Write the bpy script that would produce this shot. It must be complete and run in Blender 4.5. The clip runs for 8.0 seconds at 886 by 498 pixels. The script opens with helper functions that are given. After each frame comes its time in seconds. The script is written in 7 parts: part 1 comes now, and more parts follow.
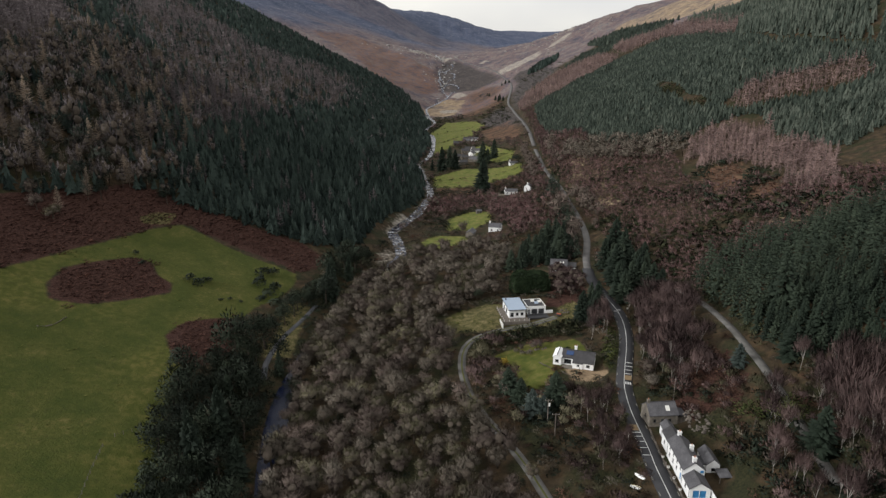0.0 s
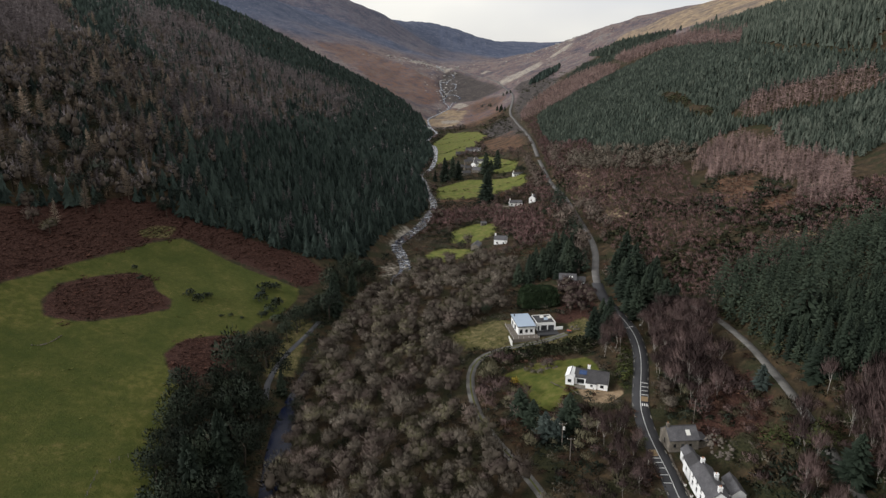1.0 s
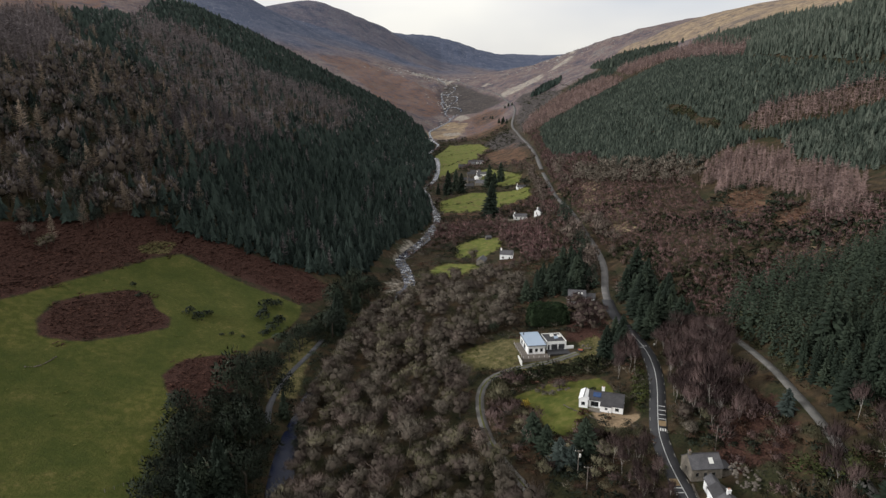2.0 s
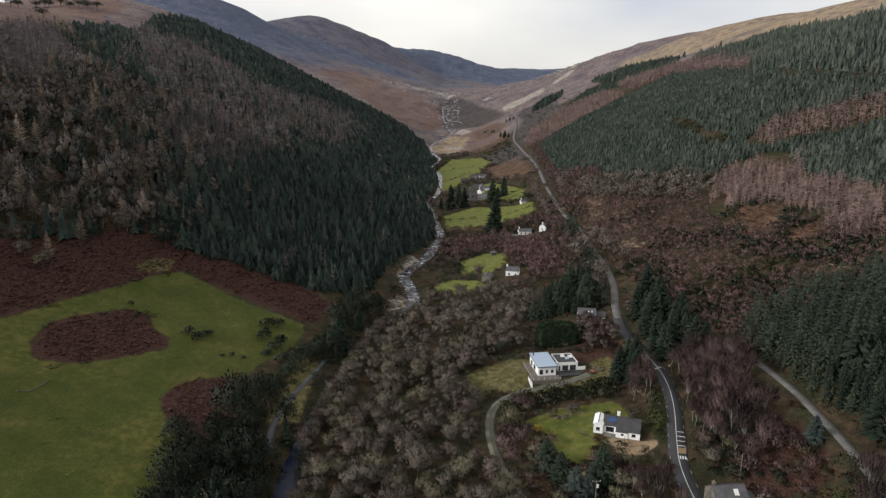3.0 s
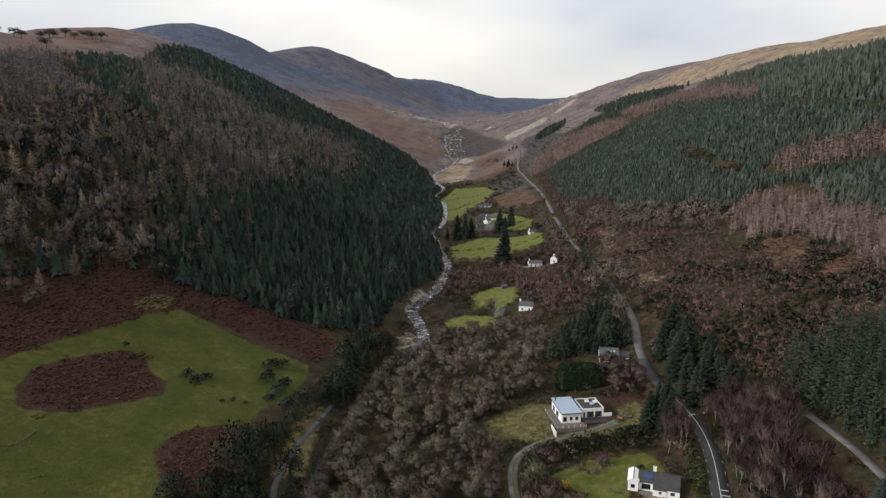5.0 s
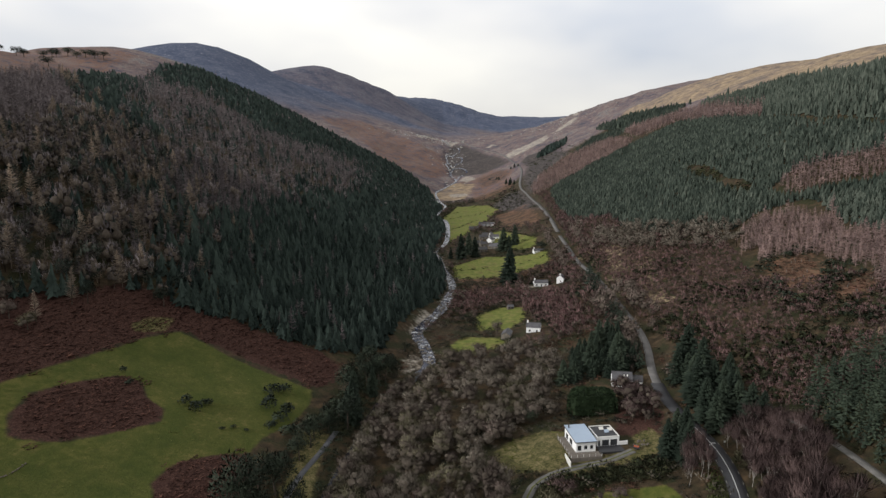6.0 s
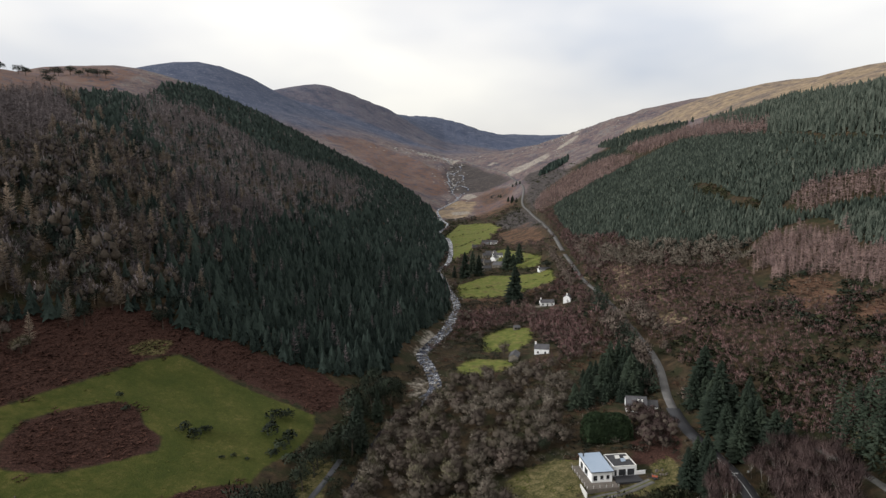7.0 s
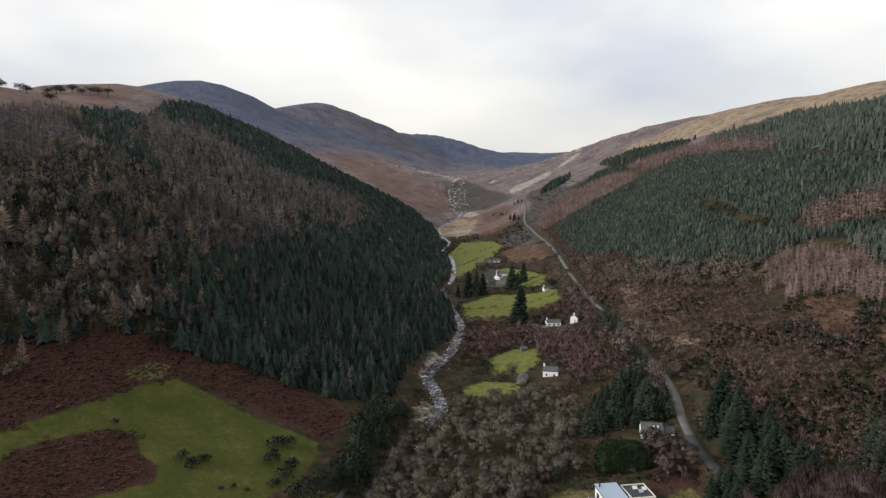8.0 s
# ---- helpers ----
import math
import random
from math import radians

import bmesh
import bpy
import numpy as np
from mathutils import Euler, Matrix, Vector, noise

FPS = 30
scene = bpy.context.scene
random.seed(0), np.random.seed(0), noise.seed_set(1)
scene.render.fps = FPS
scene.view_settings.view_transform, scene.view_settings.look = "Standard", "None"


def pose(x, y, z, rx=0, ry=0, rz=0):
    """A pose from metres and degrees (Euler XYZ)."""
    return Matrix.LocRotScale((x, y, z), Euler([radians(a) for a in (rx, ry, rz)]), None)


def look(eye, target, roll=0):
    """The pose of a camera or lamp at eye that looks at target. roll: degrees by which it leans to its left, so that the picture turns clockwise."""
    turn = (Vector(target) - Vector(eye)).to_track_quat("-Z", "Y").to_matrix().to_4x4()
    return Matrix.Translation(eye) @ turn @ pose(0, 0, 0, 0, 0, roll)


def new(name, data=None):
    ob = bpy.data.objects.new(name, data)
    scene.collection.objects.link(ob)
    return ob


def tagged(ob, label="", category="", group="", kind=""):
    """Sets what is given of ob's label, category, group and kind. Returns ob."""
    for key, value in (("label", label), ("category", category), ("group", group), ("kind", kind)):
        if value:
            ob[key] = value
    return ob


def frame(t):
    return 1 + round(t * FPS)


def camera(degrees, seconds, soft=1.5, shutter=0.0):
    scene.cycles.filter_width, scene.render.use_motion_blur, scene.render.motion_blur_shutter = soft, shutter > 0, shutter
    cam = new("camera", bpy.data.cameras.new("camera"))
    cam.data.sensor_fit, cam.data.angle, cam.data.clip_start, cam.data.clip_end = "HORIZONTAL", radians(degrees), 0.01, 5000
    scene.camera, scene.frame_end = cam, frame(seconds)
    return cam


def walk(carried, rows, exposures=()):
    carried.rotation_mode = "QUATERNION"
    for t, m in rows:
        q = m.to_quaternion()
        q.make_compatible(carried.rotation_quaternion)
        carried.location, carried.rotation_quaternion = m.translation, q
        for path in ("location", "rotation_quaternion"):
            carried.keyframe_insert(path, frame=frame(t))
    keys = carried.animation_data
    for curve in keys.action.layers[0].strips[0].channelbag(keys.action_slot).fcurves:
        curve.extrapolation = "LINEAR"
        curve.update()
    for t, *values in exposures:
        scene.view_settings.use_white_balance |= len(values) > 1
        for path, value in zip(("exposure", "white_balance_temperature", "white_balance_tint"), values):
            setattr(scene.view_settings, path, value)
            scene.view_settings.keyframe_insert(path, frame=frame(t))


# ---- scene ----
cam = camera(69.1, 8.0, soft=1.4)
METRES, EYE, TILT, LEAN, TURN = 66.0, 105.0, -16.3, 0.0, 0.0
ROWS = [
    (0.0, 0.0, 0.0, 0.0, 0.0, -0.0, -0.0),
    (0.5, -0.0208, 0.0557, 0.0164, 0.02, 0.43, 0.02),
    (1.0, -0.0417, 0.1114, 0.0326, 0.03, 0.86, 0.05),
    (1.5, -0.0623, 0.1673, 0.0487, 0.05, 1.35, 0.07),
    (3.0, -0.1251, 0.3337, 0.0969, 0.09, 3.08, 0.15),
    (3.5, -0.1456, 0.3891, 0.114, 0.1, 3.66, 0.17),
    (4.0, -0.1672, 0.4444, 0.1309, 0.11, 4.26, 0.18),
    (4.5, -0.1886, 0.5004, 0.148, 0.13, 4.86, 0.2),
    (6.0, -0.2568, 0.6694, 0.1956, 0.17, 7.14, 0.27),
    (6.5, -0.279, 0.7259, 0.2116, 0.2, 7.92, 0.29),
    (7.0, -0.3025, 0.7831, 0.2282, 0.21, 8.7, 0.31),
    (7.5, -0.3257, 0.8408, 0.2458, 0.22, 9.49, 0.31),
    (8.0, -0.3492, 0.8992, 0.2632, 0.23, 10.26, 0.33),
]
walk(cam, [(t, pose(0, 0, EYE, TILT, LEAN, TURN) @ pose(METRES * x, METRES * y, METRES * z, 90 + pitch, roll, yaw)) for t, x, y, z, yaw, pitch, roll in ROWS])

# ---- light ----
world = bpy.data.worlds.new("winter_sky")
scene.world = world
world.use_nodes = True
SUN_ELEV, SUN_AZ = 25.0, 252.0  # degrees; azimuth from north (+y) over east
wt = world.node_tree
wt.nodes.clear()


def wn(kind, **kw):
    n = wt.nodes.new(kind)
    for k, v in kw.items():
        n.inputs[k].default_value = v
    return n


w_out, w_bg = wn("ShaderNodeOutputWorld"), wn("ShaderNodeBackground", Strength=1.0)
w_sky = wn("ShaderNodeTexSky")
w_sky.sky_type, w_sky.sun_disc = "NISHITA", False
w_sky.sun_elevation, w_sky.sun_rotation = radians(SUN_ELEV), radians(SUN_AZ)
w_dim = wn("ShaderNodeMix")
w_dim.data_type, w_dim.blend_type = "RGBA", "MULTIPLY"
w_dim.inputs["Factor"].default_value = 1.0
w_dim.inputs["B"].default_value = (.11, .11, .11, 1)
w_co = wn("ShaderNodeTexCoord")
w_map = wn("ShaderNodeMapping", Scale=(1.0, 1.0, 2.2), Location=(.7, .35, 0))
w_n1 = wn("ShaderNodeTexNoise", Scale=1.7, Detail=4.0, Roughness=.45)
w_n2 = wn("ShaderNodeTexNoise", Scale=4.0, Detail=3.0, Roughness=.45)
w_add = wn("ShaderNodeMath")
w_add.operation = "MULTIPLY_ADD"
w_add.inputs[1].default_value = .35
w_ramp = wn("ShaderNodeValToRGB")
e = w_ramp.color_ramp.elements
e[0].position, e[0].color = .46, (.7, .74, .82, 1)
e[1].position, e[1].color = .80, (1.17, 1.14, 1.07, 1)
w_mid = e.new(.64)
w_mid.color = (.955, .945, .94, 1)
w_cov = wn("ShaderNodeMix")
w_cov.data_type = "RGBA"
w_cov.inputs["Factor"].default_value = .9
wt.links.new(w_co.outputs["Generated"], w_map.inputs["Vector"])
for n in (w_n1, w_n2):
    wt.links.new(w_map.outputs[0], n.inputs["Vector"])
wt.links.new(w_n2.outputs["Fac"], w_add.inputs[0])
wt.links.new(w_n1.outputs["Fac"], w_add.inputs[2])
wt.links.new(w_add.outputs[0], w_ramp.inputs["Fac"])
wt.links.new(w_sky.outputs["Color"], w_dim.inputs["A"])
wt.links.new(w_dim.outputs["Result"], w_cov.inputs["A"])
wt.links.new(w_ramp.outputs["Color"], w_cov.inputs["B"])
w_sep = wn("ShaderNodeSeparateXYZ")
w_low = wn("ShaderNodeMapRange")
for k, v in (("From Min", .0), ("From Max", .2), ("To Min", .76), ("To Max", 1.04)):
    w_low.inputs[k].default_value = v
w_grey = wn("ShaderNodeVectorMath")
w_grey.operation = "SCALE"
wt.links.new(w_co.outputs["Generated"], w_sep.inputs[0])
wt.links.new(w_sep.outputs["Z"], w_low.inputs["Value"])
wt.links.new(w_cov.outputs["Result"], w_grey.inputs[0])
wt.links.new(w_low.outputs[0], w_grey.inputs["Scale"])
wt.links.new(w_grey.outputs[0], w_bg.inputs["Color"])
wt.links.new(w_bg.outputs[0], w_out.inputs["Surface"])

sun = new("sun", bpy.data.lights.new("sun", "SUN"))
sun.data.energy, sun.data.angle, sun.data.color = 2.75, radians(13), (1.0, .99, .98)
sun_from = Vector((math.sin(radians(SUN_AZ)) * math.cos(radians(SUN_ELEV)), math.cos(radians(SUN_AZ)) * math.cos(radians(SUN_ELEV)), math.sin(radians(SUN_ELEV))))
sun.matrix_world = look(sun_from * 900, (0, 0, 0))

# ---- materials ----


class Nodes:
    """A small wrapper round one material's node tree."""

    def __init__(self, name, rough=.9, spec=.2):
        self.m = bpy.data.materials.new(name)
        self.m.use_nodes = True
        self.t = self.m.node_tree
        self.b = self.t.nodes["Principled BSDF"]
        self.b.inputs["Roughness"].default_value = rough
        self.b.inputs["Specular IOR Level"].default_value = spec

    def put(self, socket, v):
        if isinstance(v, bpy.types.NodeSocket):
            self.t.links.new(v, socket)
        else:
            socket.default_value = (*v, 1) if isinstance(v, tuple) and len(v) == 3 and socket.type == "RGBA" else v

    def add(self, kind, **inputs):
        n = self.t.nodes.new(kind)
        for k, v in inputs.items():
            self.put(n.inputs[k.replace("_", " ")], v)
        return n

    def pos(self):
        return self.add("ShaderNodeNewGeometry").outputs["Position"]

    def noise(self, vec, scale, detail=4.0, rough=.55, dist=0.0):
        return self.add("ShaderNodeTexNoise", Vector=vec, Scale=scale, Detail=detail, Roughness=rough, Distortion=dist).outputs["Fac"]

    def math(self, op, a, b=0.0, c=0.0, clamp=False):
        n = self.add("ShaderNodeMath")
        n.operation, n.use_clamp = op, clamp
        for s, v in zip(n.inputs, (a, b, c)):
            self.put(s, v)
        return n.outputs[0]

    def mix(self, f, a, b, blend="MIX"):
        n = self.add("ShaderNodeMix")
        n.data_type, n.blend_type = "RGBA", blend
        self.put(n.inputs["Factor"], f)
        self.put(n.inputs["A"], a)
        self.put(n.inputs["B"], b)
        return n.outputs["Result"]

    def ramp(self, f, *stops):
        n = self.add("ShaderNodeValToRGB", Fac=f)
        e = n.color_ramp.elements
        e[0].position, e[0].color = stops[0][0], (*stops[0][1], 1)
        e[1].position, e[1].color = stops[-1][0], (*stops[-1][1], 1)
        for p, c in stops[1:-1]:
            x = e.new(p)
            x.color = (*c, 1)
        return n.outputs["Color"]

    def attr(self, name):
        n = self.add("ShaderNodeAttribute")
        n.attribute_name = name
        return n.outputs["Fac"]

    def step(self, v, lo, hi):
        n = self.add("ShaderNodeMapRange", Value=v, From_Min=lo, From_Max=hi)
        n.interpolation_type = "SMOOTHSTEP"
        return n.outputs[0]

    def done(self, colour, bump=None, strength=.5, distance=.1, rough=None):
        self.put(self.b.inputs["Base Color"], colour)
        if rough is not None:
            self.put(self.b.inputs["Roughness"], rough)
        if bump is not None:
            n = self.add("ShaderNodeBump", Height=bump, Strength=strength, Distance=distance)
            self.put(self.b.inputs["Normal"], n.outputs[0])
        return self.m


def two_tone(name, dark, light, big=.3, small=3.0, rough=.85, spec=.2, bump=.4, dist=.03, tone=0.0, own=0.0, metal=0.0):
    """A surface with variation at two scales; tone and own add variation from plant to plant."""
    n = Nodes(name, rough, spec)
    n.b.inputs["Metallic"].default_value = metal
    p = n.pos()
    a, b = n.noise(p, big, 3.0), n.noise(p, small, 4.0)
    f = n.math("MULTIPLY_ADD", a, .55, n.math("MULTIPLY", b, .45))
    if tone:
        f = n.math("MULTIPLY_ADD", n.attr("tone"), tone, f)
    if own:
        r = n.add("ShaderNodeObjectInfo").outputs["Random"]
        f = n.math("MULTIPLY_ADD", n.math("SUBTRACT", r, .5), own, f)
    mid = tuple((x * y) ** .5 for x, y in zip(dark, light))
    return n.done(n.ramp(f, (.25, dark), (.5, mid), (.78, light)), b, bump, dist)


def make_ground():
    n = Nodes("hill_ground", .95, .1)
    p = n.pos()
    n60, n12, n3, n07, n02 = n.noise(p, .017, 5.0), n.noise(p, .085, 5.0), n.noise(p, .35, 5.0), n.noise(p, 1.5, 4.0), n.noise(p, 5.0, 3.0)
    wob = n.math("SUBTRACT", n.math("MULTIPLY_ADD", n3, .6, n.math("MULTIPLY", n12, .4)), .5)

    def edge(name, amp, soft):
        return n.step(n.math("MULTIPLY_ADD", wob, amp, n.attr(name)), -soft, soft)
    litter = n.ramp(n3, (.3, (.022, .017, .011)), (.5, (.045, .033, .02)), (.7, (.075, .05, .028)))
    under = n.ramp(n07, (.3, (.012, .015, .008)), (.7, (.04, .038, .018)))
    col = n.mix(n.step(n12, .45, .6), litter, under)
    f = n.math("MULTIPLY_ADD", n60, .42, n.math("MULTIPLY_ADD", n12, .34, n.math("MULTIPLY", n3, .24)))
    f = n.math("MULTIPLY_ADD", n.math("SUBTRACT", f, .5), 1.9, .5)
    # Moor browns lean to blue, with distance haze put into the colour.
    moor = n.ramp(f, (.26, (.04, .042, .058)), (.38, (.078, .068, .08)), (.47, (.125, .092, .092)), (.54, (.14, .1, .092)), (.62, (.165, .144, .135)), (.74, (.062, .062, .08)))
    moor = n.mix(n.step(n.math("MULTIPLY_ADD", n.noise(p, .06, 7.0, .7), .6, n.math("MULTIPLY", n3, .4)), .52, .6), moor, (.06, .056, .064))
    moor = n.mix(n.math("MULTIPLY", n.step(n.noise(p, .2, 6.0, .7), .56, .66), .6), moor, (.24, .228, .222))
    col = n.mix(edge("moor", 60.0, 25.0), col, moor)
    # Heather and boulders, with the blue of distance haze painted into the colour.
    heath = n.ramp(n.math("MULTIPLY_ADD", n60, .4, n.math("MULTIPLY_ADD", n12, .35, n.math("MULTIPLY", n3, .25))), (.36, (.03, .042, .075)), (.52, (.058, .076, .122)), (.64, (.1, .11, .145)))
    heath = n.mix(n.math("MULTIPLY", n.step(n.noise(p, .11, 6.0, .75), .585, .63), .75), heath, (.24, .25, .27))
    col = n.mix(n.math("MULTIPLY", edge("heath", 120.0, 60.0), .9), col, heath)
    gloom = n.ramp(n.math("MULTIPLY_ADD", n12, .4, n.math("MULTIPLY", n3, .6)), (.35, (.03, .029, .03)), (.52, (.058, .05, .048)), (.68, (.11, .09, .08)))
    col = n.mix(edge("dark", 50.0, 8.0), col, gloom)
    rusty = n.ramp(n.math("MULTIPLY_ADD", n12, .5, n.math("MULTIPLY", n3, .5)), (.35, (.05, .038, .028)), (.48, (.11, .06, .042)), (.6, (.16, .085, .056)), (.7, (.1, .09, .05)))
    col = n.mix(n.math("MULTIPLY", edge("rusty", 60.0, 6.0), n.math("MULTIPLY_ADD", n.step(n.math("MULTIPLY_ADD", n12, .6, n.math("MULTIPLY", n3, .4)), .42, .58), .6, .15)), col, rusty)
    # Pale grass, brightened to paint in sunlight on the upper right moor.
    tan = n.ramp(n.math("MULTIPLY_ADD", n12, .5, n.math("MULTIPLY", n3, .5)), (.35, (.14, .105, .062)), (.65, (.35, .265, .175)))
    col = n.mix(n.math("MULTIPLY", edge("tan", 60.0, 6.0), n.math("MULTIPLY_ADD", n.step(n.math("MULTIPLY_ADD", n60, .5, n.math("MULTIPLY", n12, .5)), .42, .58), .55, .4)), col, tan)
    brack = n.ramp(n.math("MULTIPLY_ADD", n07, .6, n.math("MULTIPLY", n02, .4)), (.3, (.014, .008, .007)), (.5, (.046, .023, .018)), (.7, (.1, .054, .04)))
    col = n.mix(edge("bracken", 15.0, .9), col, brack)
    turf = n.ramp(n.math("MULTIPLY_ADD", n12, .4, n.math("MULTIPLY_ADD", n.noise(p, .9, 6.0, .7, .3), .38, n.math("MULTIPLY", n3, .22))),
                  (.32, (.032, .045, .011)), (.46, (.046, .057, .013)), (.56, (.066, .07, .018)), (.66, (.12, .105, .036)))
    turf = n.mix(n.math("MULTIPLY", n.step(n60, .5, .62), .5), turf, n.mix(n.step(n3, .4, .65), (.062, .068, .014), (.13, .115, .034)))
    turf = n.mix(n.math("MULTIPLY", n.step(n.noise(p, .5, 7.0, .75, .4), .54, .63), .35), turf, (.04, .042, .015))
    col = n.mix(edge("grass", 4.0, .8), col, turf)
    rough = n.ramp(n.math("MULTIPLY_ADD", n3, .5, n.math("MULTIPLY", n07, .5)), (.36, (.03, .034, .013)), (.5, (.082, .074, .03)), (.64, (.17, .138, .072)))
    col = n.mix(edge("rough", 5.0, 1.0), col, rough)
    lawn = n.ramp(n.math("MULTIPLY_ADD", n3, .6, n.math("MULTIPLY", n12, .4)), (.33, (.042, .058, .012)), (.5, (.08, .088, .02)), (.66, (.135, .118, .04)))
    field = n.ramp(n.math("MULTIPLY_ADD", n3, .6, n.math("MULTIPLY", n12, .4)), (.33, (.06, .082, .018)), (.5, (.115, .128, .032)), (.66, (.18, .165, .06)))
    col = n.mix(edge("green", 14.0, 1.2), col, n.mix(n.math("MULTIPLY", n.step(n12, .54, .68), .7), field, (.085, .065, .03)))
    col = n.mix(edge("lawn", 2.5, .6), col, lawn)
    col = n.mix(edge("yard", 3.0, .6), col, n.ramp(n07, (.3, (.17, .12, .075)), (.7, (.3, .22, .14))))
    stone = n.ramp(n.math("MULTIPLY_ADD", n07, .5, n.math("MULTIPLY", n3, .5)), (.3, (.14, .12, .1)), (.55, (.3, .27, .23)), (.75, (.46, .42, .36)))
    col = n.mix(n.math("MULTIPLY", edge("gravel", 22.0, 4.0), n.math("MULTIPLY_ADD", n.step(n.math("MULTIPLY_ADD", n12, .5, n.math("MULTIPLY", n3, .5)), .4, .55), .6, .4)), col, stone)
    h = n.math("MULTIPLY_ADD", n07, .7, n.math("MULTIPLY", n02, .3))
    return n.done(col, h, .8, .5)


M_GROUND = make_ground()
M_ROAD = two_tone("asphalt", (.026, .026, .029), (.05, .05, .053), .2, 4.0, .8, .3, .2)
M_TRACK = two_tone("gravel_track", (.085, .082, .08), (.18, .172, .165), .25, 2.5, .95, .1, .6)
M_DRIVE = two_tone("driveway_gravel", (.075, .072, .068), (.18, .172, .158), .35, 2.5, .95, .1, .6)
M_LANE = two_tone("worn_lane_surface", (.045, .046, .05), (.105, .107, .115), .3, 3.0, .9, .2, .4)
M_PAINT = two_tone("road_paint", (.5, .5, .48), (.72, .72, .7), .8, 6.0, .7)


def make_water():
    n = Nodes("river_water", .2, .12)
    p = n.pos()
    a, b = n.noise(p, .25, 4.0), n.noise(p, 1.6, 5.0, .6, .6)
    white = n.step(n.math("MULTIPLY_ADD", a, .5, n.math("MULTIPLY", b, .5)), .52, .62)
    white = n.math("MULTIPLY", white, n.attr("rapid"))
    col = n.mix(white, (.007, .011, .03), (.62, .63, .64))
    return n.done(col, b, .5, .12, n.math("MULTIPLY_ADD", white, .4, .2))


M_WATER = make_water()
# M_SPRUCE, M_SPRUCE_B and M_LARCH have some blue distance haze painted in.
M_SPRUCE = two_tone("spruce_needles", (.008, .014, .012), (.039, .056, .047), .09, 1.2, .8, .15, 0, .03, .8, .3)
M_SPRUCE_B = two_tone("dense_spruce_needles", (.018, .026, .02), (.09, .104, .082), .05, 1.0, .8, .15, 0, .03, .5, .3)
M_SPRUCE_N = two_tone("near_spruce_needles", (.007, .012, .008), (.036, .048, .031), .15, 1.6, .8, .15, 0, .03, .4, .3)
M_LARCH = two_tone("bare_larch_twigs", (.058, .05, .052), (.21, .178, .18), .06, 1.2, .9, .1, 0, .03, .5, .3)
M_LARCH_B = two_tone("reddish_larch_twigs", (.1, .07, .066), (.31, .218, .198), .05, 1.0, .9, .1, 0, .03, .5, .3)
M_TWIG = two_tone("bare_twigs", (.07, .06, .047), (.21, .183, .148), .05, .8, .9, .1, 0, .03, .7, .5)
M_TWIG_R = two_tone("reddish_bare_twigs", (.062, .048, .042), (.2, .154, .132), .05, .8, .9, .1, 0, .03, .7, .5)
M_TWIG_G = two_tone("lichened_grey_green_twigs", (.06, .056, .034), (.195, .176, .115), .05, .8, .9, .1, 0, .03, .7, .5)
M_BIRCH = two_tone("birch_twigs", (.06, .036, .037), (.235, .135, .13), .06, .9, .9, .1, 0, .03, .5, .3)
M_BIRCH_N = two_tone("near_birch_twigs", (.045, .031, .03), (.185, .127, .117), .12, 1.5, .9, .1, 0, .03, .5, .4)
M_LEAF = two_tone("evergreen_leaves", (.009, .014, .009), (.037, .049, .029), .12, 1.2, .75, .2, 0, .03, .5, .35)
M_SCRUB = two_tone("gorse_and_heather", (.017, .022, .012), (.075, .074, .038), .1, 1.0, .9, .1, 0, .03, .5, .3)
M_BRACK = two_tone("bracken_fronds", (.024, .012, .01), (.115, .058, .043), .25, 1.5, .95, .1, 0, .03, .5, 0)
M_TUSSOCK = two_tone("grass_tussocks", (.05, .06, .015), (.13, .125, .04), .1, 1.5, .95, .1, 0, .03, .5, 0)
M_RUST = two_tone("dead_bracken", (.045, .027, .021), (.14, .076, .052), .1, 1.0, .95, .1, 0, .03, .4, .3)
M_PINE = two_tone("old_pine_needles", (.014, .02, .015), (.056, .064, .05), .1, 1.2, .85, .15, 0, .03, .5, 0)
# Hillside twigs, tinted bluer to carry distance haze in their colour.
M_OLDTWIG = two_tone("old_tree_twigs", (.066, .058, .06), (.228, .196, .198), .05, .8, .9, .1, 0, .03, .6, 0)
M_TAWNY = two_tone("tawny_larch_twigs", (.1, .082, .066), (.33, .26, .2), .06, 1.2, .9, .1, 0, .03, .6, 0)
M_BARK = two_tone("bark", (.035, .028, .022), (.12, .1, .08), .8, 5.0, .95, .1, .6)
M_PALEBARK = two_tone("pale_birch_bark", (.22, .2, .18), (.5, .47, .43), .5, 3.0, .9, .1, .4)
# ---- terrain ----
def along(y, ys, vs, blur=30.0):
    """A smooth line through a few stations along the valley."""
    y = np.asarray(y, float)
    return sum(w * np.interp(y + d * blur, ys, vs) for d, w in ((-1.4, .15), (-.7, .22), (0, .26), (.7, .22), (1.4, .15)))


def rise(u, soft):
    """A ramp with a rounded foot."""
    return soft * np.logaddexp(0, np.clip(u / soft, -60, 600))


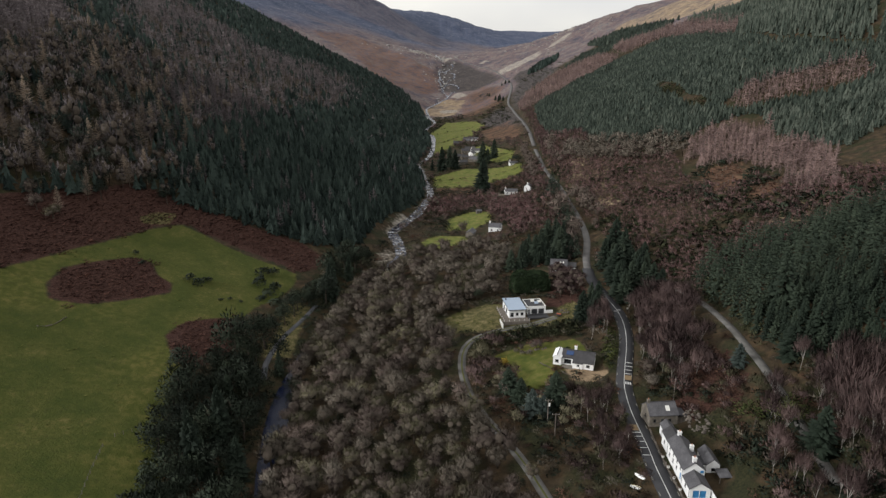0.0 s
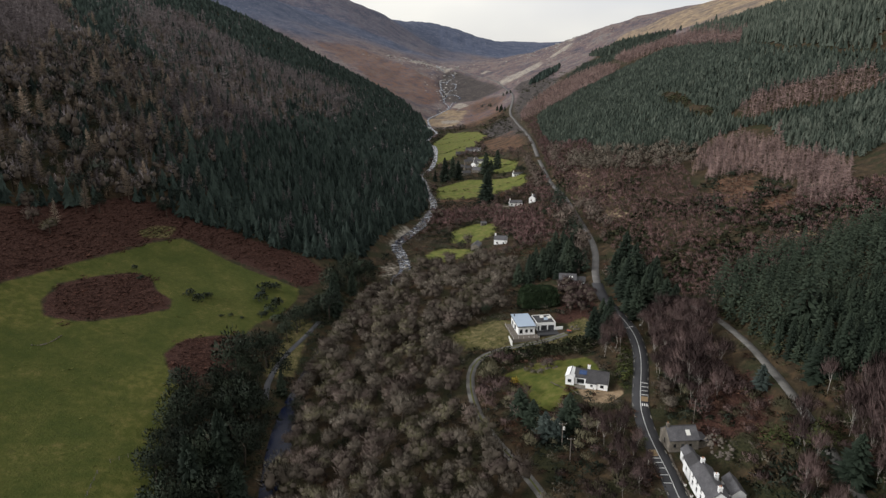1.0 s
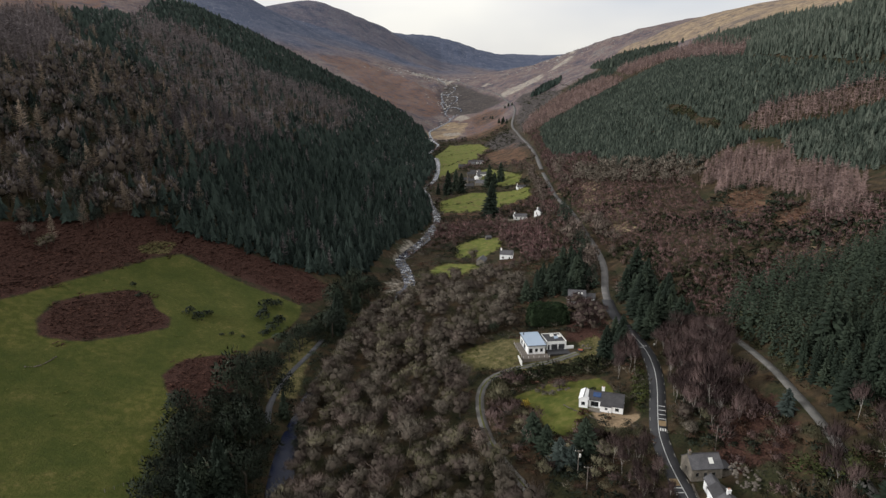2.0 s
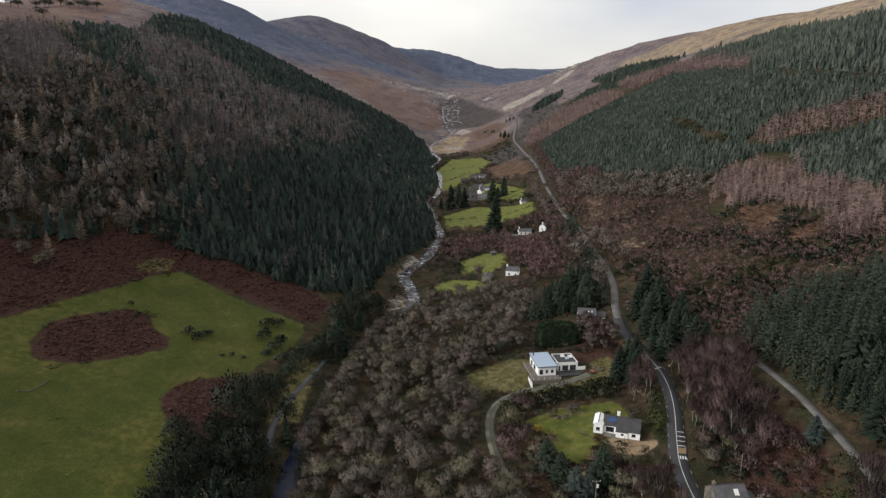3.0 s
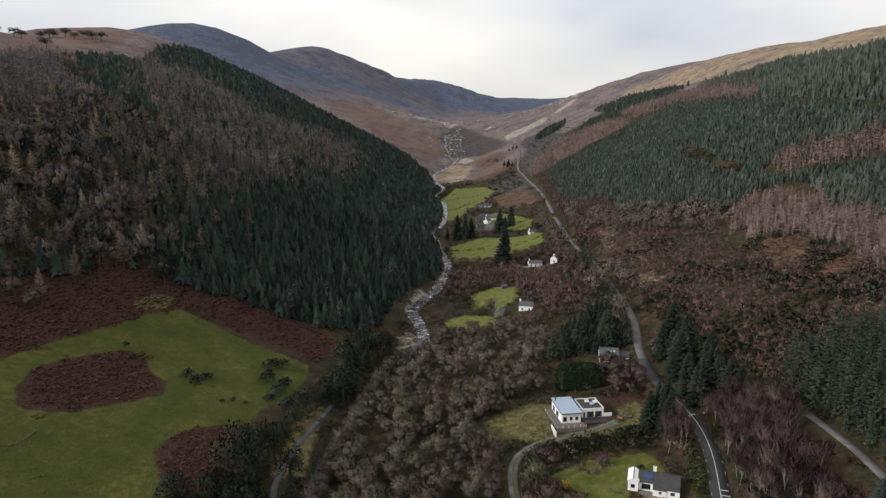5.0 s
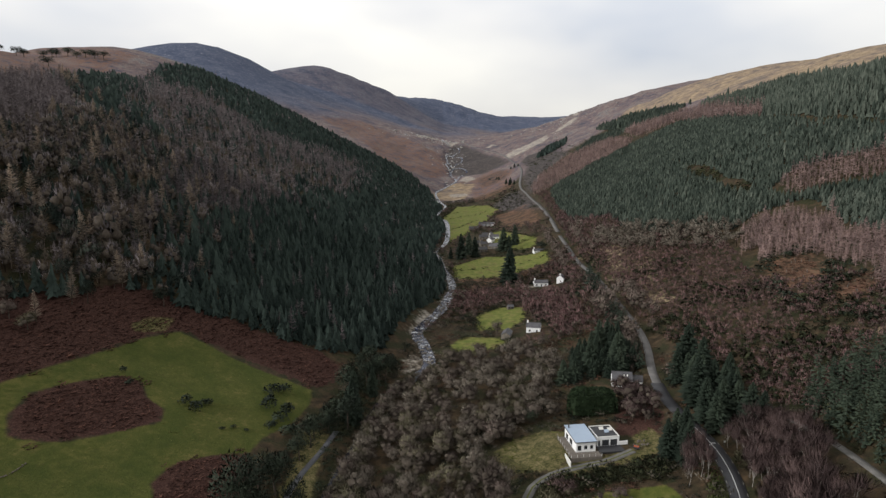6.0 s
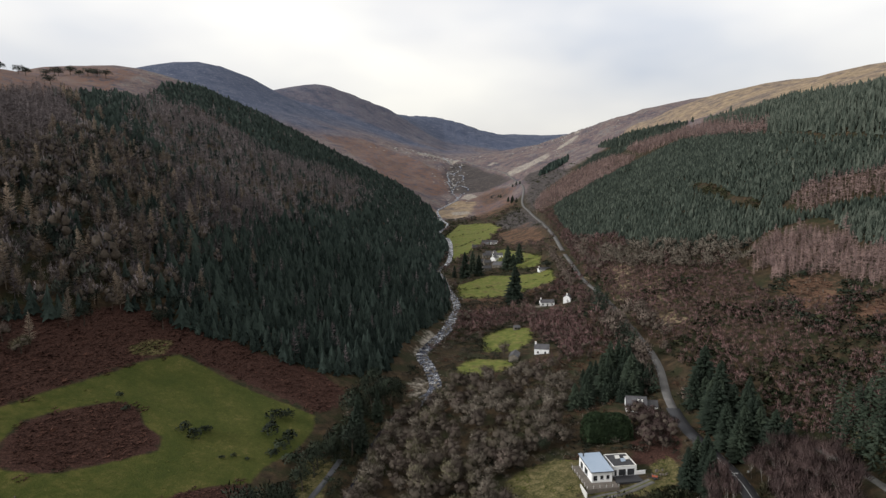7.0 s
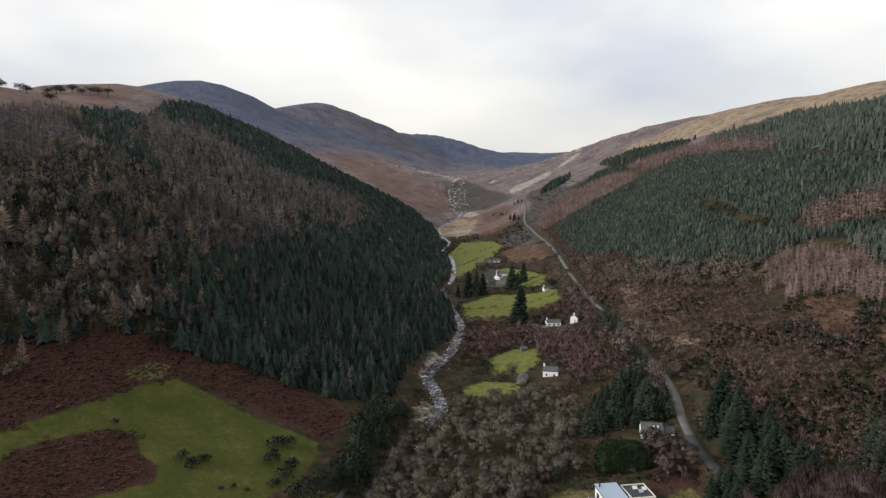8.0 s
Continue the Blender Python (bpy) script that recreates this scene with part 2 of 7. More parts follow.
def fbm(x, y, scale, octaves=4, seed=0):
    """Smooth value noise between -1 and 1."""
    total, amp, norm = 0.0, 1.0, 0.0
    for o in range(octaves):
        u, v = np.asarray(x) / scale + 17.3 * o + seed, np.asarray(y) / scale - 9.1 * o + 2 * seed
        i, j = np.floor(u), np.floor(v)
        f, g = u - i, v - j
        f, g = f * f * (3 - 2 * f), g * g * (3 - 2 * g)

        def h(a, b):
            s = np.sin(a * 127.1 + b * 311.7 + seed * 13.7) * 43758.5453
            return 2 * (s - np.floor(s)) - 1
        total = total + amp * ((h(i, j) * (1 - f) + h(i + 1, j) * f) * (1 - g) + (h(i, j + 1) * (1 - f) + h(i + 1, j + 1) * f) * g)
        norm += amp
        amp, scale = amp * .5, scale * .5
    return total / norm


AXIS_Y = (-400, 100, 190, 250, 310, 365, 430, 560, 760, 900, 1100, 1350, 1620, 2200, 3000)
AXIS_X = (-62, -62, -58, -54, -43, -27, -18, -13, -18, -8, -14, -26, 0, 0, -10)
RIVER = ((-48, -220), (-50, 40), (-50, 130), (-53, 167), (-56, 198), (-58, 215), (-56, 244), (-51, 279), (-48, 304), (-41, 329), (-30, 349), (-25, 365), (-29, 395), (-34, 418), (-28, 442), (-19, 474),
         (-13, 520), (-11, 553), (-17, 608), (-22, 658), (-27, 695), (-17, 740), (-13, 812), (-15, 930), (-29, 1014), (-15, 1165), (-27, 1255), (-34, 1370), (-16, 1451), (11, 1576), (-1, 1661), (7, 1720), (-7, 1779), (-9, 1903), (16, 1949), (3, 2001), (-25, 2185))


def river_x(y):
    return along(y, AXIS_Y, AXIS_X, 20)


def floor_z(y):
    return along(y, (-500, 150, 365, 606, 900, 1184, 1400, 1619, 1760, 1900, 2050, 2200, 2600, 3200, 3700, 4250, 5200), (-22.0, -11.3, -5.9, -4.7, 1.5, -2.2, 10.1, 23.1, 55.5, 80, 108, 126, 142, 165, 190, 285, 320), 40)


def land_z(x, y):
    x, y = np.asarray(x, float), np.asarray(y, float)
    xr, zf = river_x(y), floor_z(y)
    # left side: pasture, then the steep wooded hill, then its moorland top
    u = xr - x
    ease = along(y, (-500, 200, 300, 400, 600, 5200), (0.221, 0.29, 0.305, 0.326, 0.299, 0.202))
    w1 = along(y, (-500, 200, 260, 310, 380, 480, 700, 1100, 1400, 1700, 5200), (89.9, 88.9, 90.6, 106.6, 80.4, 51.6, 28.6, 39.1, 22.9, 60.6, 60.3))
    s2 = along(y, (-500, 200, 250, 320, 400, 600, 880, 1100, 1350, 1550, 1800, 2300, 5200), (0.4, 0.443, 0.459, 0.509, 0.581, 0.472, 0.512, 0.507, 0.624, 0.34, 0.286, 0.219, 0.205), 40)
    top = along(y, (-500, 300, 900, 1350, 1700, 5200), (420, 420, 430, 440, 700, 900), 60)
    left = ease * rise(u - 7, 3) + (s2 - ease) * rise(u - w1, 14) - (s2 - .12) * rise(u - top, 70)
    # right side: terrace with the houses, then the long wooded slope up to the moor
    v = x - xr
    e2 = along(y, (-500, 150, 265, 400, 525, 800, 1100, 1500, 1900, 5200), (0.12, 0.095, 0.086, 0.14, 0.055, 0.058, 0.082, 0.149, 0.216, 0.101))
    foot = along(y, (-500, 160, 220, 260, 330, 440, 560, 800, 1100, 1500, 1900, 5200), (126, 122, 117.4, 122.3, 103.7, 72.5, 76, 82.8, 78.2, 105.9, 109.6, 140.1))
    s3 = along(y, (-500, 160, 260, 400, 560, 800, 1100, 1500, 1940, 2600, 5200), (0.501, 0.66, 0.415, 0.345, 0.58, 0.498, 0.516, 0.465, 0.468, 0.275, 0.205), 40)
    brow = along(y, (-500, 900, 1500, 2000, 5200), (420, 430, 430, 400, 420), 60)
    knee = along(y, (-500, 900, 5200), (600, 620, 640))
    fade = along(y, (-500, 1500, 2000, 2600, 3200, 5200), (0.974, 0.974, 0.644, 0.297, -0.17, 0.013), 60)
    right = fade * (e2 * rise(v - 7, 3) + (s3 - e2) * rise(v - foot, 12) - (s3 - .32) * rise(v - brow, 30) - .24 * rise(v - knee, 40))
    z = zf + left + right
    # the far mountains round the head of the valley
    for cx, cy, h, sx, sy in ((-720, 1310, -7, 190, 260), (-600, 1250, 14, 110, 200), (-1000, 1350, -64, 150, 300), (-945, 2600, 166, 340, 420), (-660, 2900, -26, 170, 120), (-700, 3250, 40, 170, 220), (-560, 3300, 148, 330, 420), (-330, 3750, 90, 260, 450),
                              (-20, 4150, 92, 260, 350), (420, 4400, -6, 400, 300), (740, 1150, 13, 300, 600), (-400, 1290, -9, 130, 200), (570, 1740, 28, 190, 250), (520, 1390, 12, 110, 150), (400, 1950, 9, 110, 200)):
        z = z + h * np.exp(-((x - cx) / sx) ** 2 - ((y - cy) / sy) ** 2)
    far = np.clip((np.hypot(x, y - 200) - 250) / 1500, 0, 1)
    return z + fbm(x, y, 42, 3) * (.7 + 6 * far) + fbm(x, y, 320, 3, 5) * 16 * far
# ---- end terrain ----


def line_near(x, y, pts):
    """Distance to a chain of points, and how far along it the nearest place lies."""
    best, pos, run = np.full(np.shape(x), 1e9), np.zeros(np.shape(x)), 0.0
    for (ax, ay), (bx, by) in zip(pts[:-1], pts[1:]):
        ex, ey = bx - ax, by - ay
        l2 = ex * ex + ey * ey
        s = np.clip(((x - ax) * ex + (y - ay) * ey) / l2, 0, 1)
        d = np.hypot(x - ax - s * ex, y - ay - s * ey)
        m = d < best
        best, pos = np.where(m, d, best), np.where(m, run + s * l2 ** .5, pos)
        run += l2 ** .5
    return best, pos


def inside(x, y, poly):
    x, y = np.asarray(x, float), np.asarray(y, float)
    r = np.zeros(x.shape, bool)
    for (ax, ay), (bx, by) in zip(poly, poly[1:] + poly[:1]):
        if ay != by:
            r ^= ((ay > y) != (by > y)) & (x < (bx - ax) * (y - ay) / (by - ay) + ax)
    return r


def border(x, y, poly):
    """Distance to a polygon's border, positive inside."""
    d, _ = line_near(x, y, list(poly) + [poly[0]])
    return np.where(inside(x, y, list(poly)), d, -d)


def smooth_line(pts, step):
    """A rounded chain of points with even steps."""
    p = np.array(pts, float)
    q = np.concatenate([2 * p[:1] - p[1:2], p, 2 * p[-1:] - p[-2:-1]])
    out = []
    for i in range(1, len(q) - 2):
        a, b, c, d = q[i - 1], q[i], q[i + 1], q[i + 2]
        for s in np.linspace(0, 1, max(2, int(np.hypot(*(c - b)) / step)), endpoint=False):
            out.append(.5 * (2 * b + (c - a) * s + (2 * a - 5 * b + 4 * c - d) * s * s + (3 * b - a - 3 * c + d) * s ** 3))
    return np.array(out + [p[-1]])


class Way:
    """A road, track or drive: its line, half width and levelled height."""

    def __init__(self, pts, half, step=5.0, even=5):
        self.p, self.half = smooth_line(pts, step), half
        z = land_z(self.p[:, 0], self.p[:, 1])
        k = np.ones(2 * even + 1) / (2 * even + 1)
        self.z = np.convolve(np.pad(z, even, mode="edge"), k, "valid")
        self.run = np.concatenate([[0], np.cumsum(np.hypot(*np.diff(self.p, axis=0).T))])

    def near(self, x, y):
        pts = [tuple(q) for q in self.p]
        d, s = line_near(x, y, pts)
        return d, np.interp(s, self.run, self.z)


MAIN_ROAD = Way(((44, -200), (50, 60), (54, 100), (55.5, 120), (56, 135), (56.2, 147), (56.8, 155), (57, 165), (57.4, 175), (58.2, 183), (59.6, 191), (63.8, 205), (68, 219), (71, 234), (72, 249), (71, 268), (70, 287), (73, 313), (80, 345), (83, 375), (85, 420), (88, 487), (89, 559), (96, 680)), 2.6)
FAR_ROAD = Way(((96, 680), (108, 853), (114, 1083), (121, 1222), (145, 1400), (153, 1572), (145, 1690), (119, 1807), (78, 1889), (42, 1993), (10, 2128)), 3.0, 14.0, 3)
TRACK = Way(((86, 120), (91, 150), (94, 170), (95.5, 185), (97.5, 205), (98, 228), (95.5, 246)), 1.8)
DRIVE = Way(((50, 90), (38, 108), (28.8, 135), (23.6, 155), (18.4, 170), (12.4, 185), (8.5, 201), (7, 218), (8.5, 232), (14, 241), (24, 246.5), (36, 249.5), (43, 252.5), (48, 255)), 1.6)
LANE = Way(((-66, 214), (-68.5, 226), (-68.5, 240), (-66.5, 254), (-63, 268), (-60, 285)), 1.7)
WAYS = (MAIN_ROAD, FAR_ROAD, TRACK, DRIVE, LANE)
RIVER_LINE = [tuple(q) for q in smooth_line(RIVER, 7.0)]
# level ground under the houses: x, y, radius
PADS = ((30, 257, 12), (41, 259, 9), (46.5, 210, 9), (63, 138, 5), (63, 150, 5), (64, 167, 6), (70, 148, 3), (58, 306, 7), (57, 530, 9))
PAD_Z = (-.6, .1, .2, 2.8, 2.9, 3.0, 3.4, 4.2, -2.4)


def ground_z(x, y):
    """The height of the finished ground, with river bed, levelled ways and house plots."""
    x, y = np.asarray(x, float), np.asarray(y, float)
    z = land_z(x, y)
    d, _ = line_near(x, y, RIVER_LINE)
    bed = floor_z(y) + .2
    w = np.exp(-(d / 9.0) ** 2)
    z = z * (1 - w) + bed * w - 1.1 * np.exp(-(d / np.where(y > 340, 6.0, 4.5)) ** 4)
    for (px, py, r), pz in zip(PADS, PAD_Z):
        w = 1 - np.clip((np.hypot(x - px, y - py) - r) / 9.0, 0, 1)
        w = w * w * (3 - 2 * w)
        z = z * (1 - w) + pz * w
    for way in WAYS:
        d, wz = way.near(x, y)
        w = 1 - np.clip((d - way.half - 1.2) / 5.0, 0, 1)
        w = w * w * (3 - 2 * w)
        z = z * (1 - w) + wz * w
    return z


def put_mesh(name, v, tris, material, tone=None, smooth=False, index=None, normals=None):
    """A mesh straight from arrays of corners and triangles (or quads)."""
    me = bpy.data.meshes.new(name)
    v, tris = np.ascontiguousarray(v, np.float32), np.ascontiguousarray(tris, np.int32)
    k = tris.shape[1]
    me.vertices.add(len(v))
    me.vertices.foreach_set("co", v.ravel())
    me.loops.add(tris.size)
    me.loops.foreach_set("vertex_index", tris.ravel())
    me.polygons.add(len(tris))
    me.polygons.foreach_set("loop_start", np.arange(0, tris.size, k, dtype=np.int32))
    me.polygons.foreach_set("use_smooth", np.full(len(tris), smooth or normals is not None))
    for m in (material if isinstance(material, (list, tuple)) else [material]):
        me.materials.append(m)
    if index is not None:
        me.polygons.foreach_set("material_index", np.ascontiguousarray(index, np.int32))
    if tone is not None:
        me.attributes.new("tone", "FLOAT", "POINT").data.foreach_set("value", np.ascontiguousarray(tone, np.float32))
    me.update(calc_edges=True)
    if normals is not None:
        me.normals_split_custom_set_from_vertices(normals.astype(np.float32).tolist())
    return me


# ---- land cover, in plan ----
FIELD = ((-190, 130), (-176, 225), (-166, 252), (-161, 270), (-153, 292), (-145, 312), (-136, 325), (-124, 323), (-112, 319), (-96, 315), (-75, 311), (-73, 300), (-76, 283), (-84, 268), (-88, 240), (-95, 206), (-90, 186), (-82, 166), (-75, 140), (-72, 90), (-190, 90))
BRACKEN = (((-156, 239), (-157, 253), (-151, 267), (-141, 281), (-133, 281), (-127, 272), (-119, 268), (-117, 260), (-129, 244), (-139, 233), (-150, 229)),
           ((-107, 228), (-105, 241), (-96, 250), (-86, 256), (-80, 240), (-86, 215), (-90, 208), (-98, 213)),
           ((-190, 235), (-176, 227), (-166, 254), (-161, 272), (-153, 294), (-145, 314), (-136, 328), (-124, 325), (-108, 322), (-91, 318), (-72, 314), (-64, 336), (-78, 350), (-101, 350), (-128, 352), (-165, 345), (-190, 310), (-215, 260)),
           ((70, 168), (74, 190), (88, 196), (90, 172), (84, 160)),
           ((60, 555), (85, 560), (88, 590), (74, 590)), ((45, 268), (62, 262), (66, 285), (52, 292)))
GREEN = (((-10, 620), (22, 661), (50, 646), (77, 628), (73, 588), (57, 586), (27, 564), (5, 567), (-9, 573)), ((25, 800), (52, 812), (78, 705), (72, 666), (40, 688)),
         ((-22, 944), (-8, 1080), (4, 1170), (58, 1110), (66, 1019), (44, 930), (12, 820), (-9, 736)), ((-15, 392), (-5, 406), (17, 393), (16, 381), (-3, 374), (-15, 382)),
         ((2, 418), (4, 450), (20, 466), (36, 457), (32, 428), (18, 409)))
LAWN = (((19, 225), (35, 232), (52, 231), (54, 223), (53, 215), (44, 207), (38, 203), (35, 195), (28, 199), (26, 215)),)
ROUGH = (((13, 242), (24, 250), (38, 253.5), (52, 258), (60, 252), (48, 248), (36, 245), (24, 242)), ((0, 262), (8, 272), (20, 276), (29, 272), (28, 254), (18, 246), (4, 248)), ((52, 250), (60, 256), (58, 268), (50, 266)), ((-71, 282), (-72, 232), (-61, 232), (-63, 285)), ((-154, 317), (-149, 328), (-141, 334), (-141, 321), (-150, 313)))
YARD = (((43, 208), (52, 206), (57, 203), (56, 198), (50, 196.5), (44, 199)),)
GRAVEL = (((-5, 1325), (28, 1322), (30, 1283), (-4, 1290)), ((-101, 2060), (-40, 2085), (20, 2125), (37, 2000), (15, 2005), (-38, 2045), (-96, 2018)), ((138, 1722), (174, 1772), (208, 1760), (257, 1794), (252, 1722), (204, 1690), (171, 1688), (141, 1697)),
          ((277, 1790), (340, 1860), (372, 2010), (386, 2000), (346, 1830), (290, 1765)), ((97, 1886), (126, 1910), (129, 1890), (102, 1872)), ((18, 1565), (39, 1600), (58, 1573), (34, 1480)),
          ((-36, 354), (-31, 354), (-30, 376), (-35, 378)), ((-38, 418), (-34, 424), (-24, 462), (-30, 462)), ((38, 524), (50, 524), (51, 531), (39, 530)))
# dark heath, rust-red bracken and pale flats towards the head of the valley
DARK = (((9, 2018), (51, 1930), (125, 1730), (150, 1640), (111, 1640), (59, 1610), (26, 1620), (-1, 1650), (-18, 1850)), ((32, 985), (93, 1190), (111, 1150), (112, 950), (108, 844), (97, 918), (70, 987)),
        ((118, 1060), (130, 1260), (158, 1420), (166, 1600), (190, 1640), (232, 1560), (230, 1330), (160, 1230), (128, 1050)), ((60, 1380), (110, 1390), (130, 1500), (120, 1600), (60, 1560)))
RUSTY = (((-420, 700), (-470, 880), (-570, 1150), (-575, 1260), (-800, 1330), (-900, 1000), (-700, 760), (-500, 640)), ((-376, 1946), (-218, 1705), (-117, 1494), (-56, 1536), (-10, 1621), (-17, 1838), (-82, 1894), (-170, 2007), (-281, 2092)), ((9, 1468), (95, 1635), (145, 1518), (113, 1378), (66, 1370), (20, 1391)), ((33, 1395), (111, 1375), (108, 1237), (41, 1221)), ((56, 960), (95, 965), (102, 839), (93, 790), (59, 830)), ((-7, 568), (27, 566), (27, 518), (5, 522)),
         ((49, 596), (76, 615), (67, 581), (50, 565)), ((162, 396), (181, 387), (166, 353), (152, 352), (154, 377)), ((162, 340), (182, 338), (173, 317), (154, 318)), ((196, 300), (215, 310), (212, 285)))
# First outline: upper right moor, with sunlight put into its tan.
TAN = (((395, 900), (425, 1000), (432, 1200), (405, 1350), (345, 1480), (420, 1600), (700, 1500), (900, 900), (800, 600), (520, 600), (440, 800)), ((-43, 1334), (-3, 1495), (49, 1450), (26, 1257), (-31, 1269)), ((86, 556), (100, 566), (116, 540), (112, 515), (104, 470), (98, 408), (94, 408), (99, 470), (108, 515), (108, 538), (98, 558)), ((150, 282), (172, 290), (180, 282), (160, 276)), ((120, 488), (112, 450), (104, 420), (104, 392), (101.5, 392), (101.5, 420), (109.5, 450), (117.5, 488)))


def any_border(x, y, polys):
    r = np.full(x.shape, -40.0)
    for poly in polys:
        px, py = [p[0] for p in poly], [p[1] for p in poly]
        m = (x > min(px) - 30) & (x < max(px) + 30) & (y > min(py) - 30) & (y < max(py) + 30)
        if m.any():
            r[m] = np.maximum(r[m], border(x[m], y[m], poly))
    return r


def build_ground():
    gx = np.concatenate([-np.geomspace(4800, 262, 46), np.arange(-258, 258, 3.6), np.geomspace(260, 4800, 46)])
    gy = np.concatenate([np.linspace(-1500, 60, 40), np.arange(66, 480, 3.6), np.geomspace(483, 4950, 175)])
    x, y = np.meshgrid(gx, gy)
    z = ground_z(x, y)
    nx, ny = len(gx), len(gy)
    i = (np.arange(ny - 1)[:, None] * nx + np.arange(nx - 1)).ravel()
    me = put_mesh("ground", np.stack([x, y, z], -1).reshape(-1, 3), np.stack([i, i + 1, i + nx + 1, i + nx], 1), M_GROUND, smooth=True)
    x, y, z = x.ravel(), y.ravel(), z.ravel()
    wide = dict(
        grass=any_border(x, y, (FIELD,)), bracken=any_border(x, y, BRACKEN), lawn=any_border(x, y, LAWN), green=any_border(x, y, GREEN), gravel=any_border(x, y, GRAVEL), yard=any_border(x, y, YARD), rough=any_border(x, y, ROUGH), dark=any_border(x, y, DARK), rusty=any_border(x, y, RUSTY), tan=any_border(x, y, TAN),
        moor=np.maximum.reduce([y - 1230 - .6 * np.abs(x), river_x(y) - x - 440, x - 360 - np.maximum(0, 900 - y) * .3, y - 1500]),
        # High left heather; past y 3450 the painted haze blue covers everything.
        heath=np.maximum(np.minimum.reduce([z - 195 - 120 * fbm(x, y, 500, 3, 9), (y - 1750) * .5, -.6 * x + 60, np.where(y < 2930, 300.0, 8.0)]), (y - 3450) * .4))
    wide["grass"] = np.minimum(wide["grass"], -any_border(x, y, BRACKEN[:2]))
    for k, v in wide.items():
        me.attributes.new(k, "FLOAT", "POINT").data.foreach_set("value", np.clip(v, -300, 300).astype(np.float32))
    return tagged(new("ground", me), "winter valley floor and hillsides of turf, bracken and moor", "ground", kind="structure")


build_ground()


def ribbon(way, left, right, lift, edge=.25, z=None, a=0.0, b=1e9):
    """A strip along a way between two offsets, with its edges turned down."""
    k = (way.run >= a) & (way.run <= b)
    p, zz = way.p[k], (way.z[k] if z is None else z[k])
    t = np.gradient(p, axis=0)
    t /= np.hypot(t[:, 0], t[:, 1])[:, None]
    side = np.stack([t[:, 1], -t[:, 0]], 1)
    cols = []
    for off, dz in ((left - .05, -edge), (left, 0), ((left + right) / 2, .04), (right, 0), (right + .05, -edge)):
        q = p + side * off
        cols.append(np.column_stack([q, zz + lift + dz]))
    v = np.stack(cols, 1)
    n = len(p)
    i = (np.arange(n - 1)[:, None] * 5 + np.arange(4)).ravel()
    return v.reshape(-1, 3), np.stack([i, i + 1, i + 6, i + 5], 1)


def lay(name, way, left, right, lift, material, label, cat="road", **kw):
    v, f = ribbon(way, left, right, lift, **kw)
    return tagged(new(name, put_mesh(name, v, f, material, smooth=True)), label, cat, kind="structure")


SEAM = float(np.interp(300, MAIN_ROAD.p[:, 1], MAIN_ROAD.run))
ROAD = lay("road", MAIN_ROAD, -2.6, 2.6, .16, M_ROAD, "narrow dark asphalt road with white centre line", b=SEAM + 3)
lay("road_upper", MAIN_ROAD, -1.8, 1.8, .155, M_TRACK, "worn pale grey road along the valley side", a=SEAM - 3)
lay("road_far", FAR_ROAD, -2.1, 2.1, .5, M_TRACK, "pale mountain road climbing to the head of the valley", edge=.8)
lay("forest_track", TRACK, -1.4, 1.4, .16, M_DRIVE, "grey gravel forest track beside the plantation", "track")
lay("driveway", DRIVE, -1.5, 1.5, .16, M_DRIVE, "curving grey gravel driveway with grass verges", "driveway")
lay("driveway_grass", DRIVE, -.28, .28, .19, M_TUSSOCK, "thin grass strip along the middle of the driveway", "grass")
lay("lane", LANE, -1.1, 1.1, .16, M_LANE, "narrow grey lane beside the river trees", "lane")


def build_river():
    p = np.array(RIVER_LINE)
    n = len(p)
    t = np.gradient(p, axis=0)
    t /= np.hypot(t[:, 0], t[:, 1])[:, None]
    side = np.stack([t[:, 1], -t[:, 0]], 1)
    half = np.interp(p[:, 1], (0, 150, 165, 200, 218, 325, 348, 390, 450, 470, 530, 700, 815, 960, 1200, 2200), (.8, 1.0, 3.2, 3.6, 1.6, 1.8, 3.2, 3.8, 3.6, 3.8, 2.8, 2.7, 3.1, 3.0, 2.4, 2.2)) * (1 + .3 * fbm(p[:, 0], p[:, 1], 24, 2, 3))
    zz = np.array([float(floor_z(q[1])) for q in p]) - .25
    cols = [np.column_stack([p + side * (half * s)[:, None], zz]) for s in (-1, -.5, 0, .5, 1)]
    v = np.stack(cols, 1)
    i = (np.arange(n - 1)[:, None] * 5 + np.arange(4)).ravel()
    me = put_mesh("river", v.reshape(-1, 3), np.stack([i, i + 1, i + 6, i + 5], 1), M_WATER, smooth=True)
    rapid = np.repeat(np.clip((p[:, 1] - 330) / 30, 0, 1), 5)
    me.attributes.new("rapid", "FLOAT", "POINT").data.foreach_set("value", rapid.astype(np.float32))
    return tagged(new("river", me), "dark mountain stream with white broken water over stones", "river", kind="structure")


build_river()


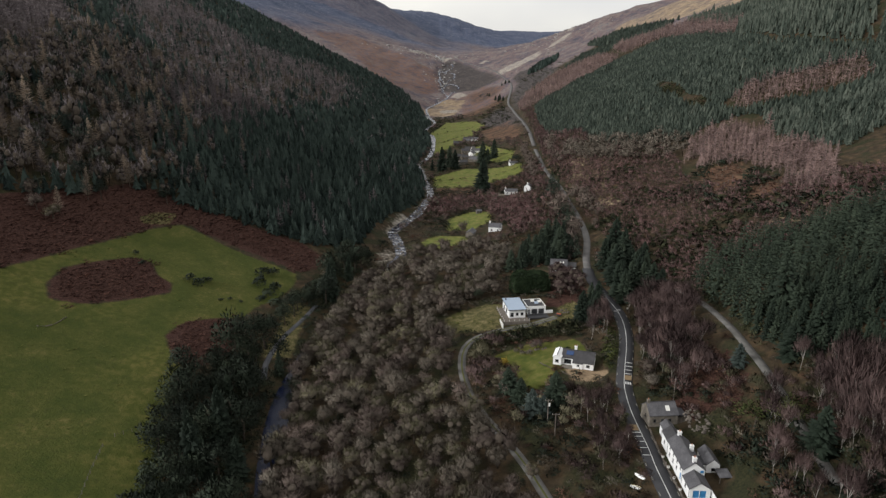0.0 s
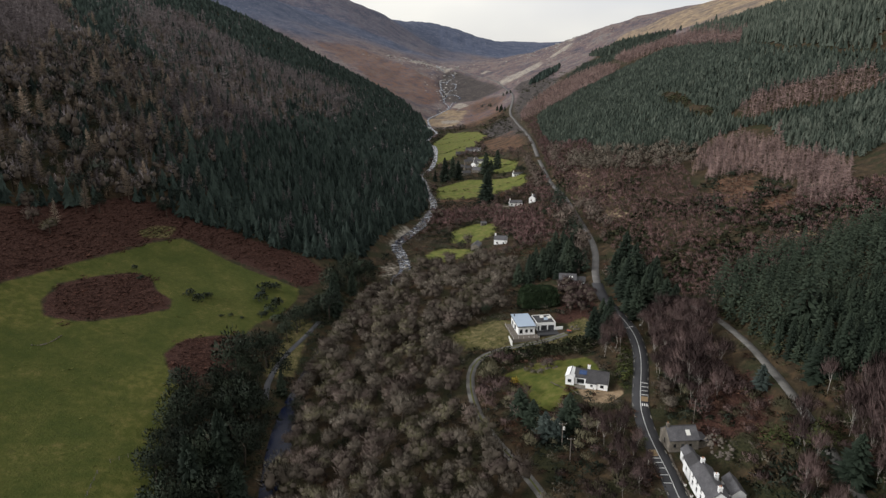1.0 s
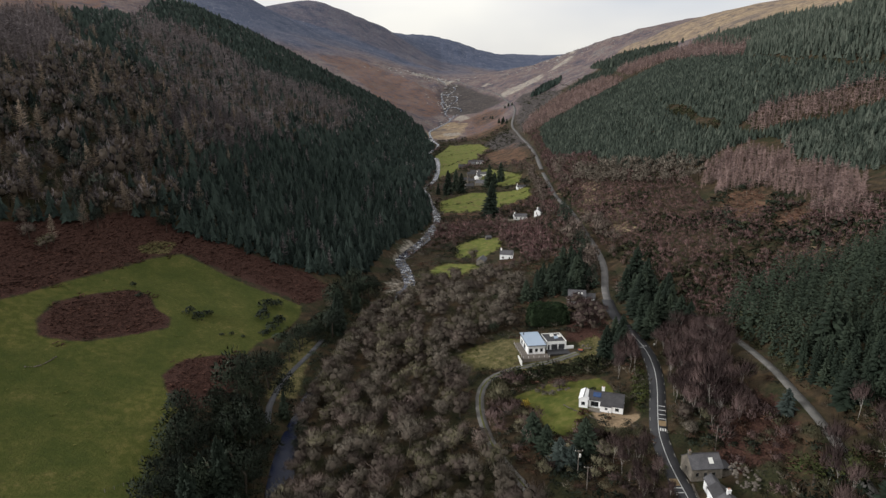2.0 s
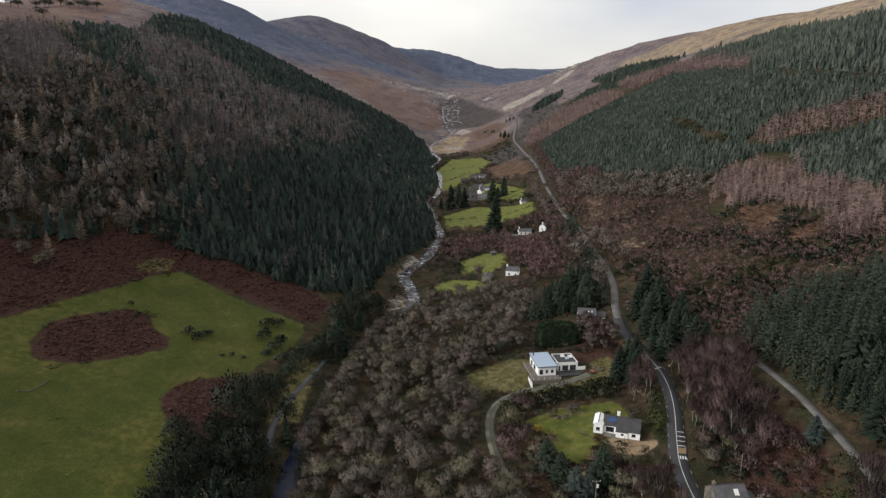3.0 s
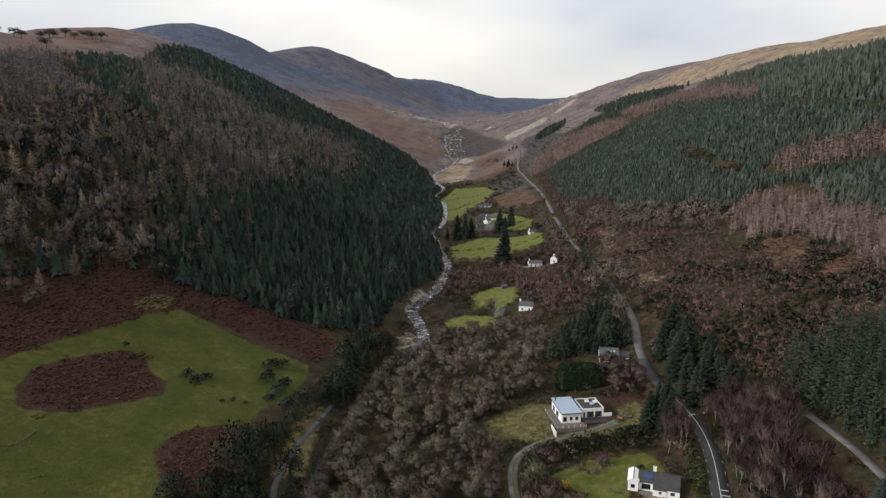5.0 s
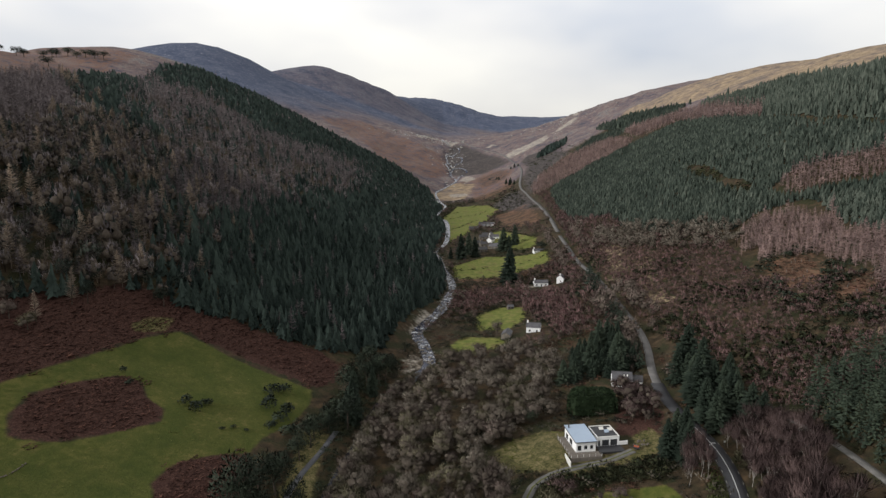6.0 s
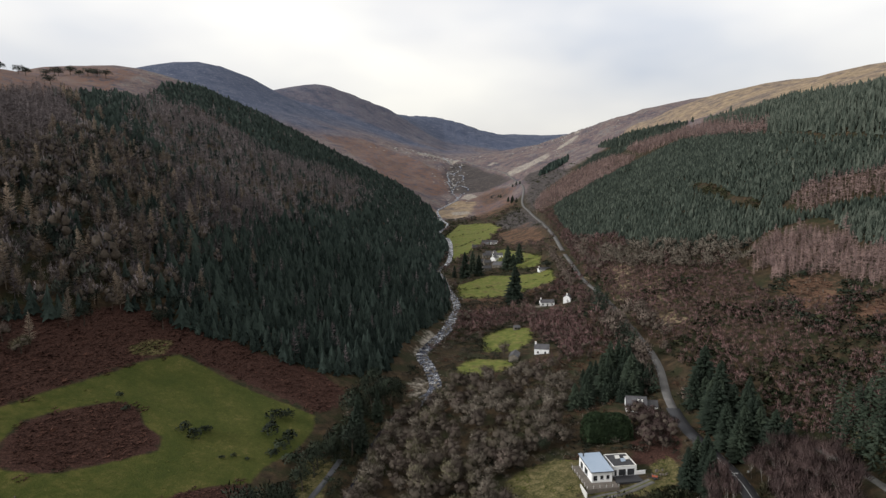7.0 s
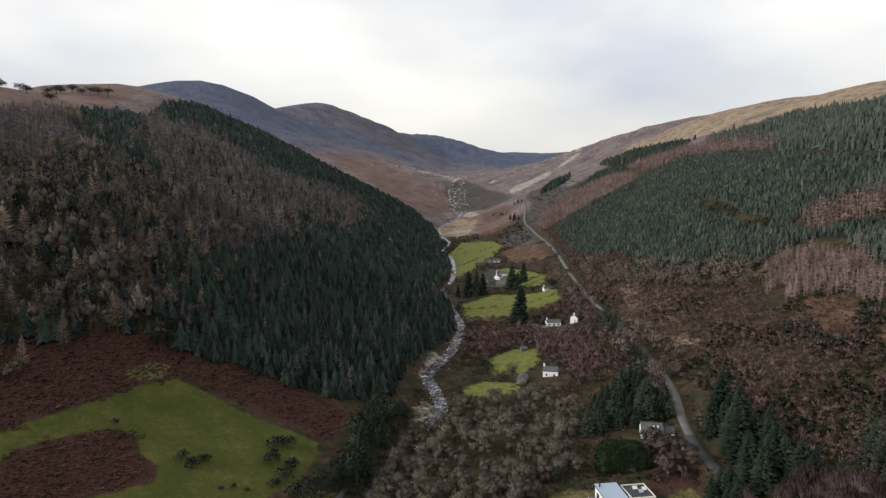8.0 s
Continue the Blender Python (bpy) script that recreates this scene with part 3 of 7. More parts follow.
def build_braid(pts, half):
    """A thin side branch of the stream on the open hillside."""
    p = smooth_line(pts, 8.0)
    t = np.gradient(p, axis=0)
    t /= np.hypot(t[:, 0], t[:, 1])[:, None]
    side = np.stack([t[:, 1], -t[:, 0]], 1)
    cols = []
    for s in (-1, 0, 1):
        q = p + side * half * s
        cols.append(np.column_stack([q, ground_z(q[:, 0], q[:, 1]) + .7 - .15 * s * s]))
    v = np.stack(cols, 1)
    i = (np.arange(len(p) - 1)[:, None] * 3 + np.arange(2)).ravel()
    me = put_mesh("stream_branch", v.reshape(-1, 3), np.stack([i, i + 1, i + 4, i + 3], 1), M_WATER, smooth=True)
    me.attributes.new("rapid", "FLOAT", "POINT").data.foreach_set("value", np.ones(len(me.vertices), np.float32))
    return tagged(new("stream_branch", me), "thin white branch of the stream on the heath", "stream", kind="structure")


for pts in (((-9, 1870), (6, 1838), (29, 1799), (28, 1765), (7, 1725)), ((8, 1715), (30, 1677), (39, 1654), (26, 1630), (11, 1580)), ((-7, 1790), (-12, 1740), (-4, 1690), (-1, 1661)), ((16, 1949), (28, 1905), (14, 1860), (4, 1840))):
    build_braid(pts, 2.1)

# ---- plants ----
RNG = np.random.default_rng(7)


def shards(at, way, length, width, rng, kite=False):
    """Thin twigs or leaves: one triangle each (two where kite) from a place, along a way."""
    n = len(at)
    way = way / np.linalg.norm(way, axis=1)[:, None]
    side = np.cross(way, rng.normal(size=(n, 3)))
    side /= np.linalg.norm(side, axis=1)[:, None]
    length, width = np.broadcast_to(length, n)[:, None], np.broadcast_to(width, n)[:, None]
    i = np.arange(n)
    if kite:
        v = np.stack([at, at + way * length * .45 + side * width, at + way * length, at + way * length * .55 - side * width], 1).reshape(-1, 3)
        return v, np.concatenate([np.stack([i * 4, i * 4 + 1, i * 4 + 2], 1), np.stack([i * 4, i * 4 + 2, i * 4 + 3], 1)])
    v = np.stack([at - side * width, at + side * width, at + way * length], 1).reshape(-1, 3)
    return v, i[:, None] * 3 + np.arange(3)


def stem(p0, p1, r0, r1, sides=5):
    """A tapered limb."""
    p0, p1 = np.array(p0, float), np.array(p1, float)
    d = (p1 - p0) / np.linalg.norm(p1 - p0)
    a = np.cross(d, (.3, .9, .1))
    a /= np.linalg.norm(a)
    b = np.cross(d, a)
    ang = np.arange(sides) * 2 * np.pi / sides
    ring = np.cos(ang)[:, None] * a + np.sin(ang)[:, None] * b
    v = np.concatenate([p0 + ring * r0, p1 + ring * r1])
    i, j = np.arange(sides), (np.arange(sides) + 1) % sides
    return v, np.concatenate([np.stack([i, j, j + sides], 1), np.stack([i, j + sides, i + sides], 1)])


def outward(v, f, c=(0, 0, .42), lobes=None):
    """Turns the faces of a crown outwards; returns them with soft normals that follow the crown and its lobes."""
    d = v - np.array(c)
    n = d / np.maximum(np.linalg.norm(d, axis=1), 1e-6)[:, None]
    n = n * .85 + (0, 0, .25)
    if lobes is not None:
        q = v - lobes[np.argmin(np.linalg.norm(v[:, None] - lobes[None], axis=2), axis=1)]
        n = n * .6 + q / np.maximum(np.linalg.norm(q, axis=1), 1e-6)[:, None] * .6
    g = np.cross(v[f[:, 1]] - v[f[:, 0]], v[f[:, 2]] - v[f[:, 0]])
    back = (g * n[f].mean(1)).sum(1) < 0
    f = np.where(back[:, None], f[:, ::-1], f)
    return f, n / np.linalg.norm(n, axis=1)[:, None]


def weld(parts):
    """Joins pieces of corners and triangles."""
    v, f, n = [], [], 0
    for a, b in parts:
        v.append(a)
        f.append(b + n)
        n += len(a)
    return np.concatenate(v), np.concatenate(f)


def spruce_shape(rng, tiers=7, points=7, ragged=.22, slim=.2, tip=1.0):
    """A spruce one metre high: skirts of drooping, ragged boughs."""
    out = []
    for k in range(tiers):
        f = k / tiers
        z0 = .07 + .86 * f
        r = slim * (1 - f) ** .85 * rng.uniform(.88, 1.12) + .012
        n = points * 2 if k < tiers * .7 else max(6, points * 2 - 4)
        ang = (np.arange(n) + rng.uniform(0, 1)) * 2 * np.pi / n + rng.normal(0, .08, n)
        rad = r * np.where(np.arange(n) % 2, .52, 1.0) * (1 + rng.normal(0, ragged, n).clip(-.5, .5))
        z = z0 - np.where(np.arange(n) % 2, -.03, .035) + rng.normal(0, .012, n)
        apex = min(1.0, z0 + 2.1 / tiers) if k < tiers - 1 else tip
        v = np.concatenate([np.column_stack([rad * np.cos(ang), rad * np.sin(ang), z]), [[rng.normal(0, .006), rng.normal(0, .006), apex]]])
        i = np.arange(n)
        out.append((v, np.stack([i, (i + 1) % n, np.full(n, n)], 1)))
    return weld(out)


def larch_shape(rng, n=70, width=.013, slim=.17):
    """A leafless larch one metre high: fine level twigs in a narrow cone."""
    f = rng.uniform(0, 1, n) ** .8
    z = .14 + .8 * f
    ang = rng.uniform(0, 2 * np.pi, n)
    r = slim * (1 - f) ** .8 + .02
    way = np.column_stack([np.cos(ang), np.sin(ang), rng.uniform(.05, .7, n)])
    at = np.column_stack([np.cos(ang) * r * .12, np.sin(ang) * r * .12, z])
    return weld([shards(at, way, r * rng.uniform(.75, 1.2, n), width * rng.uniform(.7, 1.5, n), rng), stem((0, 0, 0), (0, 0, 1), .011, .002, 3)])


GOLD = (1 + 5 ** .5) / 2
ICO_V = np.array([(a, b * GOLD, 0) for a in (-1, 1) for b in (-1, 1)] + [(0, a, b * GOLD) for a in (-1, 1) for b in (-1, 1)] + [(b * GOLD, 0, a) for a in (-1, 1) for b in (-1, 1)]) / (1 + GOLD * GOLD) ** .5
ICO_F = np.array([(i, j, k) for i in range(12) for j in range(i + 1, 12) for k in range(j + 1, 12) if max(np.linalg.norm(ICO_V[i] - ICO_V[j]), np.linalg.norm(ICO_V[j] - ICO_V[k]), np.linalg.norm(ICO_V[i] - ICO_V[k])) < 1.1])
OCT_V = np.array([(1, 0, 0), (0, 1, 0), (-1, 0, 0), (0, -1, 0), (0, 0, 1), (0, 0, -1)], float)
OCT_F = np.array([(a, (a + 1) % 4, b) for a in range(4) for b in (4, 5)])


def crown_shape(rng, n, lobes, length, width, up=.5, kite=False, shell=.5, squat=.8, out=.5, lobe=.5, core=0.0, fine=True):
    """A crown of about one metre radius round (0, 0, 1), of twigs or leaves in uneven lobes; core: the size of a solid
    lump in each lobe that stands in for the crown's shaded inside.
    """
    a = rng.uniform(0, 2 * np.pi, lobes)
    c = np.column_stack([out * np.cos(a), out * np.sin(a), 1 + rng.uniform(-.3, .42, lobes)]) * np.column_stack([rng.uniform(.5, 1.1, lobes)] * 2 + [np.ones(lobes)])
    size = rng.uniform(.8, 1.2, lobes) * lobe
    k = rng.integers(0, lobes, n)
    d = rng.normal(size=(n, 3))
    d /= np.linalg.norm(d, axis=1)[:, None]
    d[:, 2] = np.where(d[:, 2] < -.35, -d[:, 2], d[:, 2])
    at = c[k] + d * (size[k] * rng.uniform(shell, 1, n))[:, None] * (1, 1, squat)
    way = d * .9 + (0, 0, up) + rng.normal(0, .35, (n, 3))
    pieces = [shards(at, way, length * rng.uniform(.6, 1.3, n), width * rng.uniform(.6, 1.4, n), rng, kite)]
    if core:
        iv, jf = (ICO_V, ICO_F) if fine else (OCT_V, OCT_F)
        for q, r in zip(c, size):
            pieces.append((q + iv * (r * core * rng.uniform(.75, 1.2, len(iv)))[:, None] * (1, 1, squat), jf))
    return weld(pieces), c


def limbs_shape(rng, c, r=.045, sides=5):
    """Trunk and main limbs, grown from one fork, that reach into the lobes of a crown."""
    fork = np.array((rng.normal(0, .04), rng.normal(0, .04), rng.uniform(.32, .45)))
    ang = np.arange(sides) * 2 * np.pi / sides
    ring = np.column_stack([np.cos(ang), np.sin(ang), 0 * ang])
    v, f = [ring * r + (0, 0, -.08), ring * r * .7 + fork], []
    i, j = np.arange(sides), (np.arange(sides) + 1) % sides

    def join(a, b):
        f.append(np.concatenate([np.stack([i + a, j + a, j + b], 1), np.stack([i + a, j + b, i + b], 1)]))
    join(0, sides)
    n = 2 * sides
    for q in c:
        knee = fork * .45 + q * .55 + (0, 0, .06)
        v += [ring * r * .3 + knee, ring * r * .07 + q + (0, 0, .12)]
        join(sides, n)
        join(n, n + sides)
        n += 2 * sides
    return np.concatenate(v), np.concatenate(f)


def bough_shape(rng, n=150, slim=.2, droop=.35):
    """A near spruce one metre high: separate drooping boughs set round the stem."""
    g = (np.arange(n) + rng.uniform(0, 1, n)) / n
    z = .05 + .93 * g
    ang = np.arange(n) * 2.39996 + rng.normal(0, .3, n)
    r = (slim * (1 - g) ** .72 + .012) * rng.uniform(.6, 1.25, n)
    way = np.column_stack([np.cos(ang), np.sin(ang), -droop * (1 - g) + .5 * g + rng.normal(0, .2, n)])
    at = np.column_stack([0 * g, 0 * g, z])
    v, f = [], []
    way /= np.linalg.norm(way, axis=1)[:, None]
    side = np.column_stack([-np.sin(ang), np.cos(ang), 0 * ang])
    w = (r * .27)[:, None]
    tip, mid = at + way * r[:, None], at + way * (r * .62)[:, None]
    v = np.stack([at + (0, 0, .02), mid + side * w - (0, 0, .02), tip - (0, 0, .015), mid - side * w - (0, 0, .02), mid + (0, 0, .022)], 1).reshape(-1, 3)
    k = np.arange(n)[:, None] * 5
    f = np.concatenate([k + (0, 1, 4), k + (1, 2, 4), k + (2, 3, 4), k + (3, 0, 4)])
    return v, f


def scatter(poly, gap, rng, keep=None, seed=0):
    """Places in a polygon, about one gap apart, off ways, water and houses."""
    px, py = [p[0] for p in poly], [p[1] for p in poly]
    x, y = np.meshgrid(np.arange(min(px), max(px), gap), np.arange(min(py), max(py), gap))
    x = (x + gap * .5 * (np.arange(x.shape[0])[:, None] % 2)).ravel()
    y = y.ravel()
    x, y = x + rng.uniform(-.42, .42, len(x)) * gap, y + rng.uniform(-.42, .42, len(y)) * gap
    m = inside(x, y, list(poly))
    x, y = x[m], y[m]
    return clear_of(x, y, keep)


def clear_of(x, y, keep=None, room=1.4):
    m = np.ones(len(x), bool)
    for way in WAYS:
        m &= line_near(x, y, [tuple(q) for q in way.p[::2]])[0] > way.half + room
    m &= line_near(x, y, RIVER_LINE)[0] > np.where(y < 335, 2.4, np.where(y < 480, 5.2, 3.6))
    for px, py, hw, hl, turn in HOUSES:
        c, s = math.cos(radians(turn)), math.sin(radians(turn))
        u, w = (x - px) * c + (y - py) * s, -(x - px) * s + (y - py) * c
        m &= ~((np.abs(u) < hw + 1.5) & (np.abs(w) < hl + 1.5))
    if keep is not None:
        m &= keep(x, y)
    return x[m], y[m]


# house plots that plants keep off: centre, half sizes, turn
HOUSES = [(36, 261, 15, 9, 8), (46.5, 209.5, 8, 6, -15), (66, 149, 6.5, 18, 5), (64, 165, 6, 5, 0), (58, 306, 8, 5, 0), (56, 509, 13, 19, 0), (26, 396, 14, 14, 0), (30, 740, 22, 60, 0), (77, 632, 10, 6, 0)]


def grow(name, shapes, x, y, h, r, material, rng, sink=.3, dome=False):
    """Many plants joined in one mesh. Each shape is one metre high; h and r scale it."""
    z = ground_z(x, y) - sink
    h, r = np.broadcast_to(h, len(x)), np.broadcast_to(r, len(x))
    pick = rng.integers(0, len(shapes), len(x))
    vs, fs, ts, ms, ns, n = [], [], [], [], [], 0
    for k, shape in enumerate(shapes):
        v, f = shape[0], shape[1]
        if dome:
            f, nv = outward(v, f, lobes=shape[3] if len(shape) > 3 else None)
        w = np.flatnonzero(pick == k)
        if not len(w):
            continue
        a = rng.uniform(0, 2 * np.pi, len(w))
        c, s = np.cos(a)[:, None], np.sin(a)[:, None]
        q = np.stack([(v[:, 0] * c - v[:, 1] * s) * r[w][:, None] + x[w][:, None], (v[:, 0] * s + v[:, 1] * c) * r[w][:, None] + y[w][:, None], v[:, 2] * h[w][:, None] + z[w][:, None]], -1)
        vs.append(q.reshape(-1, 3))
        if dome:
            ns.append(np.stack([nv[:, 0] * c - nv[:, 1] * s, nv[:, 0] * s + nv[:, 1] * c, nv[:, 2] + 0 * c], -1).reshape(-1, 3))
        fs.append((f[None] + (np.arange(len(w)) * len(v))[:, None, None] + n).reshape(-1, 3))
        ts.append(np.repeat(rng.normal(0, .22, len(w)), len(v)))
        if len(shape) > 2 and shape[2] is not None:
            ms.append(np.tile(shape[2], len(w)))
        n += len(w) * len(v)
    return put_mesh(name, np.concatenate(vs), np.concatenate(fs), material, np.concatenate(ts), index=np.concatenate(ms) if ms else None, normals=np.concatenate(ns) if ns else None)


SPRUCE = [spruce_shape(RNG, 6, 5, .3, .19) for _ in range(10)]
SPRUCE_FAR = [spruce_shape(RNG, 3, 4, .25, .22) for _ in range(8)]
SPRUCE_TINY = [spruce_shape(RNG, 2, 3, .22, .26) for _ in range(10)]
LARCH = [larch_shape(RNG, 66, .0115) for _ in range(8)]
LARCH_FAR = [larch_shape(RNG, 24, .02, .19) for _ in range(8)]


def bare_shape(rng, n, width, bark=True):
    """A bare broadleaf tree one metre high and wide: twigs and limbs with their material slots."""
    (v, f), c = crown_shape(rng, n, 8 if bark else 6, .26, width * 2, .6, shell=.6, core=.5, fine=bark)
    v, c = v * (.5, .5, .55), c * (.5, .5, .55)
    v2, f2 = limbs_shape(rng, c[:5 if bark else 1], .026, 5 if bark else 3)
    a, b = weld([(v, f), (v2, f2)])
    # Lobe lumps share the dark bark slot with the limbs, as painted inner shade.
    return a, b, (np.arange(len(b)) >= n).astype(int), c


BARE_FAR = [bare_shape(RNG, 110, .013, False) for _ in range(6)]


def leafy_shape(rng, n, width=.05, length=.16, lobes=9):
    (v, f), c = crown_shape(rng, n, lobes, length * 2, width * 2, .15, True, .7)
    return v * (.5, .5, .55), f


BUSH = [(v * (1, 1, 1.0) - (0, 0, .28), f) for v, f in (leafy_shape(RNG, 40, .09, .22, 5) for _ in range(6))]


def wood(name, label, shapes, poly, gap, h, r, material, keep=None, category="trees", spread=.18, sink=.3, dome=None):
    x, y = scatter(poly, gap, RNG, keep)
    if not len(x):
        return None
    s = np.exp(RNG.normal(0, spread, len(x)))
    dome = not any(shapes is q for q in (SPRUCE, SPRUCE_FAR, SPRUCE_TINY, LARCH, LARCH_FAR)) if dome is None else dome
    me = grow(name, shapes, x, y, h * s, r * s, material, RNG, sink, dome)
    return tagged(new(name, me), label, category, kind="stuff")


# left hill: mixed wood, a brown larch belt, dark spruce
LEFT = ((-190, 297), (-167, 336), (-145, 343), (-122, 349), (-102, 349), (-82, 350), (-66, 352), (-50, 372), (-44, 421), (-38, 447), (-25, 490), (-17, 530), (-16, 570), (-23, 640), (-30, 700), (-21, 760), (-17, 830), (-19, 930), (-33, 1014), (-21, 1138), (-36, 1260), (-48, 1350), (-120, 1480), (-330, 1480), (-480, 1400), (-530, 1250), (-450, 860), (-405, 600), (-340, 450), (-290, 330), (-240, 265))
LARCH_BELT = ((-168, 420), (-160, 499), (-172, 590), (-144, 606), (-165, 740), (-136, 767), (-135, 947), (-172, 1230), (-237, 1161), (-265, 979), (-363, 1142), (-451, 1194), (-469, 1132), (-506, 1155), (-375, 796), (-271, 636), (-202, 490), (-185, 430))
MIXED = ((-146, 330), (-158, 390), (-190, 480), (-235, 590), (-340, 620), (-430, 760), (-460, 640), (-400, 400), (-300, 300), (-190, 290))


TOPLARCH = ((-270, 420), (-262, 445), (-335, 620), (-405, 720), (-440, 730), (-400, 590), (-320, 440))


def in_left(kind):
    def keep(x, y):
        b = np.maximum(border(x, y, LARCH_BELT), -60) + 16 * fbm(x, y, 60, 3, 21) + RNG.normal(0, 10, len(x)) + 4
        m = border(x, y, MIXED) + 26 * fbm(x, y, 40, 3, 5) + RNG.normal(0, 22, len(x)) - 6
        k = np.where(m > 0, 2, np.where(b > 0, 1, 0))
        lone = RNG.uniform(0, 1, len(x))
        k = np.where((k == 0) & (lone < .035), 1, np.where((k == 1) & (lone < .12 + .3 * np.clip(fbm(x, y, 34, 2, 33), 0, 1)), 0, k))
        mix = fbm(x, y, 26, 3, 31) + RNG.normal(0, .25, len(x))
        k = np.where(k == 2, np.where(mix > .45, 1, np.where(mix < -.42, 0, 2)), k)
        k = np.where(inside(x, y, list(TOPLARCH)), 9, k)
        return k == kind
    return keep


def split_wood(name, label, near, far, poly, gap, h, r, material, keep, cut=600, share=.32, far_h=1.0, far_r=1.3, spread=.24):
    x, y = scatter(poly, gap, RNG)
    thin = (y < cut) | (RNG.uniform(0, 1, len(x)) < share)
    x, y = x[thin], y[thin]
    m = keep(x, y)
    x, y = x[m], y[m]
    s = np.exp(RNG.normal(0, spread, len(x)))
    for part_name, shapes, sel in ((name, near, y < cut), (name + "_far", far, y >= cut)):
        if sel.any():
            k, kh = (1.0, 1.0) if shapes is near else (far_r, far_h)
            tagged(new(part_name, grow(part_name, shapes, x[sel], y[sel], h * kh * s[sel], r * k * s[sel], material, RNG, .3, near is BARE_FAR)), label, "trees", kind="stuff")


split_wood("spruce_wood", "dark green spruce wood covering a steep hillside", SPRUCE, SPRUCE_TINY, LEFT, 3.6, 9.4, 12.0, M_SPRUCE, in_left(0), share=.62, far_h=.75, far_r=.95)
split_wood("larch_wood", "leafless brown larches among the dark spruces", LARCH, LARCH_FAR, LEFT, 3.6, 12.5, 14.5, M_LARCH, in_left(1), share=.42, far_h=.8, far_r=1.1)
OLD_BARE = [bare_shape(RNG, 115, .0155) for _ in range(6)]
OLD_PINE = []
for _ in range(5):
    (v, f), c = crown_shape(RNG, 260, 10, .18, .036, .35, shell=.5, out=.52, lobe=.42)
    OLD_PINE.append((v * (.5, .5, .52), f, None, c * (.5, .5, .52)))
OLD_LARCH = [larch_shape(RNG, 190, .0085, .21) for _ in range(5)]
wood("mixed_wood", "large grey-brown bare trees on the steep hillside", OLD_BARE, LEFT, 7.0, 12, 7.8, [M_OLDTWIG, M_BARK], in_left(2), spread=.25)
wood("old_pines", "grey-green old pines among the bare trees on the hillside", OLD_PINE, LEFT, 10.5, 12, 8.5, M_PINE, in_left(2), spread=.25)
wood("old_larches", "tall tawny leafless larches among the old pines", OLD_LARCH, LEFT, 10.0, 17, 18, M_TAWNY, in_left(2), spread=.2, dome=False)

# right slope: plantation blocks
PLANTATION = ((135, 971), (117, 774), (113, 690), (135, 640), (131, 575), (142, 512), (172, 463), (190, 472), (217, 463), (226, 430), (250, 392), (330, 430), (345, 520), (300, 560), (318, 700), (345, 886), (335, 1018), (270, 1043), (200, 1020), (145, 1005))
UPPER = ((300, 525), (312, 494), (372, 583), (392, 660), (452, 850), (470, 980), (432, 990), (392, 1100), (384, 1040), (358, 822), (318, 735), (290, 586))
TOP_STRIP = ((318, 1492), (381, 1416), (412, 1185), (392, 1263), (320, 1340))
LARCH_STRIP = ((118, 1020), (124, 1090), (150, 1190), (224, 1270), (283, 1236), (281, 1075), (265, 1040), (200, 1015), (147, 1000))
YOUNG = ((229, 1285), (286, 1380), (330, 1310), (392, 1319), (415, 1222), (372, 1125), (340, 1240), (318, 1255), (290, 1240))
CONIFER_BELT = ((187, 1489), (233, 1608), (277, 1604), (252, 1492), (212, 1479))
LARCH_TOP = ((314, 1255), (340, 1240), (370, 1090), (394, 1025), (374, 850), (315, 735), (336, 870), (332, 1012), (286, 1067))
LARCH_A = ((162, 440), (178, 458), (194, 462), (208, 456), (215, 430), (208, 408), (214, 380), (215, 352), (196, 318), (186, 290), (172, 290), (168, 318), (180, 338), (179, 388), (160, 394), (154, 418))
LARCH_B = ((210, 498), (234, 512), (253, 504), (272, 488), (300, 474), (288, 444), (252, 453), (232, 466), (212, 476))
OPEN_RIDE = ((232, 746), (217, 634), (210, 556), (210, 518), (199, 506), (197, 545), (205, 630))
WEDGE = ((216, 447), (240, 442), (262, 422), (300, 440), (270, 380), (219, 352), (216, 385), (211, 412), (217, 432))
not_b = lambda x, y: ~inside(x, y, list(LARCH_B)) & (border(x, y, OPEN_RIDE) + 4 * fbm(x, y, 16, 2, 4) < 1) & (border(x, y, UPPER) < -5)
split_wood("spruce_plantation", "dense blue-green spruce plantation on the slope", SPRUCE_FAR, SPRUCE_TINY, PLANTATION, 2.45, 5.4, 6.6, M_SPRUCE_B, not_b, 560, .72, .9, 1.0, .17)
wood("spruce_wedge", "dark spruces between two blocks of bare larches", SPRUCE, WEDGE, 2.8, 6.4, 8, M_SPRUCE_B, spread=.25)
wood("ride_brush", "brown leafless brush on the open ride through the plantation", BUSH, OPEN_RIDE, 2.6, 2.0, 3.2, M_SCRUB, lambda x, y: fbm(x, y, 12, 2, 6) > -.1, "scrub", .3, .1)
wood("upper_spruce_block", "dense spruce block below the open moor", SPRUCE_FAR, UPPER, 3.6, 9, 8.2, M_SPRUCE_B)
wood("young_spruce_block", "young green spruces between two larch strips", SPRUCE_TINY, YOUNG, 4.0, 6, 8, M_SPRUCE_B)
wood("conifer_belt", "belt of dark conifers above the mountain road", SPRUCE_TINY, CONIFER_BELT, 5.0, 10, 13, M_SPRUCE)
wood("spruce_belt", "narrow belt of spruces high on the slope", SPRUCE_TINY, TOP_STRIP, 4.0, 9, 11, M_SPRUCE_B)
wood("larch_strip", "strip of reddish-brown leafless larches", LARCH_FAR, LARCH_STRIP, 4.4, 9, 16, M_LARCH_B)
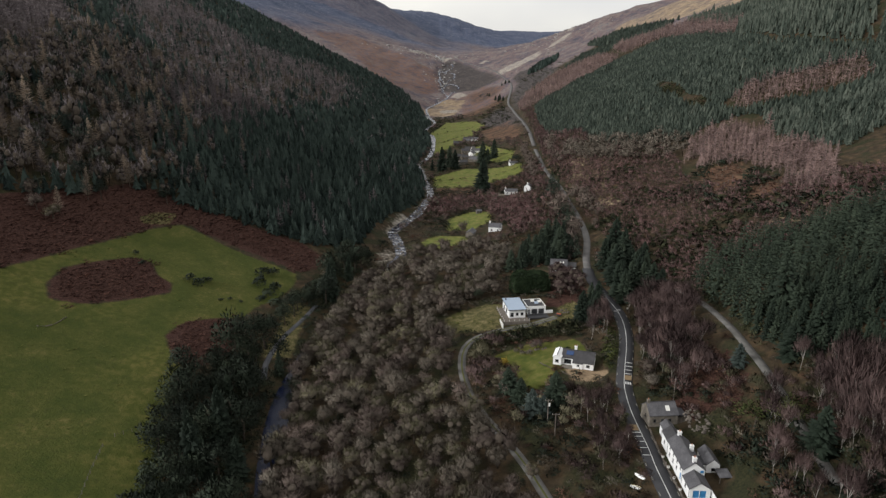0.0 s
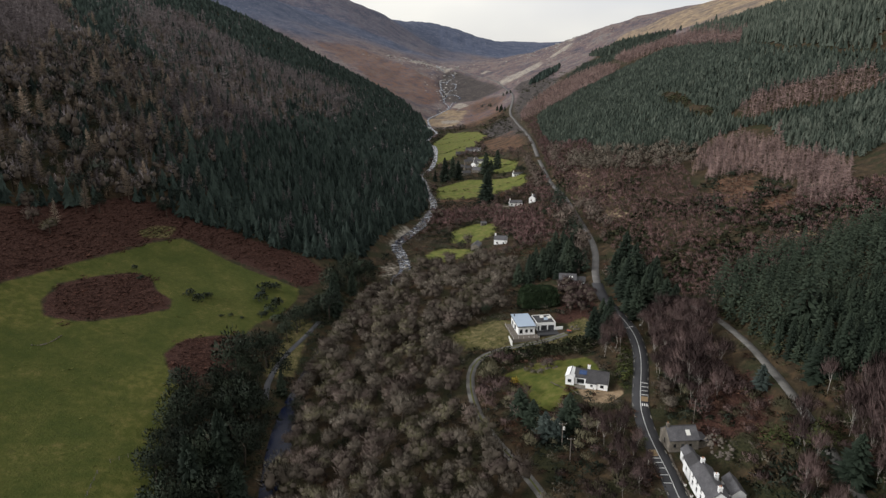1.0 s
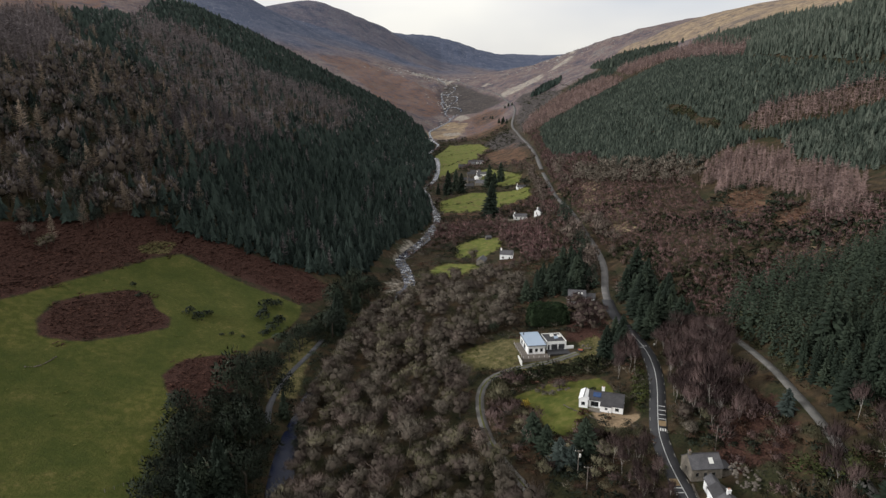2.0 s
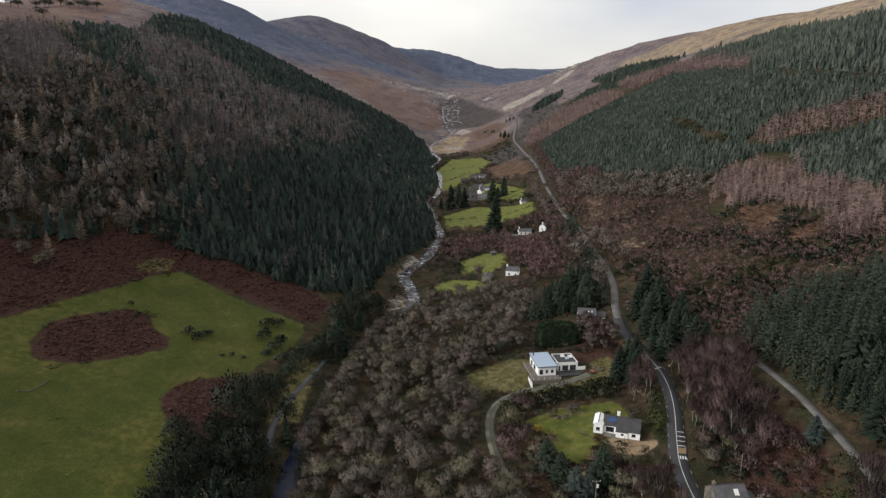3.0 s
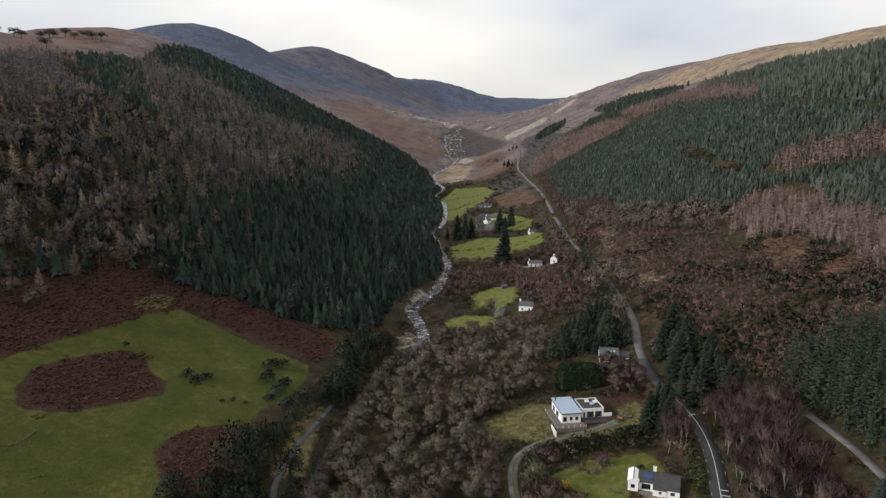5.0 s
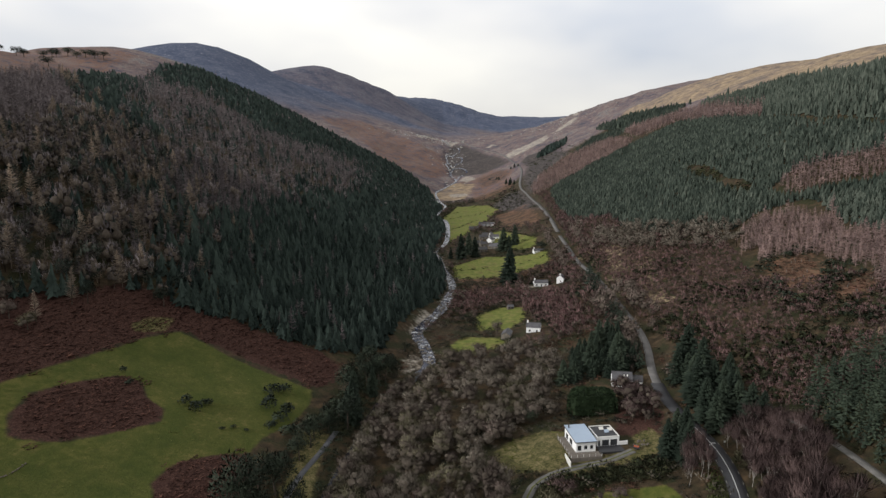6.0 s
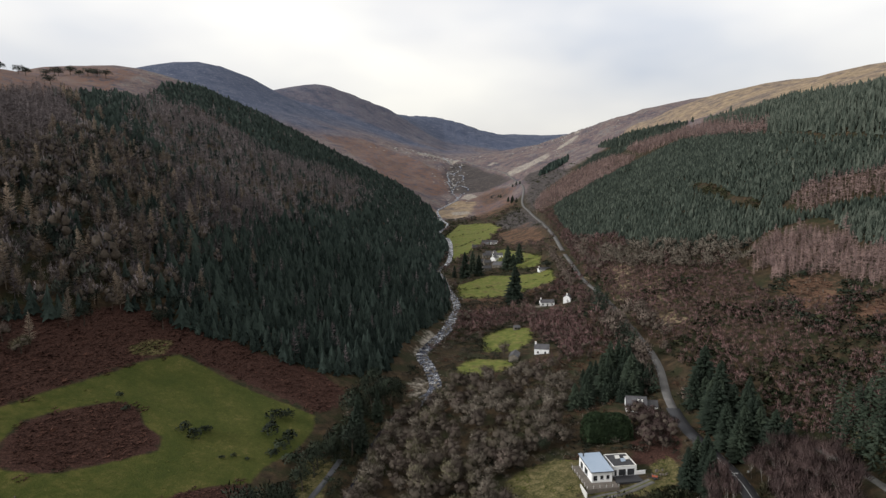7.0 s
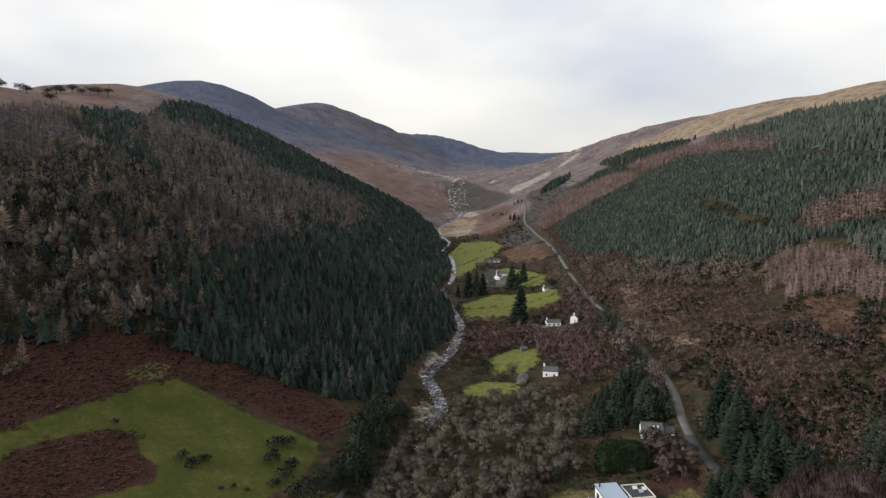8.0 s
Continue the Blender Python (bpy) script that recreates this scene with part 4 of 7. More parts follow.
wood("upper_larch_strip", "strip of reddish-brown leafless larches under the moor", LARCH_FAR, LARCH_TOP, 4.6, 10, 15, M_LARCH_B)
wood("larch_block", "block of reddish-brown leafless larches", LARCH, LARCH_A, 2.7, 6.8, 11, M_LARCH_B, lambda x, y: border(x, y, LARCH_A) + 12 * fbm(x, y, 16, 3, 77) + RNG.normal(0, 2.5, len(x)) > 1, spread=.26)
wood("gorse_clumps", "dark green gorse clumps on the cleared slope", BUSH, ((140, 330), (148, 402), (184, 402), (186, 340), (176, 290), (215, 262), (160, 262)), 4.0, 2.6, 4.6, M_LEAF, lambda x, y: (fbm(x, y, 14, 3, 78) > .0) & (any_border(x, y, (((165, 394), (179, 385), (164, 355), (154, 354), (157, 375)), ((164, 338), (180, 336), (171, 319), (156, 320)))) < -1), "scrub", .35, .1)
wood("small_larch_block", "patch of reddish-brown leafless larches within spruces", LARCH_FAR, LARCH_B, 2.8, 6.8, 11, M_LARCH_B, lambda x, y: border(x, y, LARCH_B) + 8 * fbm(x, y, 14, 3, 79) > 1, spread=.26)
# red-brown birch thicket and scrub on the lower right slope
FINE_BARE = []
for _ in range(8):
    (v, f), c = crown_shape(RNG, 38, 4, .42, .034, 1.3, shell=.35, out=.42, lobe=.42, core=.42, fine=False)
    # Faces past the 38 twigs are the lumps, bark-dark to paint inner shade.
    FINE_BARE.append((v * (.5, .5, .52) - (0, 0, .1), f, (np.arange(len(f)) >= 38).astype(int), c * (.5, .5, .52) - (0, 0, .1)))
CLEARING = (((165, 394), (179, 385), (164, 355), (154, 354), (157, 375)), ((164, 338), (180, 336), (171, 319), (156, 320)))
in_thicket = lambda x, y: any_border(x, y, CLEARING) < -.5
THICKET = ((80, 590), (112, 560), (130, 548), (160, 470), (158, 430), (150, 400), (150, 372), (172, 345), (200, 320), (215, 262), (150, 252), (118, 244), (101, 236), (96, 262), (96, 300), (90, 333), (84, 380), (88, 478))
GREY_BAND = ((104, 560), (112, 600), (135, 560), (153, 500), (175, 462), (160, 428), (137, 461), (113, 520))
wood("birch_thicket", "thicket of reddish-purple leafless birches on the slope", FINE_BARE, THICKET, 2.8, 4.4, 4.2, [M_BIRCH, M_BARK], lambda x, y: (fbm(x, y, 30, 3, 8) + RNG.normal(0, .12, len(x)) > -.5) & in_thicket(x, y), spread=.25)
wood("slope_scrub", "dark gorse and heather scrub on the slope", BUSH, THICKET, 3.7, 2.4, 3.9, M_SCRUB, lambda x, y: (fbm(x, y, 30, 3, 8) < .0) & in_thicket(x, y), "scrub", .3, .1)
wood("grey_tree_band", "band of pale grey-brown bare trees under the plantation", BARE_FAR, GREY_BAND, 6.0, 9, 8.5, [M_TWIG, M_BARK])
ROADSIDE = ((40, 470), (30, 440), (40, 400), (20, 372), (45, 372), (70, 372), (80, 400), (84, 440), (86, 560), (60, 560), (62, 500))
wood("hilltop_larches", "tawny leafless larches high on the hill", LARCH_FAR, TOPLARCH, 3.8, 12, 13, M_LARCH)
FAR_BIRCH = ((92, 600), (110, 660), (115, 774), (133, 965), (122, 1015), (112, 853), (100, 700))
wood("middle_birches", "brown leafless birches above the valley road", FINE_BARE, ((92, 560), (112, 548), (131, 575), (134, 640), (113, 690), (117, 774), (104, 760), (97, 650)), 4.4, 7.5, 7, [M_BIRCH, M_BARK])
wood("upper_birches", "pinkish-brown leafless birches between road and plantation", FINE_BARE, FAR_BIRCH, 4.4, 6.5, 6.5, [M_BIRCH, M_BARK])
def beside(lo, hi):
    line = [tuple(q) for q in MAIN_ROAD.p[::2]]
    return lambda x, y: (line_near(x, y, line)[0] > lo) & (line_near(x, y, line)[0] < hi) & (fbm(x, y, 45, 2, 19) > -.2)


VERGE = ((60, 296), (66, 340), (72, 420), (74, 560), (84, 690), (108, 700), (104, 560), (100, 420), (96, 340), (84, 300))
wood("verge_trees", "grey-purple leafless trees along the valley road", BARE_FAR, VERGE, 4.6, 8.5, 8, [M_TWIG_R, M_BARK], lambda x, y: beside(3.0, 13)(x, y) & ((y < 500) | (line_near(x, y, [tuple(q) for q in MAIN_ROAD.p[::2]])[0] > 9)), spread=.25)
SCREEN = ((62, 316), (70, 345), (73, 375), (75, 420), (78, 490), (86, 490), (83, 420), (81, 375), (78, 345), (72, 318))
wood("roadside_conifers", "dark conifers and holly beside the valley road", [bough_shape(RNG, 40, .24, .4) for _ in range(6)], SCREEN, 3.8, 8.0, 12, M_SPRUCE_N, lambda x, y: fbm(x, y, 15, 2, 91) > -.2, spread=.3, dome=False)
wood("roadside_birches", "brown leafless birches beside the valley road", FINE_BARE, SCREEN, 3.4, 7.0, 6.0, [M_TWIG_R, M_BARK], spread=.25)
THICK = ((-15, 468), (-8, 515), (40, 512), (60, 470), (66, 400), (45, 372), (36, 400), (38, 466), (22, 472), (0, 455))
wood("brown_thicket", "brown leafless thicket between the small fields", FINE_BARE, THICK, 3.4, 6, 5.4, [M_BIRCH, M_BARK], lambda x, y: any_border(x, y, GREEN) < 1, spread=.25)
wood("roadside_trees", "brown bare trees beside the valley road", FINE_BARE, ROADSIDE, 5.5, 8, 7, [M_BIRCH, M_BARK])

# ---- near plants, each a thing of its own ----
M_IVY = two_tone("yellow_green_leaves", (.026, .036, .01), (.105, .118, .034), .15, 1.5, .8, .2, 0, .03, .3, .2)
M_GORSE = two_tone("yellow_gorse_flowers", (.2, .14, .02), (.5, .36, .05), .5, 3.0, .8, .2, 0)
M_HEDGE = two_tone("cypress_foliage", (.009, .017, .008), (.045, .066, .03), .3, 2.0, .85, .15, 0)
M_BLUESPRUCE = two_tone("blue_spruce_needles", (.013, .019, .017), (.058, .073, .064), .2, 1.5, .8, .15, 0, .03, 0, .2)


def meshed(name, shape, material, dome=False, lobes=None, index=None):
    v, f = shape
    n = None
    if dome:
        f, n = outward(v, f, lobes=lobes)
    return put_mesh(name, v, f, material, normals=n, index=index)


def split_bare(rng, n, width, twig, bark, tall=False):
    """Crown and trunk of one bare tree, one metre high and wide."""
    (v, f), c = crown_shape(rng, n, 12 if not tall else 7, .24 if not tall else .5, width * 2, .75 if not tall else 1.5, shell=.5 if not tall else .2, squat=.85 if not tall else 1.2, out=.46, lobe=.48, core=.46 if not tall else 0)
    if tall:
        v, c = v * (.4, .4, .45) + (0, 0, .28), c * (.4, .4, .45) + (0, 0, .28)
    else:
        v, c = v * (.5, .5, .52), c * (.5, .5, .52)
    # Any lobe lumps get bark colour, standing in for shade within the crown.
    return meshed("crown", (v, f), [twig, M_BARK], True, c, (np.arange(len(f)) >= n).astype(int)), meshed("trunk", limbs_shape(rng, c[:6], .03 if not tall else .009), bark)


def split_spruce(rng, material, slim=.19, tiers=8, points=8):
    return meshed("crown", bough_shape(rng, tiers * 16, slim), material), meshed("trunk", stem((0, 0, -.05), (0, 0, .6), .018, .008, 6), M_BARK)


def split_leafy(rng, material, n=960, bole=.3, r=.03):
    (v, f), c = crown_shape(rng, n, 14, .13, .028, .25, False, .55, out=.48, lobe=.46)
    return meshed("crown", (v * (.5, .5, .5) + (0, 0, .02), f), material, True, c * (.5, .5, .5) + (0, 0, .02)), meshed("trunk", limbs_shape(rng, c[:4] * (.5, .5, .5), r), M_BARK)


VALLEY_KIND = [split_bare(RNG, 860, .0066, m, M_BARK) for m in (M_TWIG, M_TWIG_R, M_TWIG_G, M_TWIG, M_TWIG_R, M_TWIG, M_TWIG_R, M_TWIG_G)]
BIRCH_KIND = [split_bare(RNG, 620, .0058, M_BIRCH_N, M_PALEBARK, True) for _ in range(5)]
BROWN_KIND = [split_bare(RNG, 800, .0065, M_BIRCH_N, M_BARK) for _ in range(4)]
SPRUCE_KIND = [split_spruce(RNG, M_SPRUCE_N) for _ in range(5)]
BIG_SPRUCE_KIND = [split_spruce(RNG, M_SPRUCE_N, .23, 16, 10) for _ in range(4)]
BLUE_KIND = [split_spruce(RNG, M_BLUESPRUCE, .3, 9, 9)]
LEAFY_KIND = [split_leafy(RNG, M_LEAF) for _ in range(5)]
IVY_KIND = [split_leafy(RNG, M_IVY, 700) for _ in range(2)]
LARCH_KIND = [(meshed("crown", larch_shape(RNG, 260, .0075, .21), M_TAWNY), meshed("trunk", stem((0, 0, -.05), (0, 0, .9), .014, .004, 5), M_BARK)) for _ in range(3)]


def plant(name, label, kinds, x, y, h, r, group="", category="tree", sink=.25, z=None):
    """One tree: an empty at its base with crown and trunk."""
    k = int(RNG.integers(0, len(kinds)))
    ob = new(name)
    ob.empty_display_size = .2
    ob.matrix_world = Matrix.LocRotScale((x, y, (float(ground_z(x, y)) if z is None else z) - sink), Euler((RNG.normal(0, .03), RNG.normal(0, .03), RNG.uniform(0, 6.28))), (r, r, h))
    for piece, me in zip(("crown", "trunk"), kinds[k]):
        p = new(piece, me)
        p.parent = ob
    return tagged(ob, label, category, group)


def stand(name, label, kinds, poly, gap, h, r, group, spread=.16, keep=None, limit=300):
    x, y = scatter(poly, gap, RNG, keep)
    order, z = np.argsort(y)[:limit], ground_z(x, y)
    for i in order:
        s = float(np.exp(RNG.normal(0, spread)))
        plant(name, label, kinds, float(x[i]), float(y[i]), h * s, r * s * float(RNG.uniform(.88, 1.12)), group, z=float(z[i]))


def off_open(x, y):
    """Keeps plants off lawns, fields and yards."""
    return (any_border(x, y, LAWN + GREEN + ROUGH + (FIELD,)) < .3) & (any_border(x, y, GRAVEL) < 0)


NEAR_VALLEY = [p for p in ( (22, 118), (23, 150), (11, 180), (3.5, 200), (2.5, 230), (4, 245), (-54, 245), (-55, 200), (-51, 160), (-48, 118))]
FAR_VALLEY = ((-55, 245), (4, 245), (-1, 264), (12, 279), (28, 285), (28, 312), (40, 335), (34, 372), (-8, 372), (-20, 354), (-31, 344), (-43, 318), (-50, 280))
stand("bare_tree", "leafless grey-brown alder with a rounded twiggy crown", VALLEY_KIND, NEAR_VALLEY, 6.0, 8.2, 8.2, "valley floor trees", .2, limit=280)
FULL_BARE = []
for _ in range(6):
    (v, f), c = crown_shape(RNG, 540, 10, .23, .0145, .7, shell=.52, squat=.85, out=.42, lobe=.52, core=.48)
    # The lumps after the 540 twigs go to the bark slot as painted shade.
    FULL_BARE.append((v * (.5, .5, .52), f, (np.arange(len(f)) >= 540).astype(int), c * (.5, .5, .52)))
for k, m in enumerate((M_TWIG, M_TWIG_R, M_TWIG_G)):
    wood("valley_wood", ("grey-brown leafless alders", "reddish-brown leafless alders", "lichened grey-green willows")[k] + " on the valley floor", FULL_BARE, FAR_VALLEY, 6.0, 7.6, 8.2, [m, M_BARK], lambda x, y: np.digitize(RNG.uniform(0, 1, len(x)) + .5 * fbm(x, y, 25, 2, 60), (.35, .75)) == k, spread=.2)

off_lane = lambda x, y: ~((x > -70.5) & (x < -60) & (y > 231) & (y < 260))
RIVERSIDE = ((-54, 110), (-74, 110), (-80, 150), (-91, 198), (-84, 222), (-73, 250), (-66, 285), (-60, 312), (-58, 345), (-40, 356), (-41, 342), (-52, 318), (-56, 280), (-61, 250), (-62, 215), (-60, 180), (-56, 150))
stand("evergreen_tree", "dark green pine or holly on the river bank", LEAFY_KIND, RIVERSIDE, 5.2, 11.5, 9, "riverside evergreens", .25, keep=lambda x, y: (fbm(x, y, 14, 2, 40) > -.22) & (any_border(x, y, BRACKEN[:2]) < -3.5) & off_lane(x, y), limit=230)
stand("riverside_spruce", "tall dark spruce among the riverside evergreens", BIG_SPRUCE_KIND, RIVERSIDE, 7.0, 12.5, 13, "riverside spruces", .2, lambda x, y: (fbm(x, y, 14, 2, 40) < 0) & (any_border(x, y, BRACKEN[:2]) < -3) & off_lane(x, y), 70)
NEAR_BOUGHS = [bough_shape(RNG, 34, .21, .45) for _ in range(8)]
stand("spruce", "dark blue-green spruce beside the forest track", SPRUCE_KIND, ((101, 172), (101, 202), (134, 202), (134, 132), (125, 122), (112, 148)), 3.4, 9, 11, "trackside spruces", .2, limit=230)
wood("near_spruce", "dark blue-green spruces above the forest track", NEAR_BOUGHS, ((101, 202), (101, 252), (118, 266), (155, 262), (190, 240), (170, 150), (140, 115), (125, 118), (134, 150), (134, 202)), 3.0, 8.6, 10, M_SPRUCE_N, spread=.25, dome=False)
stand("roadside_spruce", "tall broad dark spruce beside the road", BIG_SPRUCE_KIND, ((76, 250), (77, 300), (82, 316), (92, 302), (94, 268), (90, 250)), 5.4, 13, 19, "roadside spruces", .22)
stand("roadside_spruce", "tall broad dark spruce beside the road", BIG_SPRUCE_KIND, ((60, 241), (61.5, 258), (66.5, 264), (67.5, 256), (65, 241)), 3.6, 12, 16, "roadside spruces", .18)
stand("cottage_spruce", "dark conifer behind the grey cottage", BIG_SPRUCE_KIND, ((34, 318), (46, 352), (66, 368), (72, 345), (66, 318), (56, 314), (48, 316)), 5.4, 10.5, 14.5, "conifers behind the grey cottage", .24)
stand("birch", "slender leafless birch with purple-brown twigs", BIRCH_KIND, ((67.5, 200), (73, 222), (76, 246), (91, 247), (94, 238), (93, 212), (86, 215), (84, 182), (74, 178)), 3.1, 7.4, 8.2, "birches above the road", .2)
stand("birch", "leafless birch with pale trunk on the bank", BIRCH_KIND, ((77, 112), (78, 138), (86, 160), (91, 160), (92, 150), (118, 140), (110, 112)), 5.0, 9.0, 7.6, "birches behind the cottages", .2)
stand("birch", "slender leafless birch with pale trunk at the track", BIRCH_KIND, ((98, 152), (100, 166), (104, 158), (112, 146), (120, 118), (100, 112), (94, 130), (95, 142)), 3.6, 9.0, 8.4, "birches at the track", .2, keep=lambda x, y: (y < 172))
stand("birch", "leafless birch between road and driveway", BIRCH_KIND, ((43, 150), (42, 180), (52, 184), (53.5, 172), (53, 150)), 4.4, 7.4, 6.4, "birches below the road", .2)
stand("bare_tree", "brown leafless tree beside the house plot", BROWN_KIND, ((51, 272), (52, 292), (50, 298), (64, 302), (66, 284), (60, 270)), 4.6, 7.0, 7.0, "trees behind the modern house", .2)
stand("birch", "leafless birch between bungalow and road", BIRCH_KIND, ((56, 228), (60, 242), (66.5, 242), (64, 228)), 3.6, 9.0, 7.0, "birches beside the bungalow", .15)
# leafless alders along the narrow parts of the river
for y in np.concatenate([np.arange(112, 160, 4.2), np.arange(214, 332, 4.6)]):
    rx = float(np.interp(y, [q[1] for q in RIVER], [q[0] for q in RIVER])) + float(RNG.uniform(2.6, 4.4))
    plant("bare_tree", "leafless alder leaning over the river", VALLEY_KIND, rx, float(y), float(RNG.uniform(6.5, 9)), float(RNG.uniform(7, 9)), "river alders")
# garden conifers and other single trees
for x, y, h, r, kinds, name, label in (
        (88, 132, 13, 20, BIG_SPRUCE_KIND, "bank_spruce", "dark spruce on the bank behind the cottages"), (36.5, 186, 12.5, 21, BIG_SPRUCE_KIND, "garden_spruce", "broad dark spruce at the foot of the lawn"), (28.5, 182, 9.5, 15, BLUE_KIND, "blue_spruce", "wide pale blue-green spruce beside the driveway"),
        (22.5, 195, 11, 20, BIG_SPRUCE_KIND, "garden_spruce", "dark spruce beside the driveway"), (25.5, 190, 9, 17, BIG_SPRUCE_KIND, "garden_spruce", "dark spruce beside the driveway"),
        (31.5, 180, 8.0, 13, BLUE_KIND, "blue_spruce", "low blue-green spruce beside the driveway"), (56.5, 246, 13, 17, BIG_SPRUCE_KIND, "garden_spruce", "tall dark spruce on the plot border"), (59, 252, 11, 16, BIG_SPRUCE_KIND, "garden_spruce", "tall dark spruce on the plot border"),
        (61.5, 243, 10, 15, BIG_SPRUCE_KIND, "garden_spruce", "dark spruce on the plot border"), (89, 176, 7.5, 11, BLUE_KIND, "blue_spruce", "small blue-green spruce on the bank"), (101, 170, 12, 21, BIG_SPRUCE_KIND, "track_spruce", "broad spruce at the track side"),
        (34, 543, 29, 40, BIG_SPRUCE_KIND, "lone_spruce", "tall lone dark spruce at the field border"), (-1, 657, 25, 30, BIG_SPRUCE_KIND, "field_spruce", "dark spruce in the field row"), (7, 676, 23, 26, BIG_SPRUCE_KIND, "field_spruce", "dark spruce in the field row"),
        (13, 664, 21, 26, BIG_SPRUCE_KIND, "field_spruce", "dark spruce in the field row"), (-11, 659, 12, 13, BIG_SPRUCE_KIND, "field_spruce", "dark spruce in the field row"), (42, 683, 24, 34, BIG_SPRUCE_KIND, "field_spruce", "dark spruce in the field row"),
        (56, 705, 21, 28, BIG_SPRUCE_KIND, "field_spruce", "dark spruce in the field row"), (47, 680, 16, 22, BIG_SPRUCE_KIND, "field_spruce", "dark spruce in the field row"), (73, 637, 10, 13, LEAFY_KIND, "evergreen_tree", "round dark evergreen beside the long bungalow"),
        (-72, 175, 12, 15, LARCH_KIND, "larch", "tall pale brown leafless larch among evergreens"), (-60, 316, 14, 17, LARCH_KIND, "larch", "tall tawny leafless larch on the river bank"), (-176, 313, 18, 15, LARCH_KIND, "larch", "tall pale leafless larch at the wood edge"),
        (-179, 293, 14, 13, LARCH_KIND, "larch", "pale leafless larch above the bracken"), (-186, 330, 17, 15, LARCH_KIND, "larch", "tall pale leafless larch at the wood edge"), (-172, 318, 12, 9, LEAFY_KIND, "pine", "dark green pine at the wood edge"), (-148, 338, 12, 9, LEAFY_KIND, "pine", "dark green pine at the wood edge"),
        (-186, 288, 9, 9, VALLEY_KIND, "bare_tree", "grey leafless tree in the bracken"), (-178, 286, 8, 9, VALLEY_KIND, "bare_tree", "grey leafless tree in the bracken"), (-192, 296, 10, 9, VALLEY_KIND, "bare_tree", "grey leafless tree in the bracken"),
        (13, 402, 10, 10, VALLEY_KIND, "bare_tree", "large leafless tree in the small field"), (24, 150, 5.5, 6, VALLEY_KIND, "bare_tree", "tawny leafless willow beside the driveway"), (41, 183, 6, 8.5, VALLEY_KIND, "bare_tree", "grey leafless tree below the lawn"), (68, 192, 6.5, 8, VALLEY_KIND, "bare_tree", "pale grey leafless tree beside the road"),
        (66, 184, 6, 7, VALLEY_KIND, "bare_tree", "pale grey leafless tree beside the road"), (36, 227, 4.2, 7.5, BROWN_KIND, "bare_tree", "small purple leafless tree on the lawn"), (30, 228, 2.6, 3.5, VALLEY_KIND, "bare_tree", "small leafless tree on the lawn"),
        (82, 149, 7.5, 16, IVY_KIND, "evergreen_tree", "broad yellow-green evergreen behind the cottages"), (87, 144, 7.5, 15, IVY_KIND, "evergreen_tree", "broad yellow-green evergreen behind the cottages"), (54.5, 170.5, 2.6, 3.6, IVY_KIND, "bush", "round green bush at the road side"),
        (-53.5, 207, 8, 8, LEAFY_KIND, "evergreen_tree", "dark evergreen leaning over the river"), (-51.5, 199, 7, 7, LEAFY_KIND, "evergreen_tree", "dark evergreen leaning over the river"), (-49, 146, 6, 7, LEAFY_KIND, "evergreen_tree", "dark green evergreen at the river"), (-56, 138, 6, 7, LEAFY_KIND, "evergreen_tree", "dark green evergreen at the river"),
        (71, 199, 5, 6, LEAFY_KIND, "evergreen_tree", "dark green evergreen at the road side"), (76, 192, 6, 6.5, LEAFY_KIND, "evergreen_tree", "dark green evergreen on the bank"), (79, 190, 4, 5, IVY_KIND, "evergreen_tree", "green holly on the bank"), (16, 284, 7, 9, LEAFY_KIND, "evergreen_tree", "dark evergreen beside the rough lawn")):
    plant(name, label, kinds, x, y, h, r)
# conifers along the mountain road and in the upper valley
for x, y, h, r in ((143, 1522, 15, 20), (150, 1508, 13, 18), (136, 1530, 12, 17), (108, 1283, 18, 20), (112, 1300, 20, 22), (104, 1310, 17, 20), (116, 1270, 15, 18), (101, 1437, 13, 16), (97, 1450, 11, 14), (84, 1473, 10, 13), (29, 1210, 13, 18), (36, 1216, 10, 14)):
    plant("upland_spruce", "dark spruce in the upper valley", BIG_SPRUCE_KIND, x, y, h * .62, r * .75, "upland spruces")
for x, y, h, r in ((53, 300.5, 5.5, 6), (57, 299.5, 6, 6.5), (61, 300, 5.5, 6)):
    plant("bare_tree", "brown leafless tree in front of the grey cottage", BROWN_KIND, x, y, h, r, "trees at the grey cottage")
# pines along the left skyline
for x, y, h in ((-565, 832, 13), (-558, 842, 15), (-548, 838, 12), (-530, 846, 12), (-524, 850, 11), (-478, 820, 13), (-705, 1190, 15), (-695, 1200, 17), (-683, 1190, 14), (-668, 1200, 17), (-642, 1180, 14), (-632, 1190, 16), (-612, 1180, 16), (-596, 1180, 15)):
    plant("skyline_pine", "dark spreading pine on the skyline ridge", LEAFY_KIND, x, y, h * 1.15, h * 1.5, "pines on the ridge", sink=h * .12)

# ---- low growth ----
SHRUB = []
for _ in range(8):
    (v, f), c = crown_shape(RNG, 62, 7, .34, .085, .3, shell=.6, out=.5, lobe=.45)
    SHRUB.append((v * (.5, .5, .55) - (0, 0, .28), f))
BRUSH = []
for _ in range(8):
    (v, f), c = crown_shape(RNG, 46, 6, .32, .055, .6, shell=.45)
    BRUSH.append((v * (.5, .5, .55) - (0, 0, .2), f))
FLOOR = ((-60, 100), (-46, 350), (-30, 420), (-10, 560), (-14, 640), (60, 640), (88, 560), (86, 440), (82, 345), (100, 262), (102, 100))


